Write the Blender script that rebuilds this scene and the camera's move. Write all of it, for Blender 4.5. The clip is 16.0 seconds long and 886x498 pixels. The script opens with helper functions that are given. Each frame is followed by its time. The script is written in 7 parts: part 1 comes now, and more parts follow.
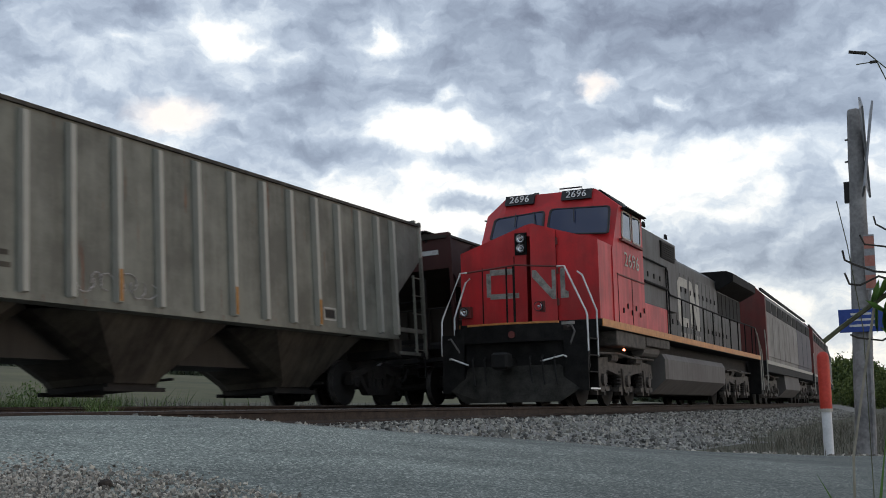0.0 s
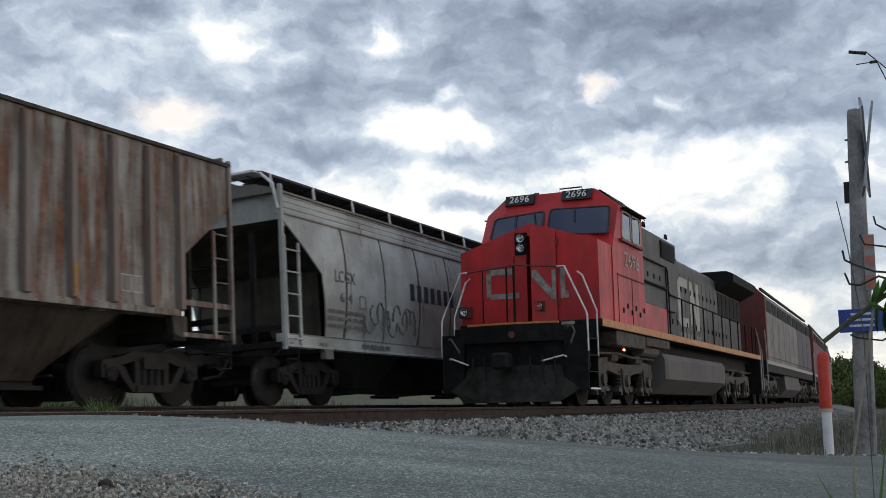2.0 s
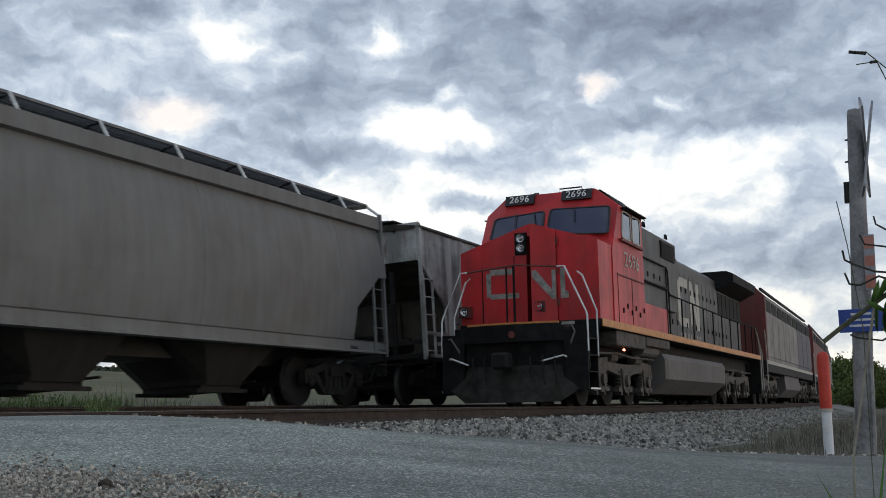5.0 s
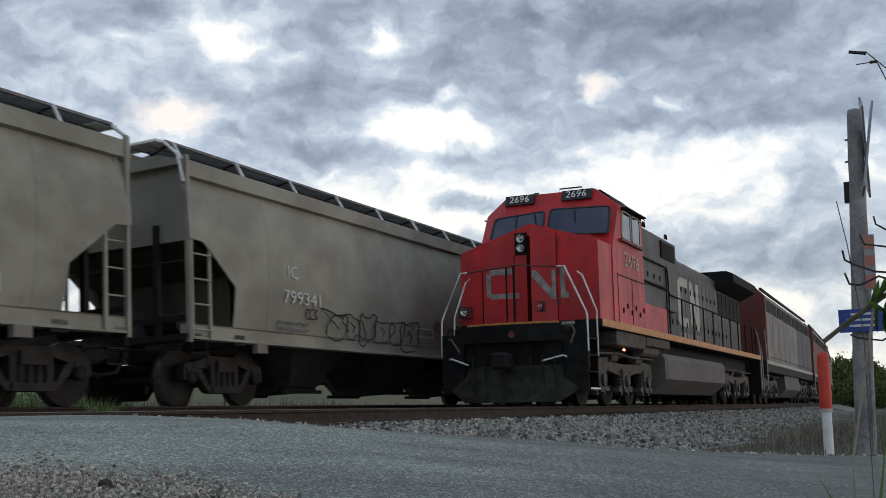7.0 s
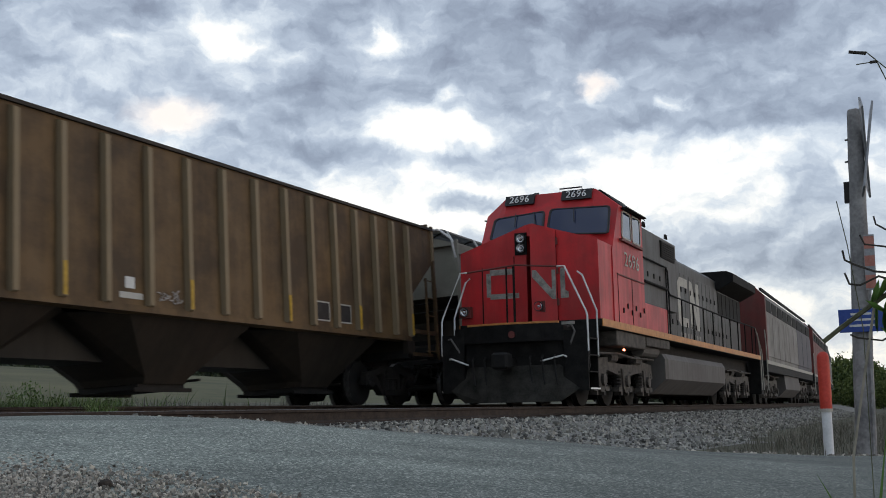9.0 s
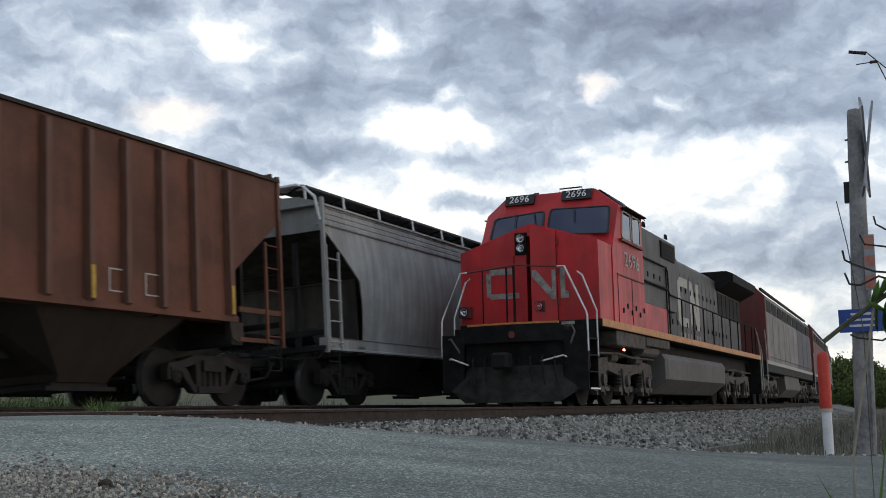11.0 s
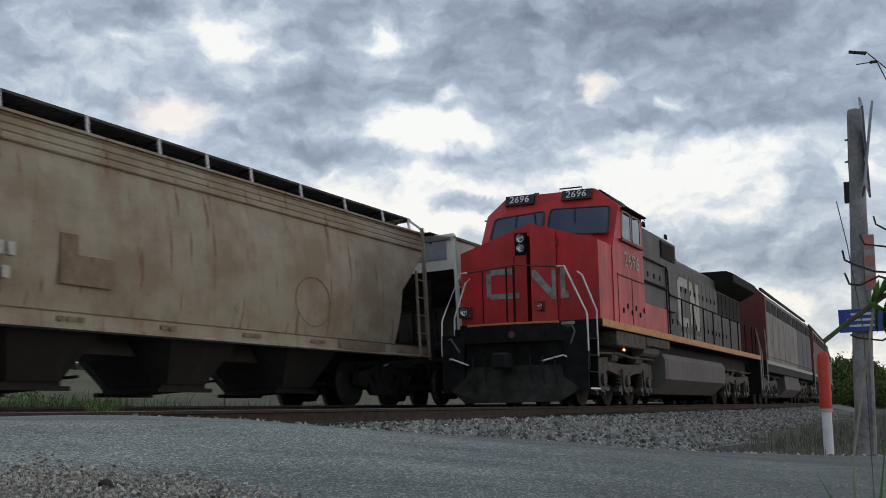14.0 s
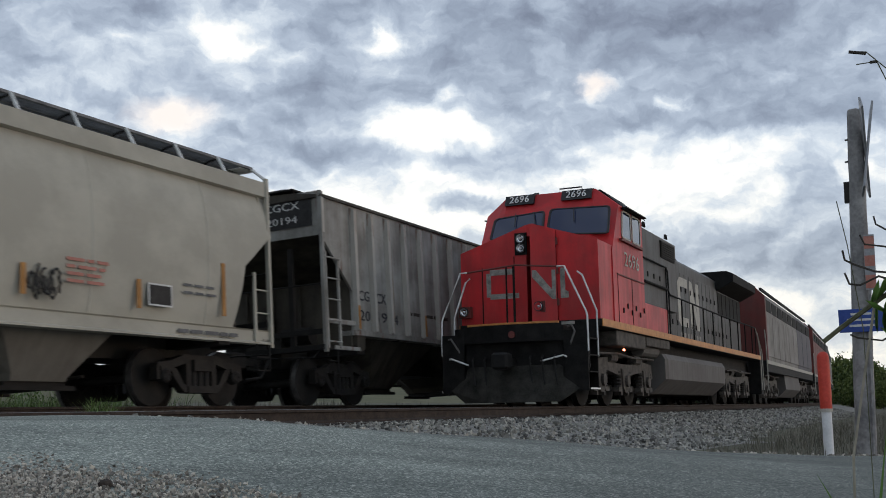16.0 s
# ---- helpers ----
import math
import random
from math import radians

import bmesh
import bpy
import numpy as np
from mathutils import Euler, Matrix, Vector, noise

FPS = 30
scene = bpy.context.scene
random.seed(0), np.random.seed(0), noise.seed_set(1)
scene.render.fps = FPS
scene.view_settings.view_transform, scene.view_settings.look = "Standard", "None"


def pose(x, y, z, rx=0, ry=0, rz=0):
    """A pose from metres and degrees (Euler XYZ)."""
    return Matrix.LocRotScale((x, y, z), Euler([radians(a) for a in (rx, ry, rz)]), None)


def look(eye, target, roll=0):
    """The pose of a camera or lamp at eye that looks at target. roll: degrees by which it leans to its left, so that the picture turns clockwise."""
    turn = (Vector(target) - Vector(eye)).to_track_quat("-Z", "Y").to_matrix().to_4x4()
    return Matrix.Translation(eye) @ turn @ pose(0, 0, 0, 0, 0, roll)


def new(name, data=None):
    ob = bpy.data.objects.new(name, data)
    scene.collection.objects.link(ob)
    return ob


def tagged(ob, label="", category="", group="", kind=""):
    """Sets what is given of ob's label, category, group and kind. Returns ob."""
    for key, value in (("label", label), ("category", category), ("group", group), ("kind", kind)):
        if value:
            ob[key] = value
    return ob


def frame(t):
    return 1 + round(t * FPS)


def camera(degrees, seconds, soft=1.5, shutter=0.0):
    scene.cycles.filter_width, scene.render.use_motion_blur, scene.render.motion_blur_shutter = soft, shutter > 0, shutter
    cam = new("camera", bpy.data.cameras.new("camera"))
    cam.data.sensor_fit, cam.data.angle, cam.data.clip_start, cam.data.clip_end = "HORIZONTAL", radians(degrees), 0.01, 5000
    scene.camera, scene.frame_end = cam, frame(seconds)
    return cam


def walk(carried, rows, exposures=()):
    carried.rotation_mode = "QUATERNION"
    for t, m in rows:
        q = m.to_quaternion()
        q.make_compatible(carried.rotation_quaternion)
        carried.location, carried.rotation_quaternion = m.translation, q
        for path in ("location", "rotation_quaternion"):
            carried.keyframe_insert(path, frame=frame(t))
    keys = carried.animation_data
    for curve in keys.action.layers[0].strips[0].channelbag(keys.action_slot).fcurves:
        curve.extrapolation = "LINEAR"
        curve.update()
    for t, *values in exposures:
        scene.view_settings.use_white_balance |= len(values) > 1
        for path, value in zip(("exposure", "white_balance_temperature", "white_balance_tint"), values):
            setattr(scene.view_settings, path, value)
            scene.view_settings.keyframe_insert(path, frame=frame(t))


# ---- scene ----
cam = camera(43.54, 16.0, soft=0.95, shutter=0.14)
EYE = (8.025, -21.312, 0.082)
YAW, PITCH = radians(25.143), radians(7.914)
AIM = (EYE[0] - math.sin(YAW) * math.cos(PITCH), EYE[1] + math.cos(YAW) * math.cos(PITCH), EYE[2] + math.sin(PITCH))
VIEW = look(EYE, AIM, -0.179)
# the clip's camera lightens and darkens its picture a little as pale and dark cars pass
GAIN = [(0.0, 0.09), (0.7, 0.06), (1.4, -0.02), (2.5, 0.09), (3.5, 0.07), (6.5, 0.03), (7.5, 0.02), (9.0, 0.06), (12.0, 0.13), (12.5, 0.06), (13.0, -0.10), (14.0, -0.10), (15.0, 0.02), (16.0, 0.03)]
walk(cam, [(0.0, VIEW), (16.0, VIEW)], exposures=[(t, stops, 6500, 10) for t, stops in GAIN])

# ---------------------------------------------------------------- world, sun
SUN_EL, SUN_AZ = radians(9), radians(60)


def mth(tree, op, a, b=0.0, c=0.0, clamp=False):
    n = tree.nodes.new("ShaderNodeMath")
    n.operation, n.use_clamp = op, clamp
    for i, v in enumerate((a, b, c)):
        if isinstance(v, (int, float)):
            n.inputs[i].default_value = v
        else:
            tree.links.new(v, n.inputs[i])
    return n.outputs[0]


def vmth(tree, op, a, b=(0, 0, 0)):
    n = tree.nodes.new("ShaderNodeVectorMath")
    n.operation = op
    for i, v in enumerate((a, b)):
        if isinstance(v, (tuple, list)):
            n.inputs[i].default_value = v
        else:
            tree.links.new(v, n.inputs[i])
    return n.outputs["Value"] if op in ("DOT_PRODUCT", "LENGTH", "DISTANCE") else n.outputs[0]


def tex_noise(tree, vec, scale, detail=4.0, rough=0.55, dist=0.0, color=False):
    n = tree.nodes.new("ShaderNodeTexNoise")
    n.inputs["Scale"].default_value, n.inputs["Detail"].default_value = scale, detail
    n.inputs["Roughness"].default_value, n.inputs["Distortion"].default_value = rough, dist
    tree.links.new(vec, n.inputs["Vector"])
    return n.outputs["Color" if color else "Fac"]


def ramp(tree, fac, stops):
    n = tree.nodes.new("ShaderNodeValToRGB")
    el = n.color_ramp.elements
    while len(el) < len(stops):
        el.new(0.5)
    for e, (p, c) in zip(el, stops):
        e.position = p
        e.color = (*c, 1) if len(c) == 3 else c
    tree.links.new(fac, n.inputs[0])
    return n.outputs[0]


def mixc(tree, fac, a, b, blend="MIX"):
    n = tree.nodes.new("ShaderNodeMix")
    n.data_type, n.blend_type = "RGBA", blend
    for key, v in ((0, fac), (6, a), (7, b)):
        if isinstance(v, (int, float)):
            n.inputs[key].default_value = v
        elif isinstance(v, (tuple, list)):
            n.inputs[key].default_value = (*v[:3], 1)
        else:
            tree.links.new(v, n.inputs[key])
    return n.outputs[2]


def make_world():
    world = bpy.data.worlds.new("sky")
    scene.world = world
    world.use_nodes = True
    t = world.node_tree
    t.nodes.clear()
    d = vmth(t, "NORMALIZE", t.nodes.new("ShaderNodeTexCoord").outputs["Generated"])
    # bearing from the view's heading and elevation, both in tenths of a radian
    side = vmth(t, "DOT_PRODUCT", d, (math.cos(YAW), math.sin(YAW), 0))
    ahead = vmth(t, "DOT_PRODUCT", d, (-math.sin(YAW), math.cos(YAW), 0))
    up = vmth(t, "DOT_PRODUCT", d, (0, 0, 1))
    az = mth(t, "MULTIPLY", mth(t, "ARCTAN2", side, ahead), 10)
    el = mth(t, "MULTIPLY", mth(t, "ARCSINE", up), 10)
    comb = t.nodes.new("ShaderNodeCombineXYZ")
    t.links.new(az, comb.inputs[0]), t.links.new(el, comb.inputs[1])
    flat = comb.outputs[0]
    # ragged edges: the plane of the clouds is warped by noise
    warp = vmth(t, "SUBTRACT", tex_noise(t, flat, 1.0, 4, 0.5, 0, True), (0.5, 0.5, 0.5))
    p = vmth(t, "ADD", flat, vmth(t, "MULTIPLY", warp, (0.62, 0.34, 0)))
    ragged = vmth(t, "SUBTRACT", tex_noise(t, flat, 3.6, 7, 0.58, 0, True), (0.5, 0.5, 0.5))
    p = vmth(t, "ADD", p, vmth(t, "MULTIPLY", ragged, (0.40, 0.26, 0)))
    stretched = vmth(t, "MULTIPLY", p, (1.0, 1.75, 1.0))
    big = tex_noise(t, vmth(t, "ADD", stretched, (3.1, 7.7, 0)), 0.85, 6, 0.52, 0.1)
    fine = tex_noise(t, vmth(t, "ADD", stretched, (11.3, 2.2, 0)), 2.3, 6, 0.55, 0.0)
    light = mth(t, "ADD", mth(t, "MULTIPLY_ADD", big, 0.64, -0.04), mth(t, "MULTIPLY", fine, 0.70))
    # breaks (+) and dark banks (-): bearing, elevation, half width, half height, weight
    BREAKS = [(-2.07, 3.21, 0.40, 0.22, 0.27), (-2.74, 3.07, 0.25, 0.14, 0.22), (-2.48, 2.55, 0.30, 0.13, 0.3),
              (-0.54, 3.27, 0.13, 0.10, 0.3), (-0.25, 2.46, 0.61, 0.19, 0.36), (1.44, 2.86, 0.12, 0.10, 0.26),
              (2.10, 2.64, 0.11, 0.07, 0.25), (0.01, 2.78, 0.14, 0.08, 0.25), (-0.43, 1.79, 1.02, 0.31, 0.25),
              (2.28, 1.99, 1.25, 0.34, 0.27), (1.92, 3.24, 2.14, 0.56, -0.12), (2.79, 2.50, 1.22, 0.23, -0.14),
              (2.93, 1.29, 0.87, 0.22, -0.16), (3.28, 1.88, 0.36, 0.20, -0.24), (-1.16, 2.44, 0.66, 0.36, -0.1),
              (-3.30, 2.62, 0.76, 0.25, 0.03), (0.24, 1.78, 0.30, 0.08, -0.30), (-3.75, 3.10, 0.60, 0.40, 0.02)]
    warm = 0.0
    for k, (ca, ce, wa, we, s) in enumerate(BREAKS):
        off = vmth(t, "MULTIPLY", vmth(t, "SUBTRACT", p, (ca, ce, 0)), (1 / wa, 1 / we, 0))
        near = mth(t, "MULTIPLY_ADD", vmth(t, "LENGTH", off), -0.72, 1.22, clamp=True)
        near = mth(t, "MULTIPLY", mth(t, "MULTIPLY", near, near), mth(t, "MULTIPLY_ADD", near, -2.0, 3.0))
        light = mth(t, "MULTIPLY_ADD", near, s * 0.92, light)
        if k in (2, 5):
            warm = mth(t, "ADD", near, warm)
    # paler towards the horizon
    low = mth(t, "SUBTRACT", 1.0, mth(t, "MULTIPLY", el, 0.30), clamp=True)
    light = mth(t, "MULTIPLY_ADD", low, 0.22, light)
    cloud = ramp(t, light, [(0.24, (0.15, 0.180, 0.25)), (0.40, (0.25, 0.295, 0.39)), (0.53, (0.34, 0.405, 0.515)), (0.66, (0.48, 0.56, 0.68)), (0.79, (0.71, 0.79, 0.88)), (0.92, (1.07, 1.08, 1.06))])
    cloud = mixc(t, mth(t, "MULTIPLY", warm, 0.55, clamp=True), cloud, (1.05, 0.90, 0.82))
    glow = ramp(t, low, [(0.35, (1, 1, 1)), (0.95, (1.0, 0.95, 0.88))])
    cloud = mixc(t, 1.0, cloud, glow, "MULTIPLY")
    nishita = t.nodes.new("ShaderNodeTexSky")
    nishita.sky_type, nishita.sun_disc = "NISHITA", False
    nishita.sun_elevation, nishita.sun_rotation = SUN_EL, SUN_AZ
    clear = mixc(t, 1.0, nishita.outputs[0], (0.1, 0.1, 0.1), "MULTIPLY")
    col = mixc(t, 0.93, clear, cloud)
    bg = t.nodes.new("ShaderNodeBackground")
    bg.inputs["Strength"].default_value = 1.0
    t.links.new(col, bg.inputs[0])
    out = t.nodes.new("ShaderNodeOutputWorld")
    t.links.new(bg.outputs[0], out.inputs[0])


make_world()
sun_data = bpy.data.lights.new("sun", "SUN")
sun_data.energy, sun_data.angle, sun_data.color = 0.31, radians(20), (1.0, 0.70, 0.48)
sun = new("sun", sun_data)
sun.matrix_world = look((28, 16, 5), (0, 0, 0))

# ---------------------------------------------------------------- materials
def material(name, rough=0.6, metal=0.0, color=(0.5, 0.5, 0.5), spec=0.4):
    m = bpy.data.materials.new(name)
    m.use_nodes = True
    t = m.node_tree
    b = t.nodes["Principled BSDF"]
    b.inputs["Roughness"].default_value, b.inputs["Metallic"].default_value = rough, metal
    b.inputs["Base Color"].default_value = (*color, 1)
    b.inputs["Specular IOR Level"].default_value = spec
    return m, t, b


def coords(t, kind="Object", scale=(1, 1, 1)):
    return vmth(t, "MULTIPLY", t.nodes.new("ShaderNodeTexCoord").outputs[kind], scale)


def bump(t, b, height, strength=0.3, distance=0.02):
    n = t.nodes.new("ShaderNodeBump")
    n.inputs["Strength"].default_value, n.inputs["Distance"].default_value = strength, distance
    t.links.new(height, n.inputs["Height"])
    t.links.new(n.outputs[0], b.inputs["Normal"])


def spotted(name, dark, light, scale=4.0, rough=0.8, metal=0.0, relief=0.2, fine=40.0, spec=0.3):
    """A plain worn surface: two colours mixed by broad and fine noise."""
    m, t, b = material(name, rough, metal, spec=spec)
    c = coords(t)
    n = mth(t, "ADD", mth(t, "MULTIPLY", tex_noise(t, c, scale, 5), 0.65), mth(t, "MULTIPLY", tex_noise(t, c, fine, 3), 0.35))
    t.links.new(ramp(t, n, [(0.36, dark), (0.64, light)]), b.inputs["Base Color"])
    if relief:
        bump(t, b, tex_noise(t, c, fine, 4), relief, 0.01)
    return m


def car_paint(name, color, stain=(0.10, 0.085, 0.07), amount=0.4, rust=0.0, rough=0.6, dust=0.35, streaky=1.0):
    """Old car paint: streaks that run down the sides, soot, and rust where it has broken through."""
    m, t, b = material(name, rough, spec=0.35)
    streak = tex_noise(t, coords(t, "Object", (2.0, 4.5, 0.42)), 1.0, 7, 0.62)
    blot = tex_noise(t, coords(t, "Object", (0.7, 0.7, 0.9)), 1.3, 6, 0.6)
    grain = tex_noise(t, coords(t), 28.0, 4, 0.6)
    f = mth(t, "ADD", mth(t, "MULTIPLY", streak, 0.6 * streaky), mth(t, "MULTIPLY", blot, 0.5 + 0.6 * (1 - streaky)))
    f = mth(t, "MULTIPLY_ADD", grain, 0.12, f)
    soot = ramp(t, f, [(0.50, (0, 0, 0)), (0.69, (1, 1, 1))])
    col = mixc(t, mth(t, "MULTIPLY", soot, amount), color, stain)
    pale = ramp(t, tex_noise(t, coords(t, "Object", (1.1, 1.6 * streaky + 0.5 * (1 - streaky), 0.6)), 2.0, 5), [(0.45, (0, 0, 0)), (0.75, (1, 1, 1))])
    col = mixc(t, mth(t, "MULTIPLY", pale, dust * 0.4), col, (0.30, 0.285, 0.25))
    if rust:
        run = tex_noise(t, coords(t, "Object", (2.6, 3.6, 0.30)), 1.7, 8, 0.62, 0.0)
        r = ramp(t, mth(t, "MULTIPLY_ADD", grain, 0.10, run), [(0.66 - 0.2 * rust, (0, 0, 0)), (0.74 - 0.2 * rust, (1, 1, 1))])
        redden = ramp(t, tex_noise(t, coords(t), 6.0, 5), [(0.3, (0.075, 0.031, 0.018)), (0.7, (0.24, 0.10, 0.05))])
        col = mixc(t, mth(t, "MULTIPLY", r, 0.85), col, redden)
    t.links.new(col, b.inputs["Base Color"])
    t.links.new(mth(t, "MULTIPLY_ADD", f, 0.35, rough - 0.15), b.inputs["Roughness"])
    bump(t, b, mth(t, "ADD", tex_noise(t, coords(t), 1.6, 3), mth(t, "MULTIPLY", grain, 0.12)), 0.25, 0.03)
    return m


STEEL_DARK = spotted("grimy_steel", (0.005, 0.005, 0.005), (0.020, 0.018, 0.016), 3.0, 0.75, 0.0, 0.3)
STEEL_FRAME = spotted("cast_steel", (0.008, 0.007, 0.007), (0.028, 0.025, 0.021), 5.0, 0.7, 0.0, 0.3)
STEEL_BRIGHT = spotted("worn_tread", (0.10, 0.095, 0.09), (0.24, 0.23, 0.22), 9.0, 0.45, 0.7, 0.1)
RAIL_STEEL = spotted("rail_rust", (0.022, 0.016, 0.012), (0.06, 0.042, 0.032), 7.0, 0.8, 0.0, 0.3)
TIE_WOOD = spotted("creosoted_wood", (0.02, 0.016, 0.013), (0.075, 0.06, 0.05), 6.0, 0.9, 0.0, 0.5)
WHITE_PAINT = spotted("white_paint", (0.55, 0.55, 0.53), (0.80, 0.80, 0.78), 7.0, 0.5, 0.0, 0.05)
LETTER_WHITE = spotted("white_lettering", (0.42, 0.42, 0.40), (0.66, 0.66, 0.64), 9.0, 0.6, 0.0, 0.0)
LETTER_BLACK = spotted("black_lettering", (0.012, 0.014, 0.02), (0.04, 0.042, 0.05), 9.0, 0.6, 0.0, 0.0)
LETTER_GREY = spotted("grey_lettering", (0.10, 0.10, 0.10), (0.17, 0.17, 0.17), 9.0, 0.7, 0.0, 0.0)
YELLOW = spotted("yellow_reflector", (0.34, 0.20, 0.02), (0.60, 0.38, 0.04), 12.0, 0.45, 0.0, 0.0)
ORANGE = spotted("orange_reflector", (0.26, 0.12, 0.03), (0.45, 0.22, 0.06), 12.0, 0.5, 0.0, 0.0)
BLACK_PAINT = spotted("black_paint", (0.012, 0.012, 0.013), (0.035, 0.035, 0.036), 6.0, 0.5, 0.0, 0.1)


# ---------------------------------------------------------------- mesh tools
class Shape:
    """Collects corners and faces of one mesh."""

    def __init__(self):
        self.v, self.f, self.mats = [], [], []

    def add(self, v, f, m=0):
        o = len(self.v)
        self.v += [tuple(p) for p in v]
        self.f += [tuple(o + i for i in q) for q in f]
        self.mats += [m] * len(f)
        return self

    def box(self, x0, x1, y0, y1, z0, z1, m=0):
        v = [(x, y, z) for z in (z0, z1) for y in (y0, y1) for x in (x0, x1)]
        return self.add(v, [(0, 2, 3, 1), (4, 5, 7, 6), (0, 1, 5, 4), (2, 6, 7, 3), (0, 4, 6, 2), (1, 3, 7, 5)], m)

    def chamfer(self, x0, x1, y0, y1, z0, z1, c=0.02, m=0):
        """A box whose edges are cut along z and at top and bottom."""
        rings = []
        for z, i in ((z0, c), (z0 + c, 0), (z1 - c, 0), (z1, c)):
            a, b, e, g = x0 + i, x1 - i, y0 + i, y1 - i
            rings.append([(a + c, e, z), (b - c, e, z), (b, e + c, z), (b, g - c, z), (b - c, g, z), (a + c, g, z), (a, g - c, z), (a, e + c, z)])
        return self.loft(rings, m=m)

    def loft(self, rings, closed=True, caps=True, m=0):
        n = len(rings[0])
        v = [p for r in rings for p in r]
        f = []
        for k in range(len(rings) - 1):
            for i in range(n if closed else n - 1):
                j = (i + 1) % n
                f.append((k * n + i, k * n + j, (k + 1) * n + j, (k + 1) * n + i))
        if caps:
            f.append(tuple(range(n - 1, -1, -1)))
            f.append(tuple((len(rings) - 1) * n + i for i in range(n)))
        return self.add(v, f, m)

    def prism_x(self, poly, x0, x1, m=0):
        """A polygon in (y, z) drawn out along x."""
        return self.loft([[(x, y, z) for y, z in poly] for x in (x0, x1)], m=m)

    def prism_y(self, poly, y0, y1, m=0):
        """A polygon in (x, z) drawn out along y."""
        return self.loft([[(x, y, z) for x, z in poly] for y in (y0, y1)], m=m)

    def rod(self, pts, r, n=6, m=0):
        """A round bar along a line of points."""
        pts = [Vector(p) for p in pts]
        rings = []
        for i, p in enumerate(pts):
            d = (pts[min(i + 1, len(pts) - 1)] - pts[max(i - 1, 0)]).normalized()
            a = d.orthogonal().normalized() if abs(d.z) > 0.9 else d.cross(Vector((0, 0, 1))).normalized()
            b = d.cross(a)
            rings.append([tuple(p + (a * math.cos(2 * math.pi * k / n) + b * math.sin(2 * math.pi * k / n)) * r) for k in range(n)])
        return self.loft(rings, m=m)

    def lathe_x(self, profile, y, z, n=24, m=0):
        """A profile of (x, radius) turned about an axle along x."""
        return self.loft([[(x, y + r * math.cos(2 * math.pi * k / n), z + r * math.sin(2 * math.pi * k / n)) for k in range(n)] for x, r in profile], m=m)

    def mesh(self, name, mats, smooth=False):
        me = bpy.data.meshes.new(name)
        me.from_pydata(self.v, [], self.f)
        for m in (mats if isinstance(mats, (list, tuple)) else [mats]):
            me.materials.append(m)
        if any(self.mats):
            me.polygons.foreach_set("material_index", self.mats)
        bm = bmesh.new()
        bm.from_mesh(me)
        bmesh.ops.recalc_face_normals(bm, faces=bm.faces)
        bm.to_mesh(me)
        bm.free()
        if smooth:
            me.polygons.foreach_set("use_smooth", [True] * len(me.polygons))
            me.set_sharp_from_angle(angle=radians(38))
        return me


def part(name, shape, mats, parent=None, label="", smooth=False):
    me = shape if isinstance(shape, bpy.types.Mesh) else shape.mesh(name, mats, smooth)
    ob = new(name, me)
    ob.parent = parent
    if label:
        ob["label"] = label
    return ob


def writing(text, size, mat, width=None, depth=0.004, space=1.0):
    """A mesh of letters in the built-in font, centred on its own origin, facing z."""
    cu = bpy.data.curves.new("lettering", "FONT")
    cu.body, cu.size, cu.extrude, cu.align_x, cu.align_y = text, size, depth, "CENTER", "CENTER"
    cu.space_character, cu.resolution_u = space, 2
    ob = new("lettering", cu)
    bpy.context.view_layer.update()
    me = bpy.data.meshes.new_from_object(ob.evaluated_get(bpy.context.evaluated_depsgraph_get()))
    bpy.data.objects.remove(ob)
    me.materials.clear()
    me.materials.append(mat)
    if width and len(me.vertices):
        xs = [v.co.x for v in me.vertices]
        s = width / (max(xs) - min(xs))
        me.transform(Matrix.Diagonal((s, 1, 1, 1)))
    return me


SIDE = Matrix(((0, 0, 1, 0), (1, 0, 0, 0), (0, 1, 0, 0), (0, 0, 0, 1)))    # letters on a side that faces +x
FRONT = Matrix(((1, 0, 0, 0), (0, 0, -1, 0), (0, 1, 0, 0), (0, 0, 0, 1)))  # letters on a face towards -y


def letters(parent, text, size, at, mat, turn=None, width=None, label="", lean=0.0, space=1.0):
    ob = part("lettering", writing(text, size, mat, width, space=space), mat, parent, label or "painted lettering")
    ob.matrix_basis = Matrix.Translation(at) @ pose(0, 0, 0, 0, lean, 0) @ (turn or SIDE)
    return ob


# ---------------------------------------------------------------- the two tracks: a wide left-hand curve
CURVE, SPEED = 0.001258, 14.248
NEAR_X, FAR_X = 0.0, -4.3
NEAR_CANT, FAR_CANT = radians(1.04), radians(3.6)


def on_track(x0, s, cant):
    """The pose of a thing on a track, s metres along it."""
    return Matrix.Translation((x0 - CURVE * s * s / 2, s, 0)) @ Matrix.Rotation(CURVE * s, 4, "Z") @ Matrix.Rotation(-cant, 4, "Y")


def road_height(a):
    for (a0, z0), (a1, z1) in zip(ROAD_RISE, ROAD_RISE[1:]):
        if a <= a1:
            k = max(0.0, (a - a0) / (a1 - a0))
            return z0 + (z1 - z0) * k
    return ROAD_RISE[-1][1]


ROAD_RISE = [(-1.2, -0.02), (0.0, -0.06), (1.3, -0.17), (2.6, -0.27), (3.8, -0.37), (6.2, -0.49), (9.0, -0.53), (40, -0.6)]
ROAD_AT, ROAD_E, ROAD_N = (2.0, -12.8), (0.756, 0.654), (0.654, -0.756)


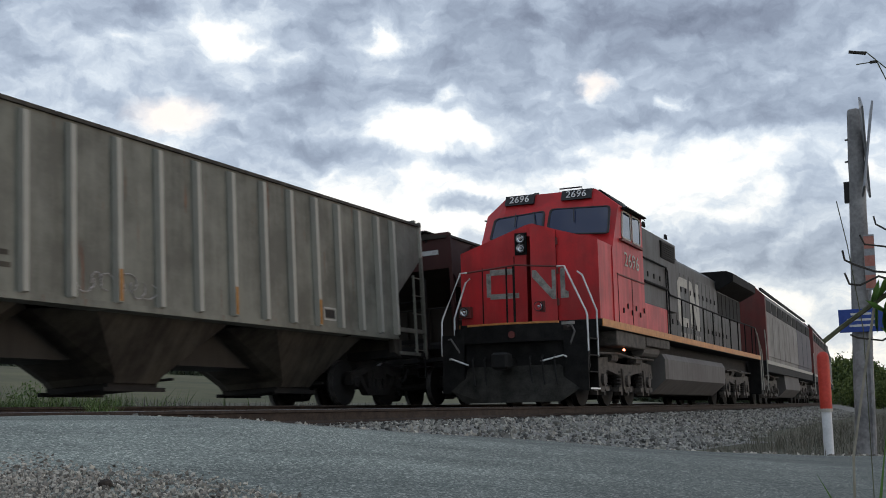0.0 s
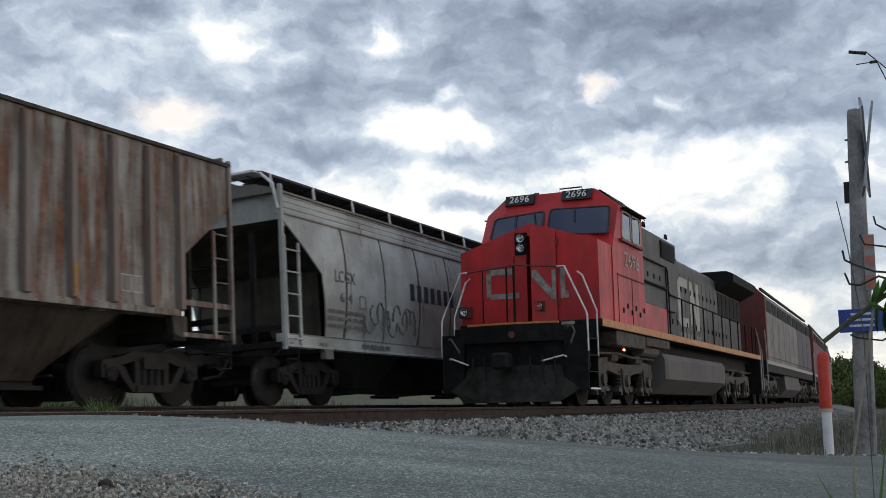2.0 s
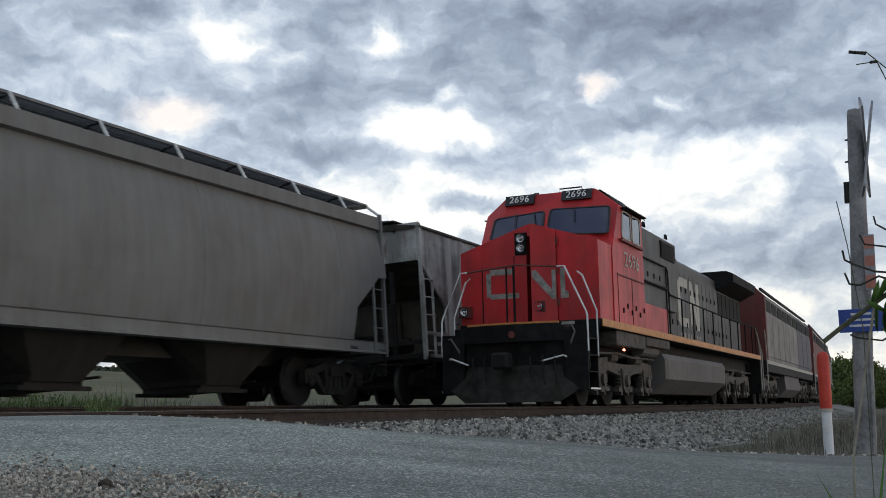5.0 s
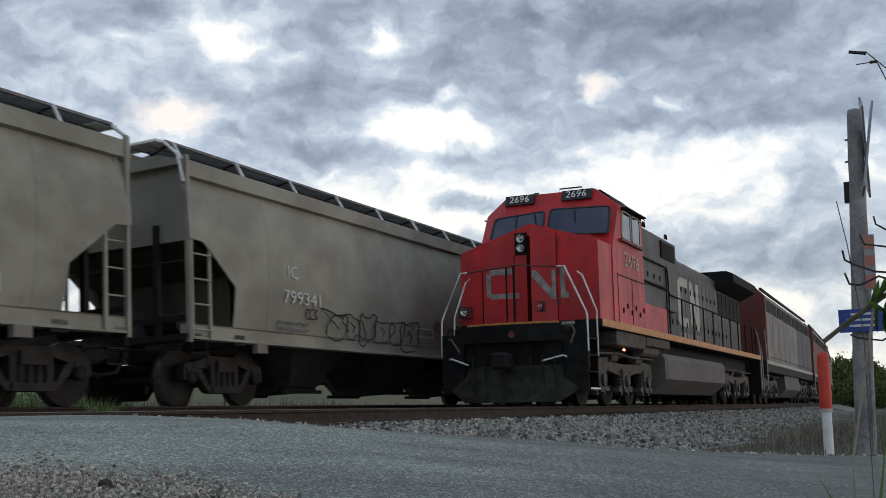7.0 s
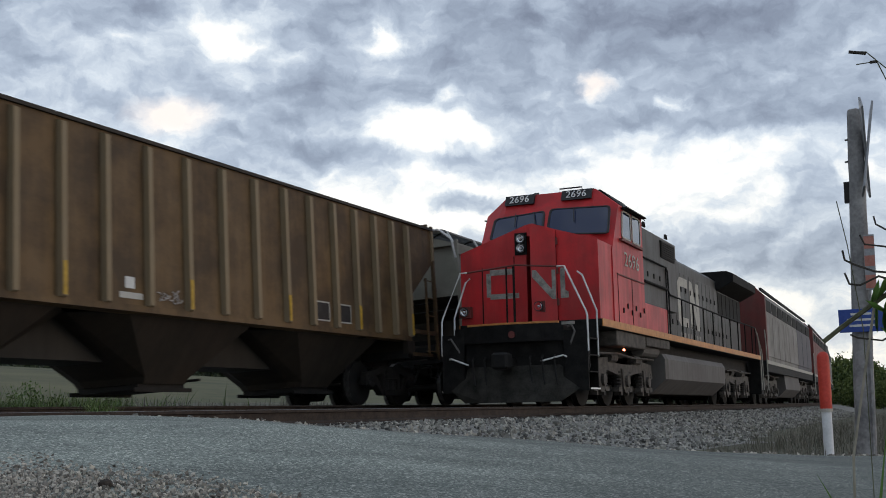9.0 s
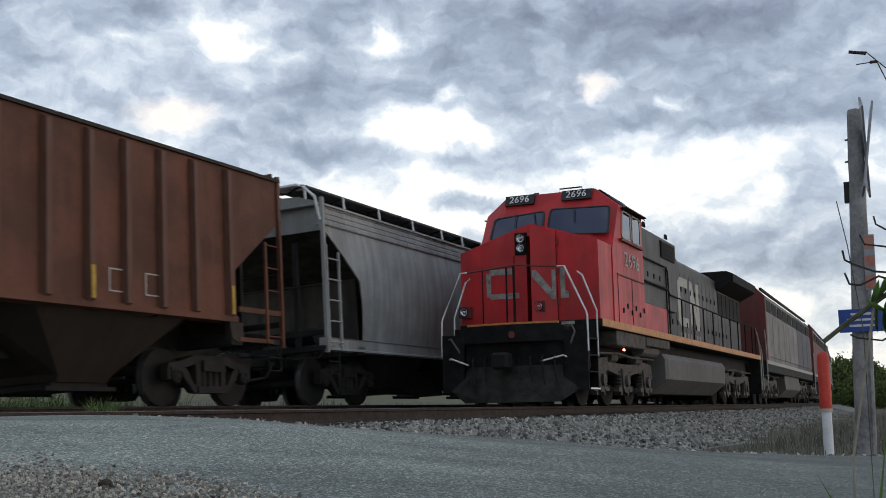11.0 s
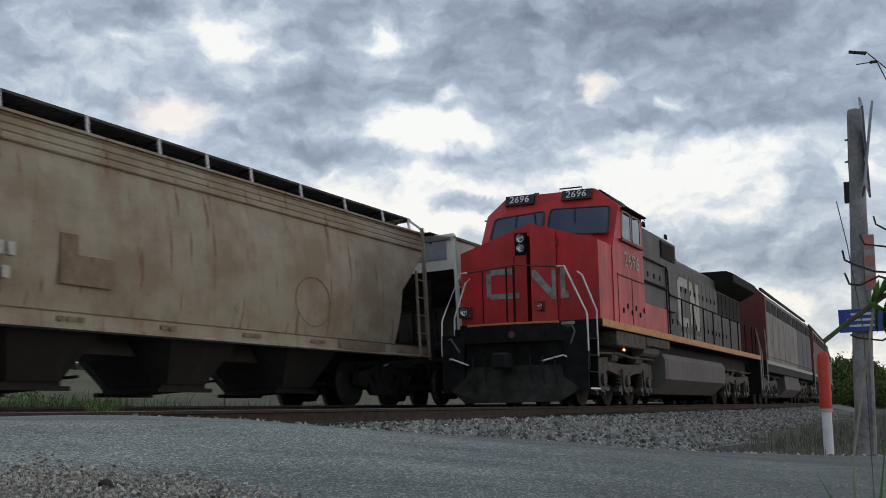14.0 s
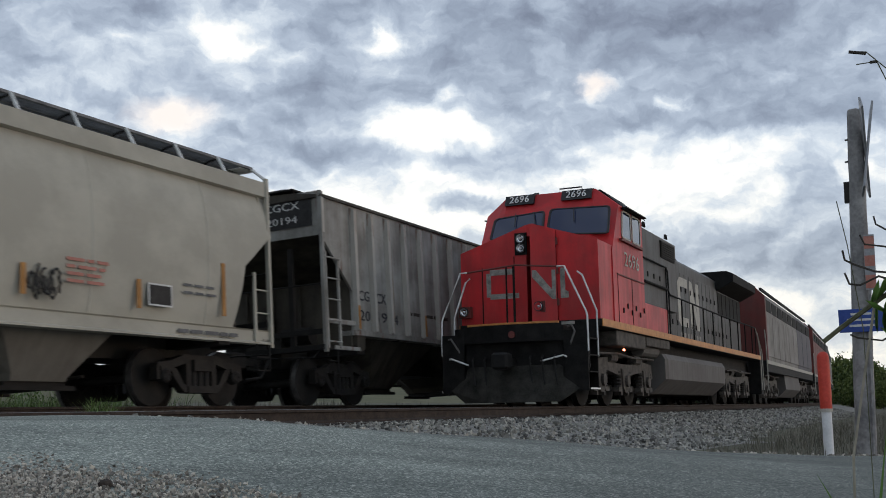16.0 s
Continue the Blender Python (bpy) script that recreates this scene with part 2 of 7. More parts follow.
def road_ab(x, y):
    dx, dy = x - ROAD_AT[0], y - ROAD_AT[1]
    return dx * ROAD_E[0] + dy * ROAD_E[1], dx * ROAD_N[0] + dy * ROAD_N[1]


def road_z(a, b):
    return road_height(a) - 0.085 * max(0.0, b - 3.5)


def smooth(e0, e1, x):
    k = min(1.0, max(0.0, (x - e0) / (e1 - e0)))
    return k * k * (3 - 2 * k)


def ground_z(x, y):
    """The lie of the land: trackbed, road approach, the field that rises behind the line."""
    dx = x + CURVE * y * y / 2
    bed = -0.20 - 0.42 * smooth(1.7, 4.3, dx) - 0.5 * smooth(-6.2, -9.0, dx)
    # far side: ditch, then a long gentle rise
    bed += 0.060 * max(0.0, min(-dx - 10.0, 120.0)) * smooth(-8, -16, dx)
    # right-hand side beyond the post: flat verge
    bed += 0.10 * smooth(5.0, 8.0, dx)
    a, b = road_ab(x, y)
    w = smooth(-0.9, 0.0, b)
    if a < -3.5:
        w *= smooth(-16, -10, a)
    rz = road_z(a, b) - 0.012
    z = bed * (1 - w) + rz * w
    if -6.4 < dx < 1.25:
        z = min(z, -0.19)
    z += 0.03 * noise.noise((x * 0.35, y * 0.35, 1.7)) * (1 - smooth(-0.4, 0.4, b) * (1 - smooth(7, 8, b)))
    return z

# ---------------------------------------------------------------- ground, road, tracks
BALLAST = spotted("crushed_stone", (0.085, 0.083, 0.078), (0.33, 0.32, 0.29), 14.0, 0.9, 0.0, 0.9, 30.0)
DRY_GRASS = spotted("dry_grass_soil", (0.048, 0.048, 0.032), (0.14, 0.13, 0.088), 1.5, 0.95, 0.0, 0.8, 18.0)
FIELD = spotted("meadow", (0.050, 0.058, 0.024), (0.13, 0.118, 0.056), 0.06, 0.95, 0.0, 0.5, 0.9)
GRAVEL = spotted("shoulder_gravel", (0.09, 0.085, 0.075), (0.33, 0.315, 0.30), 12.0, 0.9, 0.0, 0.9, 60.0)


def chip_seal():
    """Grey chip seal: fine pale stone, smoother wheel tracks along the road, a few dark tar lines."""
    m, t, b = material("chip_seal", 0.8, spec=0.3)
    c = coords(t)
    stone = t.nodes.new("ShaderNodeTexVoronoi")
    stone.inputs["Scale"].default_value = 105.0
    t.links.new(c, stone.inputs["Vector"])
    sep = t.nodes.new("ShaderNodeSeparateColor")
    t.links.new(stone.outputs["Color"], sep.inputs[0])
    chips = ramp(t, sep.outputs[0], [(0.0, (0.118, 0.135, 0.118)), (0.5, (0.255, 0.287, 0.25)), (0.82, (0.38, 0.415, 0.36)), (1.0, (0.80, 0.80, 0.70))])
    along = t.nodes.new("ShaderNodeCombineXYZ")
    t.links.new(vmth(t, "DOT_PRODUCT", c, (*ROAD_E, 0)), along.inputs[0])
    t.links.new(vmth(t, "DOT_PRODUCT", c, (*ROAD_N, 0)), along.inputs[1])
    broad = tex_noise(t, vmth(t, "MULTIPLY", along.outputs[0], (0.07, 0.85, 1)), 1.0, 4, 0.5)
    lane = ramp(t, broad, [(0.36, (0.58, 0.59, 0.60)), (0.50, (0.90, 0.90, 0.90)), (0.66, (1.10, 1.10, 1.10))])
    col = mixc(t, 1.0, chips, lane, "MULTIPLY")
    # stone-strewn and pale near the crossing, smoother and tarry further along
    worn = t.nodes.new("ShaderNodeMapRange")
    worn.interpolation_type = "SMOOTHSTEP"
    for key, v in (("From Min", -1.0), ("From Max", 4.5), ("To Min", 1.0), ("To Max", 0.50)):
        worn.inputs[key].default_value = v
    at_road = vmth(t, "DOT_PRODUCT", vmth(t, "SUBTRACT", c, (*ROAD_AT, 0)), (*ROAD_E, 0))
    t.links.new(mth(t, "ADD", at_road, mth(t, "MULTIPLY", tex_noise(t, c, 0.7, 4), 1.6)), worn.inputs["Value"])
    col = mixc(t, 1.0, col, worn.outputs[0], "MULTIPLY")
    patch = tex_noise(t, c, 0.9, 5, 0.6)
    col = mixc(t, 1.0, col, ramp(t, patch, [(0.35, (0.82, 0.82, 0.82)), (0.65, (1.1, 1.1, 1.1))]), "MULTIPLY")
    tar = tex_noise(t, vmth(t, "MULTIPLY", along.outputs[0], (0.3, 0.8, 1)), 1.3, 3, 0.5, 0.6)
    line = ramp(t, tar, [(0.486, (0, 0, 0)), (0.494, (1, 1, 1)), (0.502, (0, 0, 0))])
    col = mixc(t, mth(t, "MULTIPLY", line, 0.35), col, (0.05, 0.052, 0.055))
    t.links.new(col, b.inputs["Base Color"])
    bump(t, b, mth(t, "ADD", stone.outputs["Distance"], tex_noise(t, c, 20, 4)), 0.16, 0.006)
    return m


ROAD_SEAL = chip_seal()


def spaced(stops):
    """Coordinates between stops, each stretch with its own step."""
    out = []
    for (a, step), (b, _) in zip(stops, stops[1:]):
        n = max(1, round((b - a) / step))
        out += [a + (b - a) * i / n for i in range(n)]
    return out + [stops[-1][0]]


def ground_sheet():
    xs = spaced([(-2600, 500), (-600, 90), (-150, 12), (-40, 3), (-12, 0.8), (-2, 0.22), (13, 1.2), (30, 8), (120, 60), (600, 400), (2600, 1)])
    ys = spaced([(-900, 180), (-120, 16), (-40, 2), (-23, 0.24), (4, 0.8), (30, 3), (120, 15), (500, 120), (1600, 500), (4200, 1)])
    s = Shape()
    s.v = [(x, y, ground_z(x, y)) for y in ys for x in xs]
    n = len(xs)
    for j in range(len(ys) - 1):
        for i in range(n - 1):
            s.f.append((j * n + i, j * n + i + 1, (j + 1) * n + i + 1, (j + 1) * n + i))
            x, y = (xs[i] + xs[i + 1]) / 2, (ys[j] + ys[j + 1]) / 2
            dx = x + CURVE * y * y / 2
            a, b = road_ab(x, y)
            edge = 0.35 * noise.noise((x * 0.8, y * 0.8, 0))
            if b + edge > -0.15 and a > -6:
                m = 2
            elif -8.5 < dx < (4.4 if y < 0 else 3.4) + 2 * edge:
                m = 0
            elif dx < -24:
                m = 3
            else:
                m = 1
            s.mats.append(m)
    me = s.mesh("ground", [BALLAST, DRY_GRASS, GRAVEL, FIELD], True)
    tagged(new("ground", me), "stony trackside ground, gravel shoulder and dry meadow", "ground", kind="structure")


def road_sheet():
    s = Shape()
    aa = spaced([(-14, 0.5), (12, 2), (60, 1)])
    bb = spaced([(0, 0.3), (7.2, 0.3)])
    for a in aa:
        for b in bb:
            ragged = 0.12 * noise.noise((a * 1.7, 4.0, b)) if b in (bb[0], bb[-1]) else 0.0
            bo = b + ragged
            x, y = ROAD_AT[0] + a * ROAD_E[0] + bo * ROAD_N[0], ROAD_AT[1] + a * ROAD_E[1] + bo * ROAD_N[1]
            crown = 0.004 + 0.012 * noise.noise((a * 0.5, bo * 0.5, 9.0))
            s.v.append((x, y, max(road_z(a, bo) + crown, ground_z(x, y) + 0.004) if a > -1.5 else road_z(a, bo) + crown))
    n = len(bb)
    for i in range(len(aa) - 1):
        for j in range(n - 1):
            s.f.append((i * n + j, i * n + j + 1, (i + 1) * n + j + 1, (i + 1) * n + j))
            s.mats.append(0)
    tagged(new("road", s.mesh("road", [ROAD_SEAL], True)), "grey chip-seal country road rising to the rail crossing", "road", kind="structure")


def track(name, x0, cant, label):
    base = tagged(new(name), label, "railway track", "railway tracks", "structure")
    prof = [(-0.07, -0.17), (0.07, -0.17), (0.07, -0.155), (0.012, -0.135), (0.012, -0.045), (0.037, -0.035), (0.037, -0.004), (0.028, 0.0), (-0.028, 0.0), (-0.037, -0.004), (-0.037, -0.035), (-0.012, -0.045), (-0.012, -0.135), (-0.07, -0.155)]
    steps = spaced([(-70, 6), (-30, 2), (30, 5), (200, 1)])
    for side in (-0.755, 0.755):
        s = Shape()
        s.loft([[tuple(on_track(x0, q, cant) @ Vector((side + px, 0, pz))) for px, pz in prof] for q in steps])
        s.mats = [1 if (k % len(prof)) in (6, 7, 8) else 0 for k in range(len(s.f))]
        part("rail", s, [RAIL_STEEL, STEEL_BRIGHT], base, "rusty steel rail with a worn bright top")
    tie = Shape().chamfer(-1.28, 1.28, -0.115, 0.115, -0.345, -0.172, 0.012).mesh("tie", TIE_WOOD)
    for i in range(-36, 90):
        q = i * 0.53
        ob = part("tie", tie, None, base)
        ob.matrix_basis = on_track(x0, q, cant) @ pose(random.uniform(-0.05, 0.05), 0, random.uniform(-0.02, 0.0), 0, 0, random.uniform(-1.2, 1.2))
    return base


def stones(name, count, where, size, mats, label, seed=1):
    """Loose stones lying on the ground, in one mesh."""
    rng = random.Random(seed)
    s = Shape()
    made = 0
    while made < count:
        p = where(rng)
        if p is None:
            continue
        x, y, z = p
        r = size * (0.45 + 1.5 * rng.random() ** 2.2)
        q = Euler((rng.uniform(0, 6), rng.uniform(0, 6), rng.uniform(0, 6))).to_matrix()
        sc = (rng.uniform(0.7, 1.3), rng.uniform(0.6, 1.1), rng.uniform(0.45, 0.9))
        vs = [q @ Vector((a * sc[0], b * sc[1], c * sc[2])) * r * rng.uniform(0.8, 1.15) for a, b, c in CRAG]
        s.add([(x + v.x, y + v.y, z + r * 0.25 + v.z) for v in vs], CRAG_F)
        made += 1
    me = s.mesh(name, mats)
    tagged(new(name, me), label, "stones", kind="stuff")


CRAG = [(-1, -.6, -.5), (.7, -.9, -.4), (1, .5, -.6), (-.5, .9, -.4), (-.6, -.5, .6), (.6, -.6, .5), (.5, .6, .7), (-.7, .5, .5)]
CRAG_F = [(0, 3, 2, 1), (4, 5, 6, 7), (0, 1, 5, 4), (1, 2, 6, 5), (2, 3, 7, 6), (3, 0, 4, 7)]


def stone_mat(name, dark, light):
    m, t, b = material(name, 0.88, spec=0.3)
    geo = t.nodes.new("ShaderNodeNewGeometry")
    col = ramp(t, geo.outputs["Random Per Island"], [(0.0, dark), (0.55, tuple((p + q) / 2 for p, q in zip(dark, light))), (1.0, light)])
    grain = tex_noise(t, coords(t), 60.0, 3)
    t.links.new(mixc(t, 0.2, col, ramp(t, grain, [(0.3, (0.05, 0.05, 0.05)), (0.7, (0.4, 0.4, 0.4))])), b.inputs["Base Color"])
    return m


STONE_GREY = stone_mat("ballast_stone", (0.045, 0.045, 0.040), (0.50, 0.485, 0.42))
STONE_PALE = stone_mat("limestone_chips", (0.09, 0.075, 0.058), (0.66, 0.60, 0.50))


def ballast_spot(rng):
    y = rng.uniform(-14, 14) if rng.random() < 0.72 else rng.uniform(14, 45)
    dx = rng.uniform(1.0, 4.3 if y < 3 else 3.9)
    x = dx - CURVE * y * y / 2
    a, b = road_ab(x, y)
    if b > -0.12 or (y > 3 and rng.random() < 0.2):
        return None
    return x, y, ground_z(x, y)


def edge_spot(rng):
    a, b = rng.uniform(-1.5, 12), -abs(rng.gauss(0, 0.35)) + 0.1
    x, y = ROAD_AT[0] + a * ROAD_E[0] + b * ROAD_N[0], ROAD_AT[1] + a * ROAD_E[1] + b * ROAD_N[1]
    return x, y, ground_z(x, y)


def shoulder_spot(rng):
    a, b = rng.uniform(-2.1, 0.9), rng.uniform(4.2, 7.0)
    # densest at the outer, lower corner, thinning out over the seal
    if rng.random() > 0.10 + 0.85 * (b - 4.75 - 1.1 * (a + 1.58)) + 0.4 * noise.noise((a * 2.2, b * 2.2, 4.0)):
        return None
    x, y = ROAD_AT[0] + a * ROAD_E[0] + b * ROAD_N[0], ROAD_AT[1] + a * ROAD_E[1] + b * ROAD_N[1]
    if math.hypot(x - EYE[0], y - EYE[1]) < 1.5:
        return None
    return x, y, max(ground_z(x, y), road_z(a, b) if b < 7.2 else -9)


ground_sheet()
road_sheet()
track("track_near", NEAR_X, NEAR_CANT, "near railway track, rusty rails on dark timber ties")
track("track_far", FAR_X, FAR_CANT, "far railway track, rusty rails on dark timber ties")
stones("ballast_stones", 16000, ballast_spot, 0.026, STONE_GREY, "grey crushed ballast stones on the track shoulder", 3)
stones("roadside_stones", 1500, edge_spot, 0.017, STONE_PALE, "pale limestone chips along the road edge", 5)
stones("shoulder_stones", 21000, shoulder_spot, 0.0064, STONE_PALE, "pale gravel chips on the road shoulder", 7)


def dark_rock():
    rng = random.Random(12)
    rings = []
    for z, r in ((-0.02, 0.028), (0.006, 0.031), (0.018, 0.024), (0.025, 0.010)):
        rings.append([(r * rng.uniform(0.8, 1.2) * math.cos(0.628 * k) * 1.25, r * rng.uniform(0.8, 1.2) * math.sin(0.628 * k), z + rng.uniform(-0.003, 0.003)) for k in range(10)])
    ob = part("rock", Shape().loft(rings), TIE_WOOD, None)
    x, y = 5.04, -17.97
    ob.matrix_world = pose(x, y, road_z(*road_ab(x, y)) + 0.012, 0, 0, 30) @ Matrix.Diagonal((0.75, 0.75, 0.6, 1))
    tagged(ob, "dark fist-sized rock lying on the gravel shoulder", "rock")


dark_rock()

# ---------------------------------------------------------------- covered hopper cars
WHEEL_R, BASE = 0.457, 1.78
WHEEL_PROFILE = [(-0.80, 0.10), (-0.80, 0.42), (-0.79, WHEEL_R), (-0.69, WHEEL_R + 0.004), (-0.685, WHEEL_R + 0.03), (-0.665, WHEEL_R + 0.03), (-0.66, 0.41), (-0.70, 0.36), (-0.73, 0.20), (-0.66, 0.12), (-0.66, 0.085)]


def wheelset_mesh():
    s = Shape()
    for sign in (1, -1):
        s.lathe_x([(sign * x, r) for x, r in WHEEL_PROFILE], 0, 0, 28)
    s.mats = [1 if (k // 28) % 10 == 2 and k < 28 * 10 or (28 * 10 + 2 <= k and ((k - 282) // 28) % 10 == 2) else 0 for k in range(len(s.f))]
    s.lathe_x([(-1.02, 0.07), (-1.02, 0.075), (1.02, 0.075), (1.02, 0.07)], 0, 0, 10)
    for sign in (1, -1):
        s.lathe_x([(sign * 0.99, 0.12), (sign * 1.10, 0.115), (sign * 1.12, 0.09)], 0, 0, 14)
        for k in range(3):
            a = 2.094 * k
            s.box(sign * 1.12, sign * 1.135, math.cos(a) * 0.06 - 0.018, math.cos(a) * 0.06 + 0.018, math.sin(a) * 0.06 - 0.018, math.sin(a) * 0.06 + 0.018)
    return s.mesh("wheelset", [STEEL_DARK, STEEL_BRIGHT], True)


def truck_frame_mesh(x):
    """One cast side frame with its spring nest."""
    s = Shape()
    h = BASE / 2
    w = 0.075
    s.prism_x([(-h - 0.19, 0.56), (-h - 0.17, 0.66), (-h + 0.15, 0.70), (-0.42, 0.80), (0.42, 0.80), (h - 0.15, 0.70), (h + 0.17, 0.66), (h + 0.19, 0.56), (h - 0.12, 0.56), (0.40, 0.66), (-0.40, 0.66), (-h + 0.12, 0.56)], x - w, x + w)
    for e in (-1, 1):
        s.prism_x([(e * (h + 0.19), 0.58), (e * (h + 0.19), 0.40), (e * (h + 0.12), 0.40), (e * (h + 0.11), 0.58)], x - w, x + w)
        s.prism_x([(e * (h - 0.12), 0.58), (e * (h - 0.22), 0.42), (e * 0.44, 0.20), (e * 0.34, 0.20), (e * 0.34, 0.31), (e * 0.44, 0.33), (e * (h - 0.27), 0.58)], x - w, x + w)
        s.prism_x([(e * 0.26, 0.30), (e * 0.26, 0.70), (e * 0.38, 0.70), (e * 0.38, 0.30)], x - w, x + w)
        s.box(x - 0.10, x + 0.10, e * h - 0.13, e * h + 0.13, 0.53, 0.60)
    s.box(x - 0.10, x + 0.10, -0.36, 0.36, 0.19, 0.30)
    for k in (-0.16, 0.0, 0.16):
        s.rod([(x + 0.02, k, 0.30), (x + 0.02, k, 0.54)], 0.065, 8)
    s.box(x - 0.12, x + 0.13, -0.24, 0.24, 0.54, 0.72)
    return s.mesh("side_frame", STEEL_FRAME)


WHEELSET = wheelset_mesh()
FRAME_R, FRAME_L = truck_frame_mesh(1.0), truck_frame_mesh(-1.0)
BOLSTER = Shape().box(-1.0, 1.0, -0.2, 0.2, 0.56, 0.80).box(-0.95, 0.95, -0.6, -0.5, 0.42, 0.5).box(-0.95, 0.95, 0.5, 0.6, 0.42, 0.5).mesh("bolster", STEEL_DARK)
COUPLER = Shape().box(-0.10, 0.10, -0.1, 0.62, 0.78, 0.92).chamfer(-0.16, 0.17, 0.55, 0.88, 0.70, 1.02, 0.04).mesh("coupler", STEEL_DARK)
rolling = []


def add_truck(car, y):
    t = part("truck", BOLSTER, None, car)
    t.location = (0, y, 0)
    part("side_frame", FRAME_R, None, t)
    part("side_frame", FRAME_L, None, t)
    for e in (-1, 1):
        w = part("wheelset", WHEELSET, None, t)
        w.location = (0, e * BASE / 2, WHEEL_R)
        rolling.append((w, car, y + e * BASE / 2))


def ladder_mesh(z0, z1, wide, name="ladder", rungs=0.40, r=0.016):
    s = Shape()
    s.box(-0.02, 0.02, -0.025, 0.025, z0, z1)
    s.box(-0.02, 0.02, wide - 0.025, wide + 0.025, z0, z1 - 0.1)
    z = z0 + 0.12
    while z < z1 - 0.08:
        s.rod([(0.02, 0, z), (0.055, 0.03, z), (0.055, wide - 0.03, z), (0.02, wide, z)], r, 5)
        z += rungs
    return s


def add_ends(car, h, half, paint, metal, top, slope, light=None, railed=True):
    """Platform, coupler, corner posts, ladders and sill steps at both ends."""
    for e in (-1, 1):
        s = Shape()
        s.box(-0.16, 0.16, min(e * h, e * (h - 4.2)), max(e * h, e * (h - 4.2)), 0.80, 1.10)
        s.box(-half, half, min(e * h, e * (h - 0.32)), max(e * h, e * (h - 0.32)), 1.0, 1.09)
        s.box(-half, half, min(e * (h - 1.2), e * (h - 1.5)), max(e * (h - 1.2), e * (h - 1.5)), 0.95, 1.12)
        part("end_platform", s, metal, car)
        c = part("coupler", COUPLER, None, car)
        c.matrix_basis = pose(0, e * h, 0, 0, 0, 0 if e > 0 else 180)
        for x in (-half, half):
            post = Shape().box(x - 0.035, x + 0.035, min(e * h, e * (h - 0.07)), max(e * h, e * (h - 0.07)), 0.95, top)
            part("corner_post", post, paint, car)
            lad = ladder_mesh(1.02, slope + 0.02, 0.46)
            ob = part("ladder", lad, light or paint, car)
            ob.matrix_basis = pose(x + (0.035 if x > 0 else -0.035), e * (h - 0.06), 0, 0, 0, 0 if (e < 0) else 180)
            step = Shape().rod([(x, e * (h - 0.08), 1.0), (x, e * (h - 0.10), 0.55), (x, e * (h - 0.44), 0.55), (x, e * (h - 0.46), 1.0)], 0.018, 5)
            step.rod([(x, e * (h - 0.09), 0.78), (x, e * (h - 0.45), 0.78)], 0.014, 5)
            part("sill_step", step, metal, car)
        for x in (-half, half) if railed else ():
            beam = Shape().box(x - 0.03, x + 0.03, min(e * (h - 0.07), e * (h - 1.3)), max(e * (h - 0.07), e * (h - 1.3)), 1.50, 1.59)
            beam.box(x - 0.03, x + 0.03, min(e * (h - 0.33), e * (h - 1.3)), max(e * (h - 0.33), e * (h - 1.3)), 1.01, 1.08)
            part("side_rail", beam, light or paint, car)
        brace = Shape()
        for x in (-0.75, 0.75):
            brace.box(x - 0.05, x + 0.05, min(e * (h - 0.12), e * (h - 0.2)), max(e * (h - 0.12), e * (h - 0.2)), 1.09, slope + 0.15)
        brace.box(-half, half, min(e * (h - 0.1), e * (h - 0.14)), max(e * (h - 0.1), e * (h - 0.14)), 1.30, 1.40)
        brace.rod([(-half, e * (h - 0.05), 2.25), (half, e * (h - 0.05), 2.25)], 0.015, 5)
        part("end_brace", brace, metal, car)
    # brake wheel, air reservoir and piping at the trailing end
    part("air_reservoir", Shape().rod([(0.35, -h + 0.45, 1.32), (1.0, -h + 0.45, 1.32)], 0.17, 10), metal, car)
    part("brake_valve", Shape().box(-0.9, -0.5, -h + 0.4, -h + 0.8, 1.09, 1.5), metal, car)
    part("brake_pipe", Shape().rod([(0.3, -h + 0.5, 1.2), (0.3, 0, 1.02), (0.3, h - 0.5, 1.2)], 0.03, 6), metal, car)
    # draft gear and hoses hang between the couplers
    for e in (-1, 1):
        part("air_hose", Shape().rod([(0.3, e * (h + 0.05), 0.85), (0.32, e * (h + 0.35), 0.55), (0.2, e * (h + 0.7), 0.5)], 0.03, 6), STEEL_DARK, car)
        part("uncoupling_lever", Shape().rod([(1.4, e * (h - 0.05), 1.0), (1.35, e * (h + 0.12), 0.85), (0.2, e * (h + 0.3), 0.9)], 0.014, 5), metal, car)


def hopper_bay(y, top, hw, length):
    def ring(xa, ya, xb, yb, z):
        """An eight-sided outline: flanks at xa, ends at yb, the corners cut off."""
        return [(p, y + q, z) for p, q in ((xa, -ya), (xa, ya), (xb, yb), (-xb, yb), (-xa, ya), (-xa, -ya), (-xb, -yb), (xb, -yb))]

    s = Shape()
    half = length / 2
    rings = [ring(hw, half * 0.70, hw * 0.55, half, top), ring(0.74, 0.54, 0.48, 0.68, 0.46), ring(0.68, 0.50, 0.44, 0.62, 0.36)]
    s.loft(rings)
    return s


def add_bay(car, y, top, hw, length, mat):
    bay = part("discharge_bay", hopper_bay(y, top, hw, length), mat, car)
    g = part("gate", GATE, None, bay, "dark sliding outlet gate")
    g.location = (0, y, 0)
    for x in (-0.64, 0.64):
        part("gate_rail", GATE_RAIL, None, bay).location = (x, y, 0)
    part("gate_shaft", GATE_SHAFT, None, bay).location = (0, y + 0.72, 0)


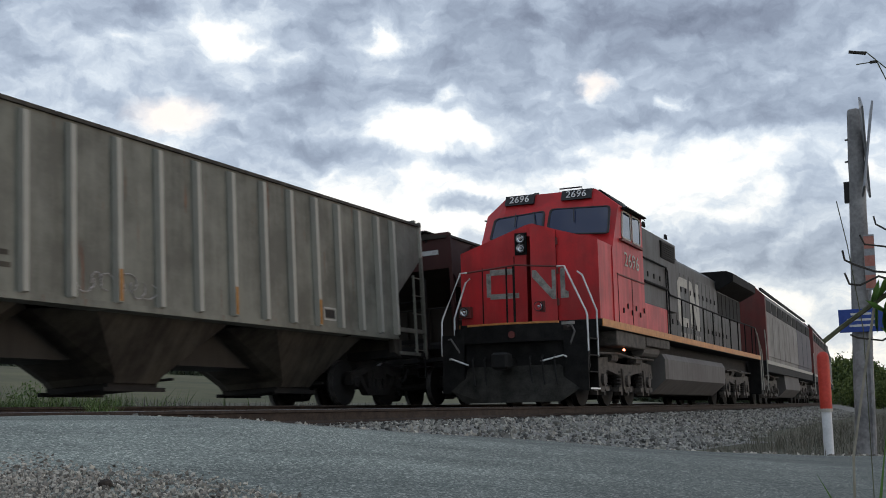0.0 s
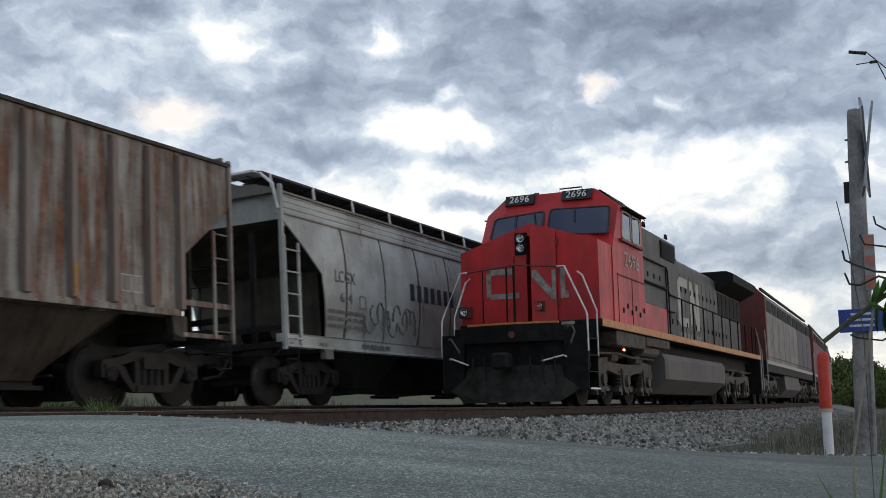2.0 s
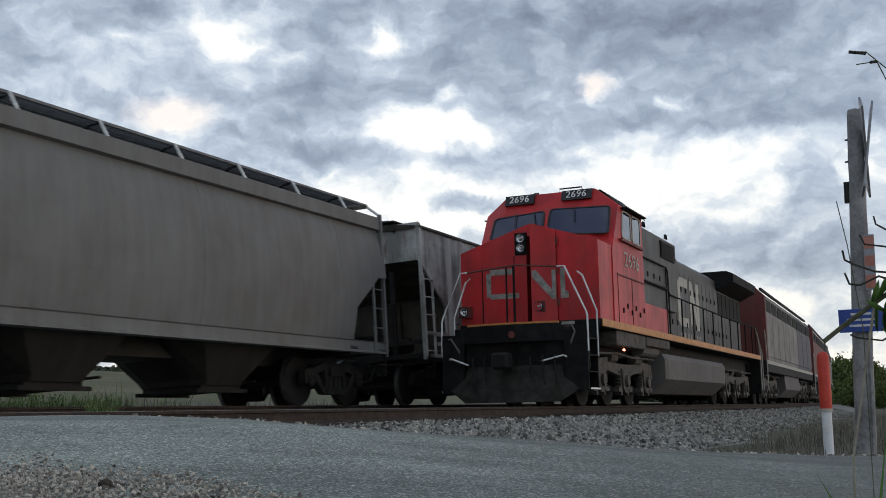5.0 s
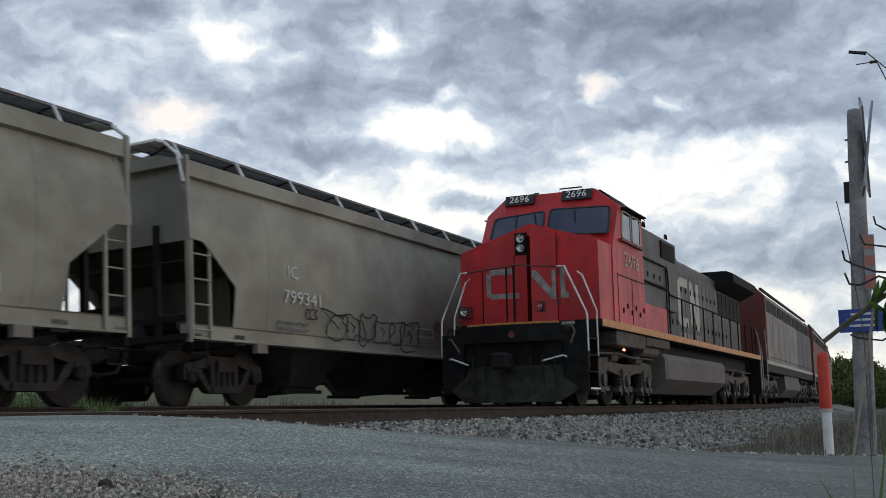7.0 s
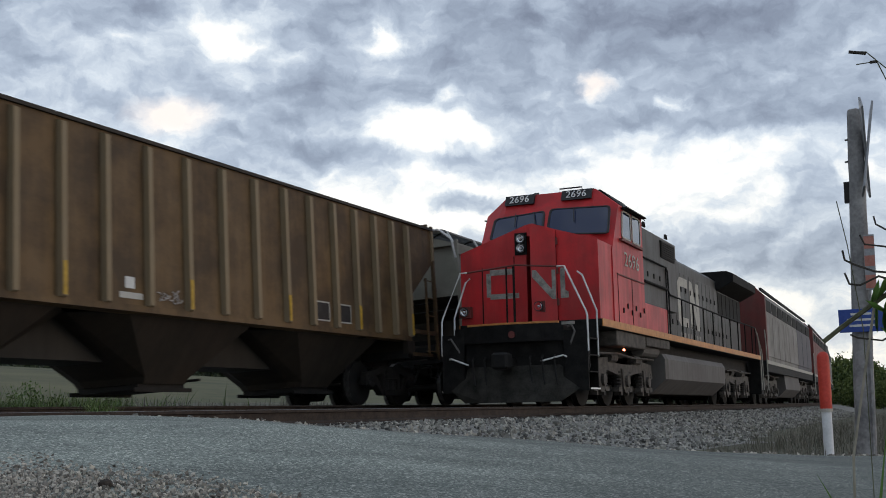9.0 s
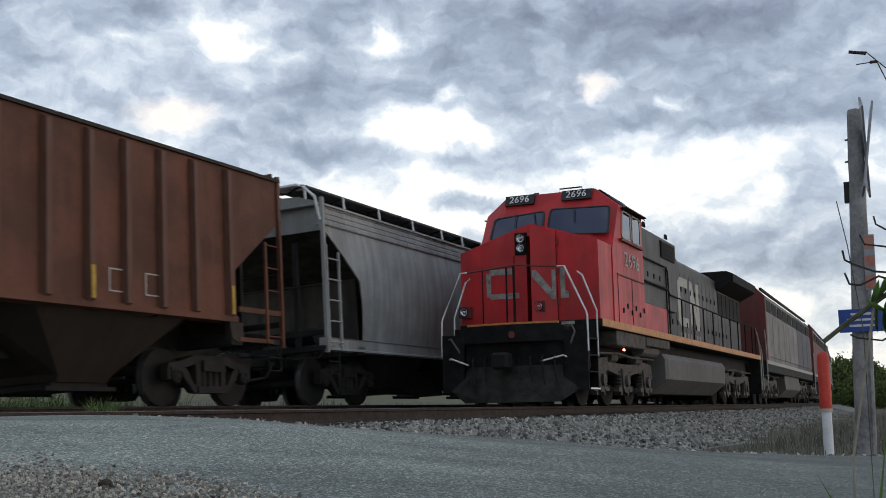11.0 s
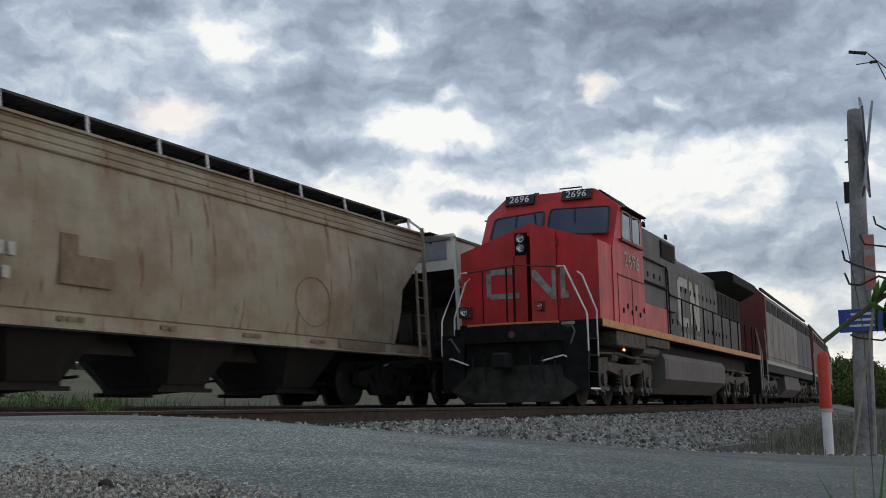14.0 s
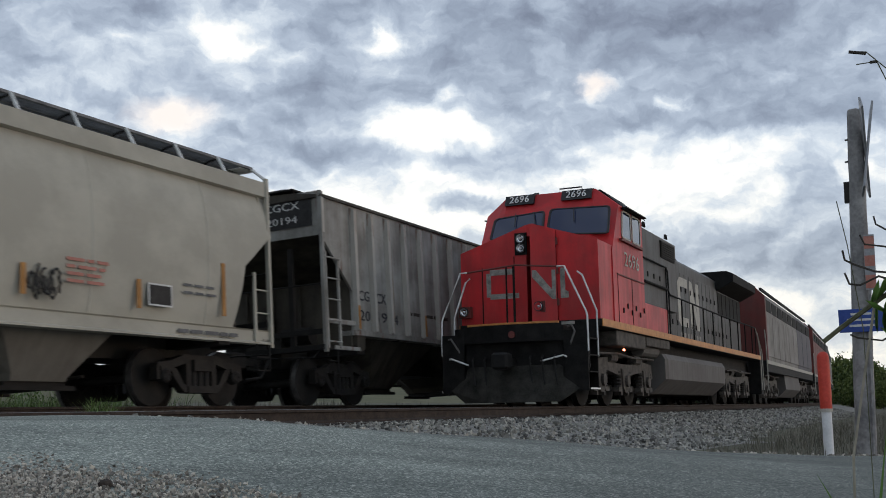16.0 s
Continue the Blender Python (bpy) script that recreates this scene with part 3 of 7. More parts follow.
GATE = Shape().box(-0.62, 0.62, -0.56, 0.56, 0.27, 0.36).mesh("gate", STEEL_DARK)
GATE_RAIL = Shape().box(-0.03, 0.03, -0.70, 0.70, 0.235, 0.30).mesh("gate_rail", STEEL_DARK)
GATE_SHAFT = Shape().rod([(-0.9, -0.1, 0.42), (0.9, -0.1, 0.42)], 0.025, 6).mesh("gate_shaft", STEEL_FRAME)


def walkway(car, h, metal, z, x0, x1, posts, post_mat, foot, bar=0.03):
    """Roof walkways on both sides: grating bars across long bearers, on short struts at the given places."""
    s = Shape()
    for sg in (-1, 1):
        n = int(h * 2 / 0.085)
        for i in range(n + 1):
            y = -h + i * 2 * h / n
            s.box(min(sg * x0, sg * x1), max(sg * x0, sg * x1), y - bar, y + bar, z - 0.02, z + 0.012)
        for x in (x0, (x0 + x1) / 2, x1):
            s.box(sg * x - 0.025, sg * x + 0.025, -h, h, z - 0.03, z + 0.012)
    part("running_board", s, metal, car, "steel grating walkway")
    if posts:
        pm = Shape().rod([(foot[0], 0, foot[1]), (x1 + 0.02, 0, z)], 0.028, 6).mesh("walkway_post", post_mat)
        # a curved bearer from the roof up to the grating
        arm = Shape().rod([(0.55, 0, foot[1] + 0.16), (0.75, 0, z - 0.13), (0.95, 0, z - 0.05), (x1, 0, z - 0.03)], 0.022, 5).mesh("walkway_arm", STEEL_DARK)
        for y in posts:
            for turn in (0, 180):
                for name, me in (("walkway_post", pm), ("walkway_arm", arm)):
                    part(name, me, None, car).matrix_basis = Matrix.Translation((0, y, 0)) @ pose(0, 0, 0, 0, 0, turn)


POST_AT = (0.46, 1.38, 2.29, 3.14, 3.98, 4.80, 5.60, 6.37, 7.06)


def ribbed_hopper(spec):
    """A flat-sided covered hopper with outside posts and three bays."""
    r, l = spec["ends"]
    h, half = (r - l) / 2, 1.53
    car = tagged(new("hopper_car"), spec["label"], "freight car", "cars of the moving grain train")
    paint, under = spec["paint"], spec["under"]
    top, sill, cut_z, cut_y, low = 3.97, 1.42, 3.2, spec.get("cut_y", 1.33), 2.2
    poly = [(-h, top), (-h, cut_z), (-h + cut_y, low), (-h + cut_y, sill), (h - cut_y, sill), (h - cut_y, low), (h, cut_z), (h, top)]
    for sg in (1, -1):
        part("side_sheet", Shape().prism_x(poly, sg * (half - 0.05), sg * half), paint, car)
        s = Shape().box(sg * 1.26, sg * (half + 0.045), -h + cut_y, h - cut_y, sill - 0.10, sill - 0.002)
        part("side_sill", s, spec.get("sill", paint), car)
        s = Shape().box(sg * (half - 0.06), sg * (half + 0.05), -h, h, top - 0.055, top + 0.0)
        part("top_chord", s, spec.get("chord", under), car)
    roof = [(-half, top), (-0.9, top + 0.10), (-0.32, top + 0.13), (-0.32, top + 0.19), (0.32, top + 0.19), (0.32, top + 0.13), (0.9, top + 0.10), (half, top), (half, top - 0.04), (-half, top - 0.04)]
    part("roof", Shape().prism_y(roof, -h + 0.05, h - 0.05), spec.get("roof", under), car)
    for e in (-1, 1):
        s = Shape().box(-half + 0.03, half - 0.03, min(e * (h - 0.16), e * (h - 0.11)), max(e * (h - 0.16), e * (h - 0.11)), cut_z, top + 0.1)
        part("end_sheet", s, spec.get("end", paint), car)
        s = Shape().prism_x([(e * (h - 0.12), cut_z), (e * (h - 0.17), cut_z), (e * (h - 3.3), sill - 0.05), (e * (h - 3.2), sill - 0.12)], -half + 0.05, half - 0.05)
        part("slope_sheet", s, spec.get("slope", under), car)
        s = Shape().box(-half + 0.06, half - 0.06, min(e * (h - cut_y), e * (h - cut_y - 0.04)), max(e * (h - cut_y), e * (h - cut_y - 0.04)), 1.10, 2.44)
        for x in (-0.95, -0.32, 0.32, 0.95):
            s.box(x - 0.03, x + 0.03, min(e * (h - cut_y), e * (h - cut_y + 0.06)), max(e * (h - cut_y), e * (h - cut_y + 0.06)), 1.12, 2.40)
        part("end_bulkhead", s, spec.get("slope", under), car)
    rib = Shape().prism_y([(half, 0), (half + 0.105, 0.035), (half + 0.105, top - sill - 0.1), (half, top - sill - 0.06)], -0.05, 0.05).mesh("side_post", spec["ribs"])
    places = spec.get("post_at") or [sg * y + spec.get("shift", 0.0) for sg in (-1, 1) for y in POST_AT]
    places = [y for y in places if abs(y) < h - cut_y + 0.1]
    for y in places:
        for turn in (0, 180):
            part("side_post", rib, None, car).matrix_basis = pose(0, y, sill - 0.03, 0, 0, turn)
    end_rib = Shape().prism_y([(half, 0), (half + 0.05, 0.03), (half + 0.05, 0.7), (half, 0.72)], -0.035, 0.035).mesh("side_post", spec["ribs"])
    for y in (-h + 0.05, h - 0.05):
        part("side_post", end_rib, None, car).matrix_basis = pose(0, y, cut_z)
    spacing = 4.5
    # The sill's dark colour stands for the shade between the bays.
    part("centre_sill", Shape().box(-0.42, 0.42, -h + 3.2, h - 3.2, 0.70, sill - 0.1).box(-0.40, 0.40, -h + 0.25, -h + 3.2, 0.74, 1.40).box(-0.40, 0.40, h - 3.2, h - 0.25, 0.74, 1.40), UNDER_SHADED, car)
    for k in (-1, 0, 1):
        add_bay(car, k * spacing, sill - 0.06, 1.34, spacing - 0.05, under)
    add_ends(car, h, half + 0.01, spec.get("posts_paint", paint), spec.get("metal", STEEL_DARK), top + 0.05, cut_z - 0.35, spec.get("ladder"))
    for y in (-h + 1.45, h - 1.45):
        add_truck(car, y)
    walkway(car, h - 0.1, STEEL_DARK, top + 0.20, 0.36, 0.75, (), None, None)
    for e in (-1, 1):
        s = Shape().box(-0.85, 0.95, min(e * (h - 0.50), e * (h + 0.02)), max(e * (h - 0.50), e * (h + 0.02)), top + 0.15, top + 0.18)
        for x in (-0.8, 0.9):
            s.box(x - 0.02, x + 0.02, e * (h - 0.1) - 0.02, e * (h - 0.1) + 0.02, top - 0.1, top + 0.16)
        part("roof_platform", s, STEEL_DARK, car)
    hatch = Shape().chamfer(-0.30, 0.30, -0.8, 0.8, top + 0.18, top + 0.25, 0.02).mesh("roof_hatch", spec.get("roof", under))
    for k in range(8):
        ob = part("roof_hatch", hatch, None, car)
        ob.location = (0, -h + 1.3 + k * (2 * h - 2.6) / 7, 0)
    tab = Shape().box(0, 0.012, -0.034, 0.034, 0, 0.46).mesh("reflector", spec.get("tab", ORANGE))
    for y in spec.get("tabs", ()):
        y = min(places, key=lambda q: abs(q - y))
        part("reflector", tab, None, car, "reflective strip").location = (half + 0.107, y, sill + 0.02)
    # jacking pads under the sill ends
    for e in (-1, 1):
        for sg in (-1, 1):
            s = Shape().prism_x([(e * (h - 1.2), sill - 0.1), (e * (h - 1.55), sill - 0.1), (e * (h - 1.5), 1.05), (e * (h - 1.3), 0.98), (e * (h - 1.2), 1.05)], sg * (half - 0.1), sg * (half + 0.03))
            part("jacking_pad", s, spec.get("pad", under), car)
    return car, h, half


def smooth_hopper(spec):
    """A covered hopper with bowed plate sides, a deep side sill and a raised roof walkway."""
    r, l = spec["ends"]
    h = (r - l) / 2
    car = tagged(new("hopper_car"), spec["label"], "freight car", "cars of the moving grain train")
    paint, under = spec["paint"], spec["under"]
    # x of the side, by height, and how far the side is cut back from the end
    prof = [(1.20, 1.40), (1.5, 1.47), (1.95, 1.53), (2.45, 1.545), (2.9, 1.52), (3.3, 1.46), (3.62, 1.37)]
    cuts = spec["cut"]

    def back(z):
        for (z0, c0), (z1, c1) in zip(cuts, cuts[1:]):
            if z <= z1:
                return c0 + (c1 - c0) * (z - z0) / max(z1 - z0, 1e-6)
        return cuts[-1][1]

    def x_at(z):
        for (z0, a), (z1, b) in zip(prof, prof[1:]):
            if z <= z1:
                return a + (b - a) * (z - z0) / (z1 - z0)
        return prof[-1][1]

    zs = sorted({z for z, _ in prof} | {z for z, _ in cuts if 1.2 <= z <= 3.62})
    for sg in (1, -1):
        s = Shape()
        rows = []
        for z in zs:
            e = h - back(z)
            rows.append([(sg * x_at(z), -e + 2 * e * k / 14, z) for k in range(15)])
        s.loft(rows, closed=False, caps=False)
        inner = [[(x - sg * 0.03, y, z) for x, y, z in row] for row in rows]
        s.loft(inner, closed=False, caps=False)
        for a, b in ((rows[0], inner[0]), (rows[-1], inner[-1])):
            s.loft([a, b], closed=False, caps=False)
        for col in (0, 14):
            s.loft([[q[col] for q in rows], [q[col] for q in inner]], closed=False, caps=False)
        part("side_sheet", s, paint, car, smooth=True)
        if spec.get("band"):
            folds = [(sg * 1.33, 3.42)]
            for k in range(4):
                z, o = 3.42 + 0.12 * k, 1.475 - 0.03 * k
                folds += [(sg * (o - 0.02), z), (sg * o, z + 0.02), (sg * o, z + 0.085), (sg * (o - 0.02), z + 0.105)]
            ledge = Shape().prism_y(folds + [(sg * 1.33, 3.885)], -h, h)
        else:
            ledge = Shape().prism_y([(sg * 1.36, 3.60), (sg * 1.47, 3.62), (sg * 1.47, 3.88), (sg * 1.40, 3.90), (sg * 1.34, 3.88)], -h, h)
        part("top_chord", ledge, spec.get("chord", paint), car)
        sill = Shape().prism_y([(sg * 1.30, 1.0), (sg * 1.50, 1.0), (sg * 1.50, 1.03), (sg * 1.47, 1.05), (sg * 1.47, 1.22), (sg * 1.50, 1.24), (sg * 1.30, 1.24)], -h + 0.02, h - 0.02)
        part("side_sill", sill, spec.get("sill", paint), car)
        for k in range(spec.get("seams", 0)):
            y = -h + 2.2 + k * (2 * h - 4.0) / max(1, spec["seams"] - 1)
            seam = Shape()
            rows = [[(sg * (x_at(z) + o), y + w, z) for o, w in ((0, -0.03), (0.015, 0), (0, 0.03))] for z in zs]
            seam.loft(rows, closed=False, caps=False)
            part("seam", seam, spec.get("seam_paint", paint), car)
    roof = [(-1.44, 3.86), (-0.95, 4.02), (-0.3, 4.06), (-0.3, 4.16), (0.3, 4.16), (0.3, 4.06), (0.95, 4.02), (1.44, 3.86), (1.44, 3.82), (-1.44, 3.82)]
    part("roof", Shape().prism_y(roof, -h + 0.02, h - 0.02), spec.get("roof", paint), car)
    top_z = cuts[-1][0]
    for e in (-1, 1):
        s = Shape().prism_y([(-1.34, top_z), (-1.44, 3.2), (-1.38, 3.86), (-0.9, 4.0), (0.9, 4.0), (1.38, 3.86), (1.44, 3.2), (1.34, top_z)], e * (h - 0.22), e * (h - 0.17))
        part("end_sheet", s, spec.get("end", paint), car)
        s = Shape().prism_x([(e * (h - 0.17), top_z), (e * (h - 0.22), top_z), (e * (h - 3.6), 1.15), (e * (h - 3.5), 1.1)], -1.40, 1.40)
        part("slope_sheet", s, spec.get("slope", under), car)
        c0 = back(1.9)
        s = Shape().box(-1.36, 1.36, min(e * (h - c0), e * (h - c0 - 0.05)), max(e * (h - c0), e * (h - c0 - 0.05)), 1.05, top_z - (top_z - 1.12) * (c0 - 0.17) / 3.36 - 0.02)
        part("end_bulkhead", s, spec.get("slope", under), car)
    spacing = (2 * h - 5.2) / 3
    # Sill and bays darkened: the shade under the body is part of their colour.
    part("centre_sill", Shape().box(-0.5, 0.5, -h + 3.4, h - 3.4, 0.80, 1.2).box(-0.40, 0.40, -h + 0.25, -h + 3.4, 0.76, 1.14).box(-0.40, 0.40, h - 3.4, h - 0.25, 0.76, 1.14), UNDER_SHADED, car)
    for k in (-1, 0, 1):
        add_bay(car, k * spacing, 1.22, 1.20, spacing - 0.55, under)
    add_ends(car, h, 1.47, spec.get("posts_paint", paint), spec.get("metal", STEEL_DARK), 3.95, spec.get("ladder_top", 2.75), spec.get("ladder"), False)
    for y in (-h + 1.45, h - 1.45):
        add_truck(car, y)
    upright = spec.get("band", False)
    walkway(car, h + 0.05, HATCH_DARK if upright else GRATING, 4.22, 0.46, 1.12, spec["rail_at"], spec.get("rail_paint", WHITE_PAINT), (1.17 if upright else 1.32, 3.94 if upright else 3.89), 0.03 if upright else 0.016)
    for e in (-1, 1):
        frame_ = Shape()
        frame_.rod([(-1.08, e * (h + 0.05), 4.22), (-1.40, e * (h + 0.1), 3.95), (-1.45, e * (h + 0.02), 3.5)], 0.03, 6)
        frame_.rod([(1.08, e * (h + 0.05), 4.22), (1.40, e * (h + 0.1), 3.95), (1.45, e * (h + 0.02), 3.5)], 0.03, 6)
        frame_.box(-1.08, 1.08, e * h - 0.22, e * h + 0.22, 4.19, 4.23)
        part("roof_end_rail", frame_, spec.get("rail_paint", WHITE_PAINT), car)
    trough = Shape().chamfer(-0.48, 0.48, -h + 0.6, h - 0.6, 4.0, 4.19, 0.04)
    part("roof_hatch", trough, HATCH_DARK, car, "dark trough hatch covers")
    return car, h, 1.5


# ---- the cars' paints
GRATING = spotted("galvanised_grating", (0.10, 0.105, 0.11), (0.20, 0.205, 0.21), 5.0, 0.6, 0.3, 0.1)
HATCH_DARK = spotted("sooty_hatch", (0.03, 0.03, 0.03), (0.075, 0.073, 0.07), 3.0, 0.8, 0.0, 0.2)


def paints(tag, color, **k):
    return car_paint("paint_" + tag, color, **k)


# Grey, brown and dark undersides: grime, with shade under the car in the colour.
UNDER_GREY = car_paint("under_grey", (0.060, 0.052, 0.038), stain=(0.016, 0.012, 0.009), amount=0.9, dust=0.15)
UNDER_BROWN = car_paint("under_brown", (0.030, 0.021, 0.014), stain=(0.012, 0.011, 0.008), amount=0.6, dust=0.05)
UNDER_SHADED = car_paint("under_shaded", (0.022, 0.020, 0.017), stain=(0.010, 0.010, 0.009), amount=0.5, dust=0.08)
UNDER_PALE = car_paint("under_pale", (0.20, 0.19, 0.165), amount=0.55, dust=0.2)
CUT_ROUND = [(1.2, 1.26), (1.9, 1.22), (2.56, 0.34), (2.58, 0.02), (2.60, 0.0)]
CUT_LAST = [(1.2, 1.05), (2.3, 0.80), (2.85, 0.08), (2.87, 0.0)]
CUT_LONG = [(1.2, 1.55), (2.40, 1.30), (3.32, 0.10), (3.34, 0.0)]

A = dict
CARS = [
    A(kind="r", name="lead", ends=(19.3, 2.4), paint=paints("oxide_dark", (0.06, 0.017, 0.014), stain=(0.03, 0.012, 0.01), amount=0.3, dust=0.04), under=UNDER_BROWN, label="dark oxide-red covered hopper car at the head"),
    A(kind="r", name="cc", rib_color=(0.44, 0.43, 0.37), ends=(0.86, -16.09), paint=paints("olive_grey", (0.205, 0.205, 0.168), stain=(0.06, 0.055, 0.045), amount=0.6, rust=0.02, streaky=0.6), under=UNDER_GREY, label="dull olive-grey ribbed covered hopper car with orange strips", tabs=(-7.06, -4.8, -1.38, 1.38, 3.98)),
    A(kind="s", name="grain", ends=(-17.85, -33.21), paint=paints("pale_grey", (0.47, 0.49, 0.465), amount=0.42, rust=0.03, streaky=0.35), under=UNDER_SHADED, rail_at=(-7.45, -5.95, -4.40, -2.75, -1.15, 0.08, 1.35, 2.98, 4.65, 6.27, 7.5), band=True, cut=CUT_LONG, seams=8, seam_paint=UNDER_GREY, ladder_top=3.0, roof=UNDER_PALE, label="pale grey smooth-sided covered hopper car with dark blue lettering"),
    A(kind="r", name="rust", rib_color=(0.24, 0.19, 0.16), rib_rust=0.5, shift=0.05, ends=(-34.77, -51.69), paint=paints("rusted_grey", (0.32, 0.31, 0.275), stain=(0.07, 0.035, 0.022), amount=0.8, rust=0.62, dust=0.2), under=UNDER_GREY, label="badly rusted grey ribbed covered hopper car", tabs=(-7.06, -1.38, 1.38, 4.8)),
    A(kind="r", name="white", post_at=(-7.0, -6.2, -5.40, -4.556, -3.74, -2.99, -2.13, -1.20, -0.26, 0.68, 1.55, 2.417, 3.25, 4.09, 4.91, 5.66, 6.4, 7.1), rib_color=(0.62, 0.62, 0.60), ends=(-53.48, -70.50), paint=paints("patched_white", (0.55, 0.56, 0.53), stain=(0.07, 0.065, 0.055), amount=0.7, rust=0.02, streaky=0.75), under=UNDER_GREY, label="dirty white ribbed covered hopper car with brown patches"),
    A(kind="s", name="hidden_one", ends=(-72.1, -88.9), paint=paints("slate_grey", (0.16, 0.165, 0.16), amount=0.4), under=UNDER_SHADED, rail_at=tuple(-8.2 + 1.72 * k for k in range(10)), cut=CUT_ROUND, seams=4, label="dark grey smooth-sided covered hopper car"),
    A(kind="s", name="ic_first", ends=(-90.45, -107.11), paint=paints("warm_grey", (0.305, 0.298, 0.245), amount=0.35, dust=0.2, streaky=0.15), under=UNDER_SHADED, rail_at=tuple(-8.2 + 1.72 * k for k in range(10)), cut=CUT_ROUND, seams=4, label="warm grey smooth-sided covered hopper car with scrawled graffiti"),
    A(kind="s", name="ic_second", ends=(-108.41, -125.26), paint=paints("warm_grey_two", (0.295, 0.288, 0.235), amount=0.4, dust=0.2, streaky=0.2), under=UNDER_SHADED, rail_at=tuple(-8.2 + 1.72 * k for k in range(10)), cut=CUT_ROUND, seams=4, label="warm grey smooth-sided covered hopper car with a white emblem"),
    A(kind="r", name="ochre", rib_color=(0.27, 0.20, 0.11), ends=(-126.75, -143.6), paint=paints("ochre_brown", (0.142, 0.085, 0.035), stain=(0.05, 0.031, 0.016), amount=0.85, dust=0.12, streaky=0.5), under=UNDER_BROWN, tab=YELLOW, label="ochre-brown ribbed covered hopper car with yellow strips", tabs=(-7.06, -3.14, -0.46, 2.29, 4.8, 7.06)),
    A(kind="s", name="hidden_two", ends=(-145.2, -160.0), paint=paints("light_grey", (0.34, 0.35, 0.34), amount=0.45), under=UNDER_SHADED, rail_at=(-7.45, -5.95, -4.40, -2.75, -1.15, 0.08, 1.35, 2.98, 4.65, 6.27, 7.5), band=True, cut=CUT_LONG, ladder_top=3.0, label="light grey smooth-sided covered hopper car"),
    A(kind="r", name="oxide", post_at=(-7.0, -6.28, -5.49, -4.72, -4.03, -3.30, -2.49, -1.60, -0.70, 0.20, 1.13, 2.05, 2.92, 3.72, 4.46, 5.24, 6.02, 6.9), rib_color=(0.13, 0.045, 0.024), ends=(-161.55, -178.44), paint=paints("oxide_red", (0.150, 0.052, 0.026), stain=(0.055, 0.022, 0.013), amount=0.65, dust=0.05, streaky=0.5), under=UNDER_BROWN, tab=YELLOW, label="oxide-red ribbed covered hopper car with white lettering blocks", tabs=(-7.0, -4.08, -1.6, 1.13, 3.72, 6.9)),
    A(kind="r", name="cream", post_at=(-6.94, -6.27, -5.56, -4.75, -3.91, -3.16, -2.30, -1.40, -0.50, 0.39, 1.31, 2.19, 3.0, 3.79, 4.56, 5.35, 6.13, 6.93), rib_color=(0.74, 0.73, 0.63), rib_rust=0.6, ends=(-180.07, -196.80), paint=paints("chalky_white", (0.80, 0.80, 0.69), stain=(0.42, 0.37, 0.28), amount=0.35, rust=0.07), under=UNDER_PALE, label="chalky white ribbed covered hopper car with rust streaks", tabs=(-7.0, -3.9, 1.38, 3.9, 6.95)),
    A(kind="s", name="tan", ends=(-198.29, -213.43), paint=paints("tan", (0.34, 0.305, 0.225), stain=(0.19, 0.12, 0.066), amount=0.6, rust=0.10, dust=0.3, streaky=0.35), under=UNDER_SHADED, rail_at=(-7.45, -5.95, -4.40, -2.75, -1.15, 0.08, 1.35, 2.98, 4.65, 6.27, 7.5), band=True, cut=CUT_LONG, ladder_top=3.0, label="tan smooth-sided covered hopper car stained with rust"),
    A(kind="r", name="weathered", rib_color=(0.50, 0.48, 0.43), cut_y=1.14, rib_rust=0.5, ends=(-214.97, -231.42), paint=paints("weathered_grey", (0.35, 0.35, 0.325), stain=(0.10, 0.088, 0.075), amount=0.65, rust=0.12, streaky=0.7), under=UNDER_GREY, post_at=(-7.02, -6.29, -5.57, -4.80, -4.0, -3.2, -2.36, -1.48, -0.58, 0.33, 1.23, 2.11, 2.98, 3.80, 4.61, 5.40, 6.15, 6.85), label="weathered grey ribbed covered hopper car with faint lettering", tabs=(-6.9, -4.1, -1.5, 1.25)),
    A(kind="s", name="last", ends=(-233.04, -249.9), paint=paints("bone_grey", (0.45, 0.43, 0.36), amount=0.2, streaky=0.15), under=UNDER_PALE, rail_at=tuple(7.46 - 1.13 * k for k in range(14)), cut=CUT_LAST, seams=6, ladder_top=2.3, label="bone-grey smooth-sided covered hopper car"),
]
cars = {}
for spec in CARS:
    # Slope sheets and bulkheads: recess shade is put in by the dark grey.
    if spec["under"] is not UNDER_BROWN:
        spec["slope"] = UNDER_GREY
    if spec["kind"] == "r":
        r_ = spec.get("rib_color")
        spec["ribs"] = car_paint("post_" + spec["name"], r_, amount=0.25, rust=spec.get("rib_rust", 0.0)) if r_ else spec["paint"]
    made = (ribbed_hopper if spec["kind"] == "r" else smooth_hopper)(spec)
    cars[spec["name"]] = (*made, sum(spec["ends"]) / 2)

# ---------------------------------------------------------------- the standing locomotives
def loco_paint(name, color, rough=0.42, dirt=0.35):
    return car_paint(name, color, stain=(0.05, 0.035, 0.03), amount=dirt, rough=rough, dust=0.12)


LOCO_RED = car_paint("faded_red", (0.58, 0.019, 0.023), stain=(0.15, 0.018, 0.017), amount=0.55, rough=0.40, dust=0.14)
LOCO_GREY = loco_paint("sooty_grey", (0.082, 0.084, 0.082), 0.50, 0.55)
LOCO_BLACK = spotted("sooty_black", (0.004, 0.004, 0.004), (0.017, 0.016, 0.015), 4.0, 0.7, 0.0, 0.1, spec=0.15)
TANK_GREY = loco_paint("tank_grey", (0.125, 0.118, 0.11), 0.6, 0.4)
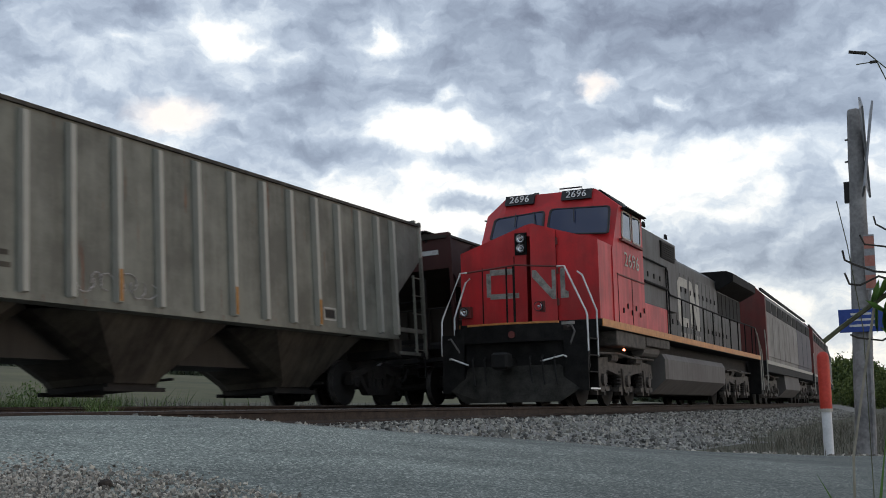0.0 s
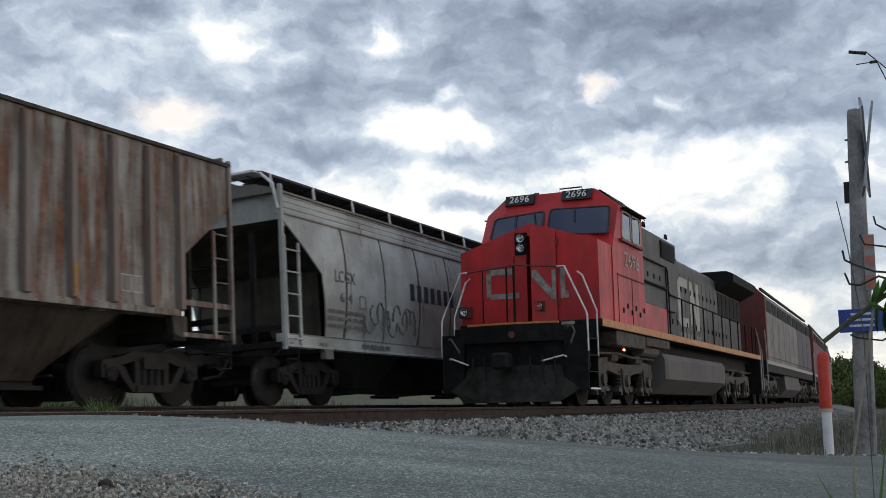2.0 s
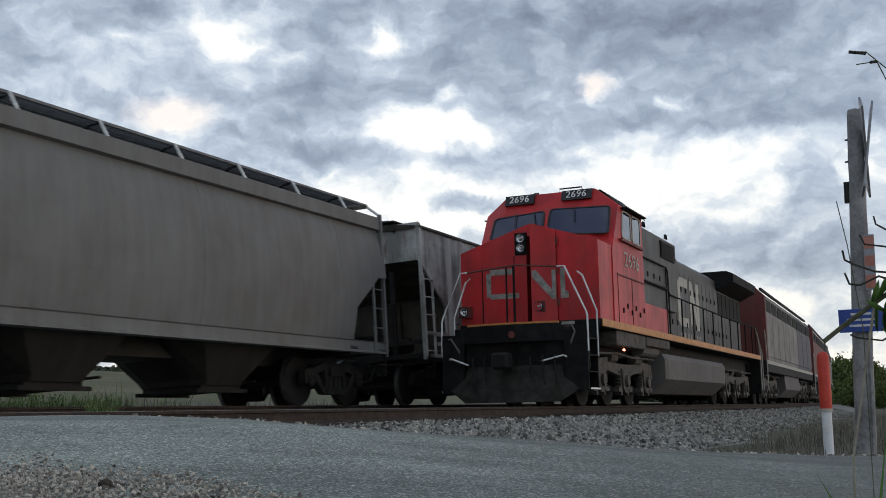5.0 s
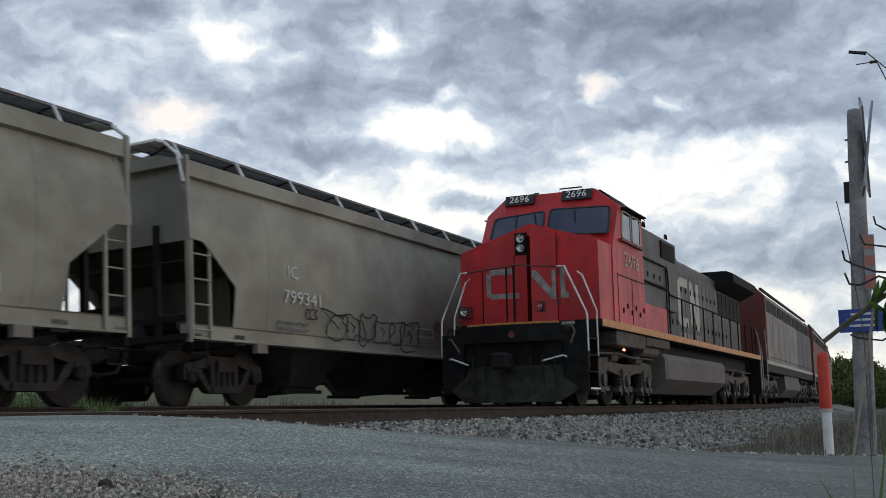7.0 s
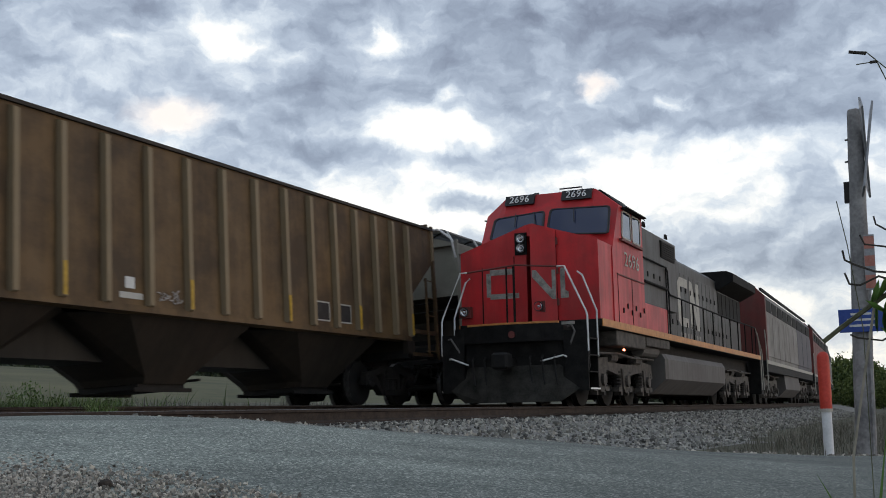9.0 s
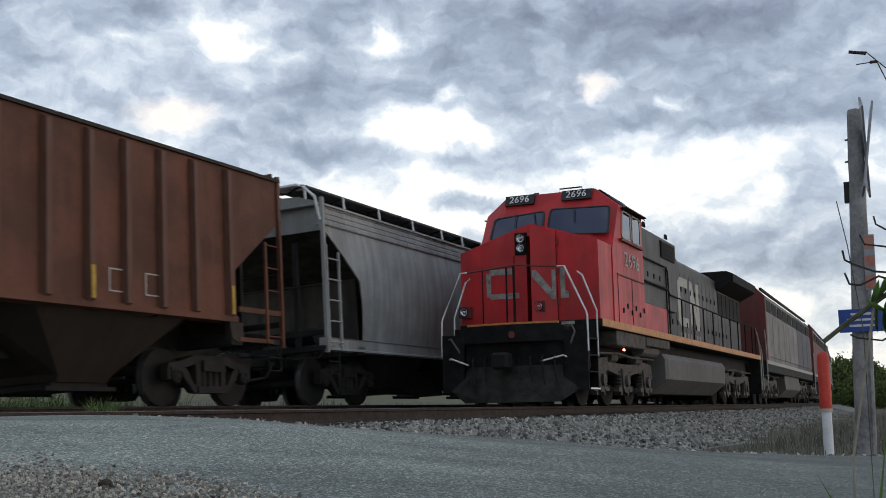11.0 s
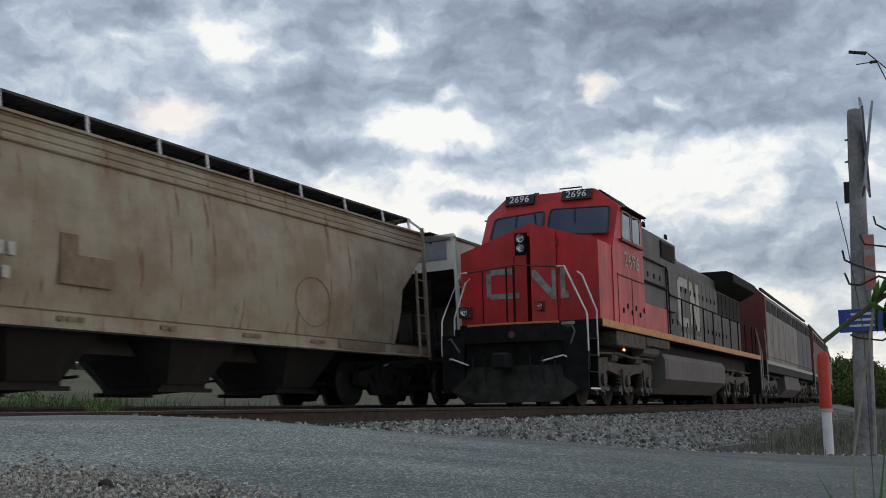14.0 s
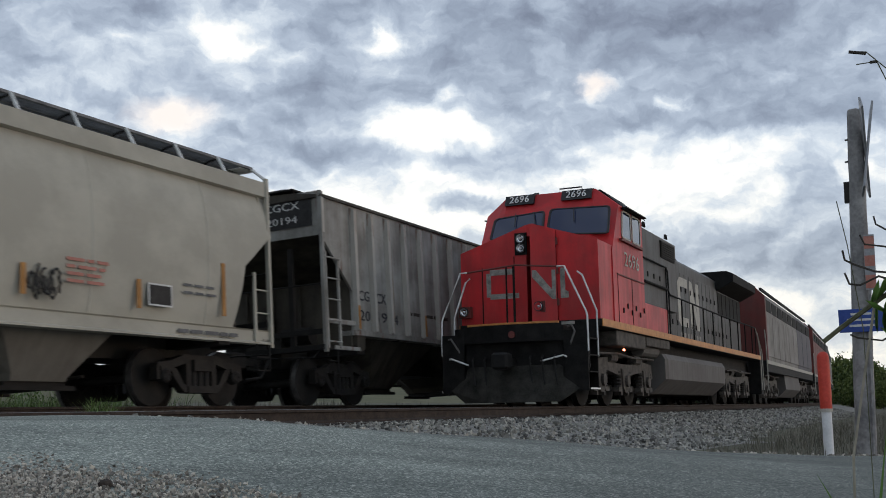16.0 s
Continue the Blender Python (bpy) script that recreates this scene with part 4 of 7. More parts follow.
RUST_RED = loco_paint("dull_red", (0.16, 0.03, 0.025), 0.55, 0.45)
TAN_GREY = loco_paint("tan_grey", (0.23, 0.215, 0.20), 0.55, 0.5)
BOOT_GREY = spotted("bleached_grey", (0.15, 0.14, 0.125), (0.36, 0.345, 0.31), 6.0, 0.7, 0.0, 0.1)
STRIPE = spotted("orange_stripe", (0.40, 0.15, 0.04), (0.62, 0.28, 0.08), 8.0, 0.5, 0.0, 0.0)


def glass(name, tint, rough=0.04):
    m, t, b = material(name, rough, 0.0, tint, 0.5)
    b.inputs["Coat Weight"].default_value = 0.45
    b.inputs["Coat Roughness"].default_value = 0.03
    return m


WINDSHIELD = glass("windshield_glass", (0.010, 0.018, 0.055))
LENS, lens_t, lens_b = material("lamp_lens", 0.08, 0.6, (0.72, 0.74, 0.76), 0.7)
SILVER, sil_t, sil_b = material("lamp_reflector", 0.18, 1.0, (0.82, 0.82, 0.82))
LAMP_ON, on_t, on_b = material("step_lamp_glow", 0.4, 0.0, (1.0, 0.5, 0.3))
on_b.inputs["Emission Color"].default_value = (1.0, 0.26, 0.12, 1)
on_b.inputs["Emission Strength"].default_value = 9.0
AMBER = spotted("aged_cream", (0.32, 0.30, 0.26), (0.50, 0.48, 0.42), 6.0, 0.6, 0.0, 0.0)


def lamp_face(name, parent, x, y, z, r, label):
    s = Shape()
    n = 20
    rings = []
    for yy, rr in ((0.0, r * 1.18), (-0.045, r * 1.18), (-0.045, r), (-0.01, r * 0.8), (0.012, r * 0.3)):
        rings.append([(x + rr * math.cos(6.2832 * k / n), y + yy, z + rr * math.sin(6.2832 * k / n)) for k in range(n)])
    s.loft(rings)
    s.mats = [0] * (2 * n) + [1] * (len(s.f) - 2 * n)
    ob = part(name, s, [BLACK_PAINT, SILVER], parent, label)
    bulb = Shape()
    bulb.loft([[(x + rr * math.cos(6.2832 * k / 10), y + yy, z + rr * math.sin(6.2832 * k / 10)) for k in range(10)] for yy, rr in ((-0.005, r * 0.34), (-0.04, r * 0.28), (-0.055, r * 0.1))])
    part("bulb", bulb, LENS, ob)


def quad_pane(name, parent, pts, mat, proud=0.012, frame_w=0.05, frame_mat=None, label=""):
    """A pane with a rounded rubber seal on a sloping wall, from its four corners."""
    p = [Vector(q) for q in pts]
    n = (p[1] - p[0]).cross(p[3] - p[0]).normalized()
    if n.y > 0 or (abs(n.y) < 0.1 and n.x < 0):
        n = -n
    mid = sum(p, Vector()) / 4
    ring = []
    for i in range(4):
        a, b, c0 = p[i - 1], p[i], p[(i + 1) % 4]
        for k in range(4):
            u = k / 3
            e1, e2 = b + (a - b).normalized() * 0.09, b + (c0 - b).normalized() * 0.09
            ring.append((1 - u) ** 2 * e1 + 2 * u * (1 - u) * b + u * u * e2)
    out = [q + (q - mid).normalized() * frame_w for q in ring]
    win = part(name, Shape().loft([[q - n * 0.01 for q in ring], [q + n * proud for q in ring]]), mat, parent, label)
    seal = Shape()
    seal.loft([[q + n * 0.0 for q in out], [q + n * (proud + 0.012) for q in out], [q + n * (proud + 0.012) for q in ring], [q + n * 0.002 for q in ring]], caps=False)
    part("window_seal", seal, frame_mat or BLACK_PAINT, win)
    return win


def tri_truck(parent, y, axles=(-1.85, 0.0, 1.85), r=0.53):
    t = part("truck", Shape().box(-0.9, 0.9, -0.35, 0.35, 0.62, 0.98), STEEL_DARK, parent)
    t.location = (0, y, 0)
    for sg in (-1, 1):
        s = Shape()
        x0, x1 = sg * 0.98, sg * 1.20
        s.prism_x([(-2.55, 0.62), (-2.45, 0.95), (-1.2, 1.02), (-0.6, 0.90), (0.6, 0.90), (1.2, 1.02), (2.45, 0.95), (2.55, 0.62), (2.2, 0.60), (1.3, 0.74), (0.5, 0.66), (-0.5, 0.66), (-1.3, 0.74), (-2.2, 0.60)], x0, x1)
        part("side_frame", s, TRUCK_GREY, t)
        for a in axles:
            s = Shape().prism_x([(a - 0.24, 0.40), (a - 0.30, 0.80), (a + 0.30, 0.80), (a + 0.24, 0.40), (a + 0.12, 0.28), (a - 0.12, 0.28)], sg * 1.02, sg * 1.24)
            s.rod([(sg * 1.18, a, r), (sg * 1.30, a, r)], 0.13, 12)
            part("journal_box", s, TRUCK_GREY, t)
            for e in (-0.42, 0.42):
                s = Shape()
                for k in range(5):
                    s.rod([(sg * 1.12, a + e, 0.40 + 0.075 * k), (sg * 1.12, a + e, 0.44 + 0.075 * k)], 0.105, 10)
                part("coil_spring", s, STEEL_DARK, t)
                part("hanger", Shape().box(sg * 1.06, sg * 1.22, a + e * 1.0 - 0.13, a + e + 0.13, 0.30, 0.40).box(sg * 1.04, sg * 1.20, a + e * 0.62 - 0.05, a + e * 0.62 + 0.05, 0.22, 0.7), TRUCK_GREY, t)
        s = Shape().rod([(sg * 1.30, -2.3, 1.06), (sg * 1.32, -0.9, 1.10), (sg * 1.30, 0.4, 1.05), (sg * 1.30, 2.3, 1.07)], 0.025, 6)
        part("sand_pipe", s, TRUCK_GREY, t)
        for a in (-1.0, 1.0):
            s = Shape().rod([(sg * 1.18, a - 0.25, 1.02), (sg * 1.18, a + 0.25, 1.02)], 0.11, 10)
            part("brake_cylinder", s, TRUCK_GREY, t)
    prof = [(x, q + (r - WHEEL_R)) for x, q in WHEEL_PROFILE]
    s = Shape()
    for sg in (1, -1):
        s.lathe_x([(sg * x, q) for x, q in prof], 0, 0, 26)
    s.lathe_x([(-1.0, 0.08), (1.0, 0.08)], 0, 0, 10)
    me = s.mesh("wheelset", STEEL_DARK, True)
    for a in axles:
        part("traction_motor", Shape().chamfer(-0.62, 0.62, a + 0.1, a + 0.95, 0.16, 0.86, 0.05), STEEL_DARK, t)
        part("wheelset", me, None, t).location = (0, a, r)


TRUCK_GREY = spotted("dusty_truck_steel", (0.035, 0.031, 0.027), (0.125, 0.11, 0.095), 5.0, 0.75, 0.0, 0.3)


def front_steps(loco, sg):
    """Corner step well with its black side plates, treads and white handrails."""
    s = Shape()
    x = sg * 1.52
    s.box(min(x, x - sg * 0.5), max(x, x - sg * 0.5), -0.34, -0.30, 0.30, 1.62)
    s.box(min(x, x - sg * 0.5), max(x, x - sg * 0.5), -0.98, -0.94, 0.30, 1.45)
    s.box(min(x - sg * 0.5, x - sg * 0.47), max(x - sg * 0.5, x - sg * 0.47), -0.98, -0.3, 0.3, 1.5)
    part("step_well", s, LOCO_BLACK, loco)
    for z in (0.34, 0.66, 0.98, 1.30):
        t = Shape().box(min(x + sg * 0.02, x - sg * 0.36), max(x + sg * 0.02, x - sg * 0.36), -0.94, -0.34, z - 0.025, z)
        part("step_tread", t, LOCO_BLACK, loco)
        e = Shape().box(min(x + sg * 0.02, x + sg * 0.035), max(x + sg * 0.02, x + sg * 0.035), -0.94, -0.34, z - 0.03, z + 0.004)
        if z < 0.5:
            part("step_edge", e, WHITE_PAINT, loco, "white-painted step edge")


def red_locomotive():
    loco = tagged(new("locomotive"), "weathered red and black diesel freight locomotive standing on the near track", "locomotive", "standing locomotives")
    # frame, platform, sill stripe
    part("frame", Shape().box(-1.0, 1.0, -0.9, 20.6, 1.05, 1.56), STEEL_DARK, loco)
    part("walkway", Shape().chamfer(-1.54, 1.54, -0.02, 20.2, 1.56, 1.72, 0.01), LOCO_BLACK, loco)
    for sg in (-1, 1):
        part("sill_stripe", Shape().box(min(sg * 1.535, sg * 1.556), max(sg * 1.535, sg * 1.556), 0.0, 20.2, 1.575, 1.725), STRIPE, loco, "orange reflective sill stripe")
    # short hood with a peaked top, split by the nose door
    z_l, z_p, z_r = 3.24, 3.74, 3.33
    part("short_hood", Shape().prism_y([(-1.5, 1.62), (-1.5, z_l), (-0.02, z_p), (-0.02, 1.62)], 0.0, 1.2), LOCO_RED, loco, "peaked red nose hood")
    part("short_hood", Shape().prism_y([(0.622, 1.62), (0.622, 3.60), (1.5, z_r), (1.5, 1.62)], 0.03, 1.2), LOCO_RED, loco, "peaked red nose hood")
    part("hood_peak", Shape().prism_y([(-0.018, 3.5), (-0.018, z_p), (0.12, 3.76), (0.62, 3.60), (0.62, 3.5)], 0.0, 1.2), LOCO_RED, loco)
    part("door_recess", Shape().box(-0.018, 0.618, 0.30, 0.348, 1.63, 3.52), LOCO_BLACK, loco)
    d = Shape().prism_y([(0.0, 1.72), (0.0, 3.66), (0.10, 3.71), (0.52, 3.50), (0.52, 1.72)], -0.03, 0.02)
    door = part("nose_door", d, LOCO_RED, loco, "red nose door standing ajar")
    door.matrix_basis = Matrix.Translation((0.63, 0.0, 0)) @ Matrix.Rotation(radians(19), 4, "Z") @ Matrix.Translation((-0.53, 0, 0))
    for z in (2.1, 2.75, 3.35):
        part("hinge", Shape().rod([(0.645, -0.02, z - 0.07), (0.645, -0.02, z + 0.07)], 0.028, 8), RUST_RED, loco)
    # seams and grab irons on the nose
    part("hood_seam", Shape().box(-1.02, -0.998, -0.008, 0.0, 1.65, 2.9), LOCO_BLACK, loco)
    part("hood_seam", Shape().box(-0.30, -0.285, -0.008, 0.0, 1.65, 3.1), LOCO_BLACK, loco)
    hb = Shape().box(-0.26, 0.0, -0.03, 0.0, 3.12, 3.58)
    part("headlight_box", hb, LOCO_BLACK, loco)
    for z in (3.26, 3.46):
        lamp_face("headlight", loco, -0.125, -0.03, z, 0.085, "twin unlit headlight in a black housing")
    for x, z in ((-1.38, 2.0), (0.27, 2.03)):
        part("lamp_bracket", Shape().box(x - 0.13, x + 0.13, -0.14, 0.0, z - 0.13, z + 0.10), RUST_RED, loco)
        lamp_face("ditch_light", loco, x, -0.14, z - 0.01, 0.085, "round unlit ditch light")
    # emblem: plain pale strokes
    for x0, x1, z0, z1 in ((-0.92, -0.82, 2.28, 2.78), (-0.84, -0.30, 2.73, 2.85), (-0.84, -0.20, 2.23, 2.34)):
        part("emblem_stroke", Shape().box(x0, x1, -0.006, 0.0, z0, z1), BOOT_GREY, loco)
    part("emblem_stroke", Shape().prism_y([(0.69, 2.18), (0.69, 2.80), (0.79, 2.80), (0.79, 2.34), (0.86, 2.30), (0.86, 2.18)], 0.02, 0.028), BOOT_GREY, loco)
    e = part("emblem_stroke", Shape().prism_y([(0.02, 2.76), (0.10, 2.76), (0.42, 2.36), (0.42, 2.76), (0.50, 2.76), (0.50, 2.16), (0.42, 2.16), (0.02, 2.62)], -0.038, -0.031), BOOT_GREY, loco)
    e.matrix_basis = door.matrix_basis.copy()
    # cab: sloping windshield wall, chamfered roof
    rings = []
    for y, zt, zs in ((1.02, 3.52, 3.24), (1.66, 4.70, 4.30), (3.62, 4.70, 4.30)):
        rings.append([(-1.52, y, 1.62), (-1.52, y, zs), (-1.02, y, zt), (1.02, y, zt), (1.52, y, zs), (1.52, y, 1.62)])
    part("cab", Shape().loft(rings), LOCO_RED, loco, "red crew cab")
    part("cab_roof", Shape().loft([[(-1.58, y, 4.26), (-1.05, y, 4.73), (1.05, y, 4.73), (1.58, y, 4.26), (1.58, y, 4.235), (1.05, y, 4.695), (-1.05, y, 4.695), (-1.58, y, 4.235)] for y in (1.95, 3.75)]), LOCO_BLACK, loco)

    def wall(x, z):
        return (x, 1.02 + (z - 3.52) * (0.64 / 1.18), z)
    quad_pane("windshield", loco, [wall(-1.19, 4.15), wall(-0.10, 4.24), wall(-0.06, 3.70), wall(-1.22, 3.66)], WINDSHIELD, label="dark reflecting windshield")
    quad_pane("windshield", loco, [wall(0.09, 4.27), wall(1.38, 4.22), wall(1.42, 3.60), wall(0.09, 3.70)], WINDSHIELD, label="dark reflecting windshield")
    for x0, x1, xa in ((-0.72, -0.62, -0.70), (-0.30, -0.2, -0.22), (0.62, 0.74, 0.66)):
        a, b = Vector(wall(x0, 4.22)), Vector(wall(xa, 3.92))
        part("wiper", Shape().rod([a + Vector((0, -0.06, 0.03)), b + Vector((0, -0.05, 0.02))], 0.012, 5), BLACK_PAINT, loco)
    for x0, x1 in ((-0.98, -0.40), (0.34, 0.92)):
        p0, p1 = wall(0, 4.50), wall(0, 4.72)
        b = part("number_board", Shape().prism_x([(p0[1] - 0.09, 4.47), (p1[1] - 0.10, 4.70), (p1[1] + 0.1, 4.73), (p0[1] + 0.1, 4.49)], x0 - 0.05, x1 + 0.05), BLACK_PAINT, loco, "black number board")
        l = part("lettering", writing("2696", 0.25, WHITE_PAINT, 0.46), None, b, "white numerals 2696")
        l.matrix_basis = Matrix.Translation(((x0 + x1) / 2, (p0[1] + p1[1]) / 2 - 0.112, 4.588)) @ pose(0, 0, 0, -25, 0, 0) @ FRONT
    part("roof_antenna", Shape().rod([(0.10, 2.0, 4.70), (0.10, 2.0, 4.84), (0.62, 2.0, 4.84), (0.62, 2.0, 4.70)], 0.018, 6), BLACK_PAINT, loco)
    part("roof_beacon", Shape().lathe_x([(-0.05, 0.05), (0.05, 0.05)], 0, 0, 8), BLACK_PAINT, loco).location = (-0.45, 2.0, 4.76)
    # side windows with a cream frame, cab-side numerals and panel seams
    for sg in (1, -1):
        x = sg * 1.522
        quad_pane("side_window", loco, [(x, 1.92, 4.18), (x, 2.52, 4.18), (x, 2.52, 3.62), (x, 1.82, 3.62)], WINDSHIELD, 0.01, 0.05, AMBER, "side window in a cream frame")
        quad_pane("side_window", loco, [(x, 2.70, 4.18), (x, 3.34, 4.18), (x, 3.34, 3.62), (x, 2.70, 3.62)], WINDSHIELD, 0.01, 0.05, AMBER, "side window in a cream frame")
        part("sun_visor", Shape().box(min(x, x + sg * 0.16), max(x, x + sg * 0.16), 1.85, 3.45, 4.235, 4.26), LOCO_BLACK, loco)
        part("arm_rest", Shape().box(min(x, x + sg * 0.07), max(x, x + sg * 0.07), 1.6, 3.4, 3.50, 3.55), RUST_RED, loco)
        for y in (1.35, 2.5):
            part("panel_seam", Shape().box(min(x, x + sg * 0.006), max(x, x + sg * 0.006), y, y + 0.02, 1.7, 2.75), LOCO_BLACK, loco)
        part("panel_seam", Shape().box(min(x, x + sg * 0.02), max(x, x + sg * 0.02), 1.3, 3.6, 2.74, 2.77), RUST_RED, loco)
        for k in range(6):
            part("latch", Shape().box(min(x, x + sg * 0.02), max(x, x + sg * 0.02), 1.7 + 0.35 * k, 1.76 + 0.35 * k, 1.95 + 0.12 * (k % 2), 2.06 + 0.12 * (k % 2)), LOCO_BLACK, loco)
    letters(loco, "2696", 0.46, (1.532, 2.55, 3.13), AMBER, SIDE, 1.25, "faded cream numerals 2696")
    # equipment cabinet behind the cab, full width
    cab2 = Shape().prism_y([(-1.46, 2.35), (-1.46, 4.12), (-1.2, 4.28), (1.2, 4.28), (1.46, 4.12), (1.46, 2.35)], 3.64, 7.3)
    part("equipment_cabinet", cab2, LOCO_GREY, loco, "sooty grey cabinet")
    part("cabinet_base", Shape().chamfer(-1.50, 1.50, 3.64, 5.95, 1.66, 2.34, 0.02), LOCO_RED, loco)
    for sg in (1, -1):
        x = sg * 1.46
        g = part("grille", Shape().box(min(x, x + sg * 0.03), max(x, x + sg * 0.03), 5.6, 7.05, 3.62, 4.05), LOCO_BLACK, loco)
        for k in range(7):
            part("slat", Shape().box(min(x + sg * 0.03, x + sg * 0.05), max(x + sg * 0.03, x + sg * 0.05), 5.62, 7.03, 3.66 + k * 0.056, 3.68 + k * 0.056), STEEL_FRAME, g)
        for y in (4.2, 4.8, 5.4):
            part("latch", Shape().box(min(x, x + sg * 0.02), max(x, x + sg * 0.02), y, y + 0.05, 3.0, 3.12), LOCO_BLACK, loco)
    for y, z in ((4.9, 4.30), (7.2, 4.30)):
        part("lifting_eye", Shape().rod([(1.25, y - 0.1, z), (1.25, y - 0.06, z + 0.1), (1.25, y + 0.06, z + 0.1), (1.25, y + 0.1, z)], 0.03, 6), LOCO_BLACK, loco)
    # long hood with doors
    hood = Shape().prism_y([(-0.92, 1.66), (-0.92, 4.02), (-0.7, 4.2), (0.7, 4.2), (0.92, 4.02), (0.92, 1.66)], 7.3, 20.0)
    part("long_hood", hood, LOCO_GREY, loco, "sooty grey long hood")
    for sg in (1, -1):
        for k in range(16):
            y = 7.6 + k * 0.62
            x = sg * 0.92
            dr = part("hood_door", Shape().chamfer(min(x, x + sg * 0.022), max(x, x + sg * 0.022), y, y + 0.58, 1.80, 3.75, 0.006), LOCO_GREY, loco)
            part("latch", Shape().box(min(x + sg * 0.022, x + sg * 0.045), max(x + sg * 0.022, x + sg * 0.045), y + 0.05, y + 0.10, 2.2, 2.34), LOCO_BLACK, dr)
            part("latch", Shape().box(min(x + sg * 0.022, x + sg * 0.045), max(x + sg * 0.022, x + sg * 0.045), y + 0.05, y + 0.10, 3.2, 3.34), LOCO_BLACK, dr)
    part("exhaust_stack", Shape().chamfer(-0.45, 0.45, 11.1, 12.1, 4.18, 4.42, 0.04), LOCO_BLACK, loco)
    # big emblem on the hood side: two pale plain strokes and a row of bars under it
    for pts in ([(9.7, 2.35), (9.7, 3.45), (10.0, 3.62), (11.0, 3.62), (11.0, 3.36), (10.05, 3.36), (10.05, 2.48), (11.0, 2.48), (11.0, 2.22), (10.0, 2.22)],
                [(11.3, 2.2), (11.3, 3.62), (11.62, 3.62), (12.2, 2.75), (12.2, 3.62), (12.6, 3.62), (12.6, 2.2), (12.2, 2.2), (11.62, 3.05), (11.62, 2.2)]):
        part("emblem_stroke", Shape().prism_x(pts, 0.944, 0.950), AMBER, loco)
    for k in range(7):
        part("lettering_bar", Shape().box(0.944, 0.95, 9.9 + 0.42 * k, 10.15 + 0.42 * k, 1.86, 2.04), BOOT_GREY, loco)
    # radiator wings at the rear
    rad = Shape().prism_y([(-1.5, 4.0), (-1.52, 4.26), (-1.3, 4.36), (1.3, 4.36), (1.52, 4.26), (1.5, 4.0), (0.95, 3.72), (-0.95, 3.72)], 15.6, 20.2)
    part("radiator", rad, LOCO_BLACK, loco, "overhanging black radiator housing")
    for sg in (1, -1):
        for k in range(6):
            x = sg * 0.925
            part("radiator_screen", Shape().box(min(x, x + sg * 0.03), max(x, x + sg * 0.03), 15.7 + k * 0.72, 16.35 + k * 0.72, 2.9, 3.68), LOCO_BLACK, loco)
    # side handrails
    for sg in (1, -1):
        x = sg * 1.50
        part("handrail", Shape().rod([(x, 3.7, 3.40), (x, 6.0, 3.40), (x, 6.12, 3.3), (x, 6.16, 2.85), (x, 6.3, 2.74), (x, 12.0, 2.70), (x, 19.6, 2.70)], 0.022, 6), LOCO_BLACK, loco)
        for y in (6.16, 7.6, 9.0, 10.4, 11.8, 13.2, 14.6, 16.0, 17.4, 18.8, 19.6):
            part("stanchion", Shape().rod([(x, y, 1.6), (x, y, 2.72 if y > 6.2 else 2.85)], 0.022, 6), LOCO_BLACK, loco)
        part("handrail", Shape().rod([(x, 5.9, 1.7), (x, 5.95, 3.38)], 0.02, 6), LOCO_BLACK, loco)
        part("handrail", Shape().rod([(x, 3.75, 2.85), (x, 6.1, 2.85)], 0.035, 6), LOCO_BLACK, loco)
        # rear corner steps with pale rails
        part("handrail", Shape().rod([(x, 19.6, 2.70), (x, 20.1, 2.45), (x, 20.5, 1.9), (x, 20.5, 0.5)], 0.022, 6), AMBER, loco, "pale handrail")
        part("handrail", Shape().rod([(x, 20.0, 2.55), (x, 20.9, 1.9), (x, 20.95, 0.5)], 0.022, 6), AMBER, loco, "pale handrail")
        part("step_well", Shape().box(min(x, x - sg * 0.4), max(x, x - sg * 0.4), 20.3, 20.9, 0.35, 1.6), LOCO_BLACK, loco)
    # fuel tank
    tank = [(-1.42, 1.24), (-1.50, 1.10), (-1.50, 0.62), (-1.1, 0.27), (1.1, 0.27), (1.50, 0.62), (1.50, 1.10), (1.42, 1.24)]
    part("fuel_tank", Shape().loft([[(x * 0.97, y, z) for x, z in tank] if y in (5.6, 13.4) else [(x, y, z) for x, z in tank] for y in (5.6, 5.75, 13.25, 13.4)]), TANK_GREY, loco, "dusty grey fuel tank")
    part("air_reservoir", Shape().rod([(1.22, 3.9, 1.28), (1.22, 5.4, 1.28)], 0.16, 12), TANK_GREY, loco)
    part("battery_box", Shape().chamfer(1.0, 1.50, 1.2, 3.6, 1.24, 1.56, 0.02), TRUCK_GREY, loco)
    part("battery_box", Shape().chamfer(1.0, 1.50, 3.7, 6.0, 1.34, 1.56, 0.02), TRUCK_GREY, loco)
    part("step_lamp", Shape().chamfer(1.42, 1.46, 1.89, 1.94, 1.15, 1.20, 0.006), LAMP_ON, loco, "small lit step lamp")
    for y in (2.75, 16.9):
        tri_truck(loco, y)
    # pilot, plow, platform and coupler
    part("platform", Shape().chamfer(-1.02, 1.02, -0.98, 0.0, 1.38, 1.58, 0.03), LOCO_BLACK, loco)
    part("anticlimber", Shape().loft([[(x, -0.98 - 0.16 * (1 - (x / 1.05) ** 2), z) for x in (-1.05, -0.7, -0.35, 0, 0.35, 0.7, 1.05)] + [(1.05, -0.9, z), (-1.05, -0.9, z)] for z in (1.26, 1.60)]), LOCO_BLACK, loco)
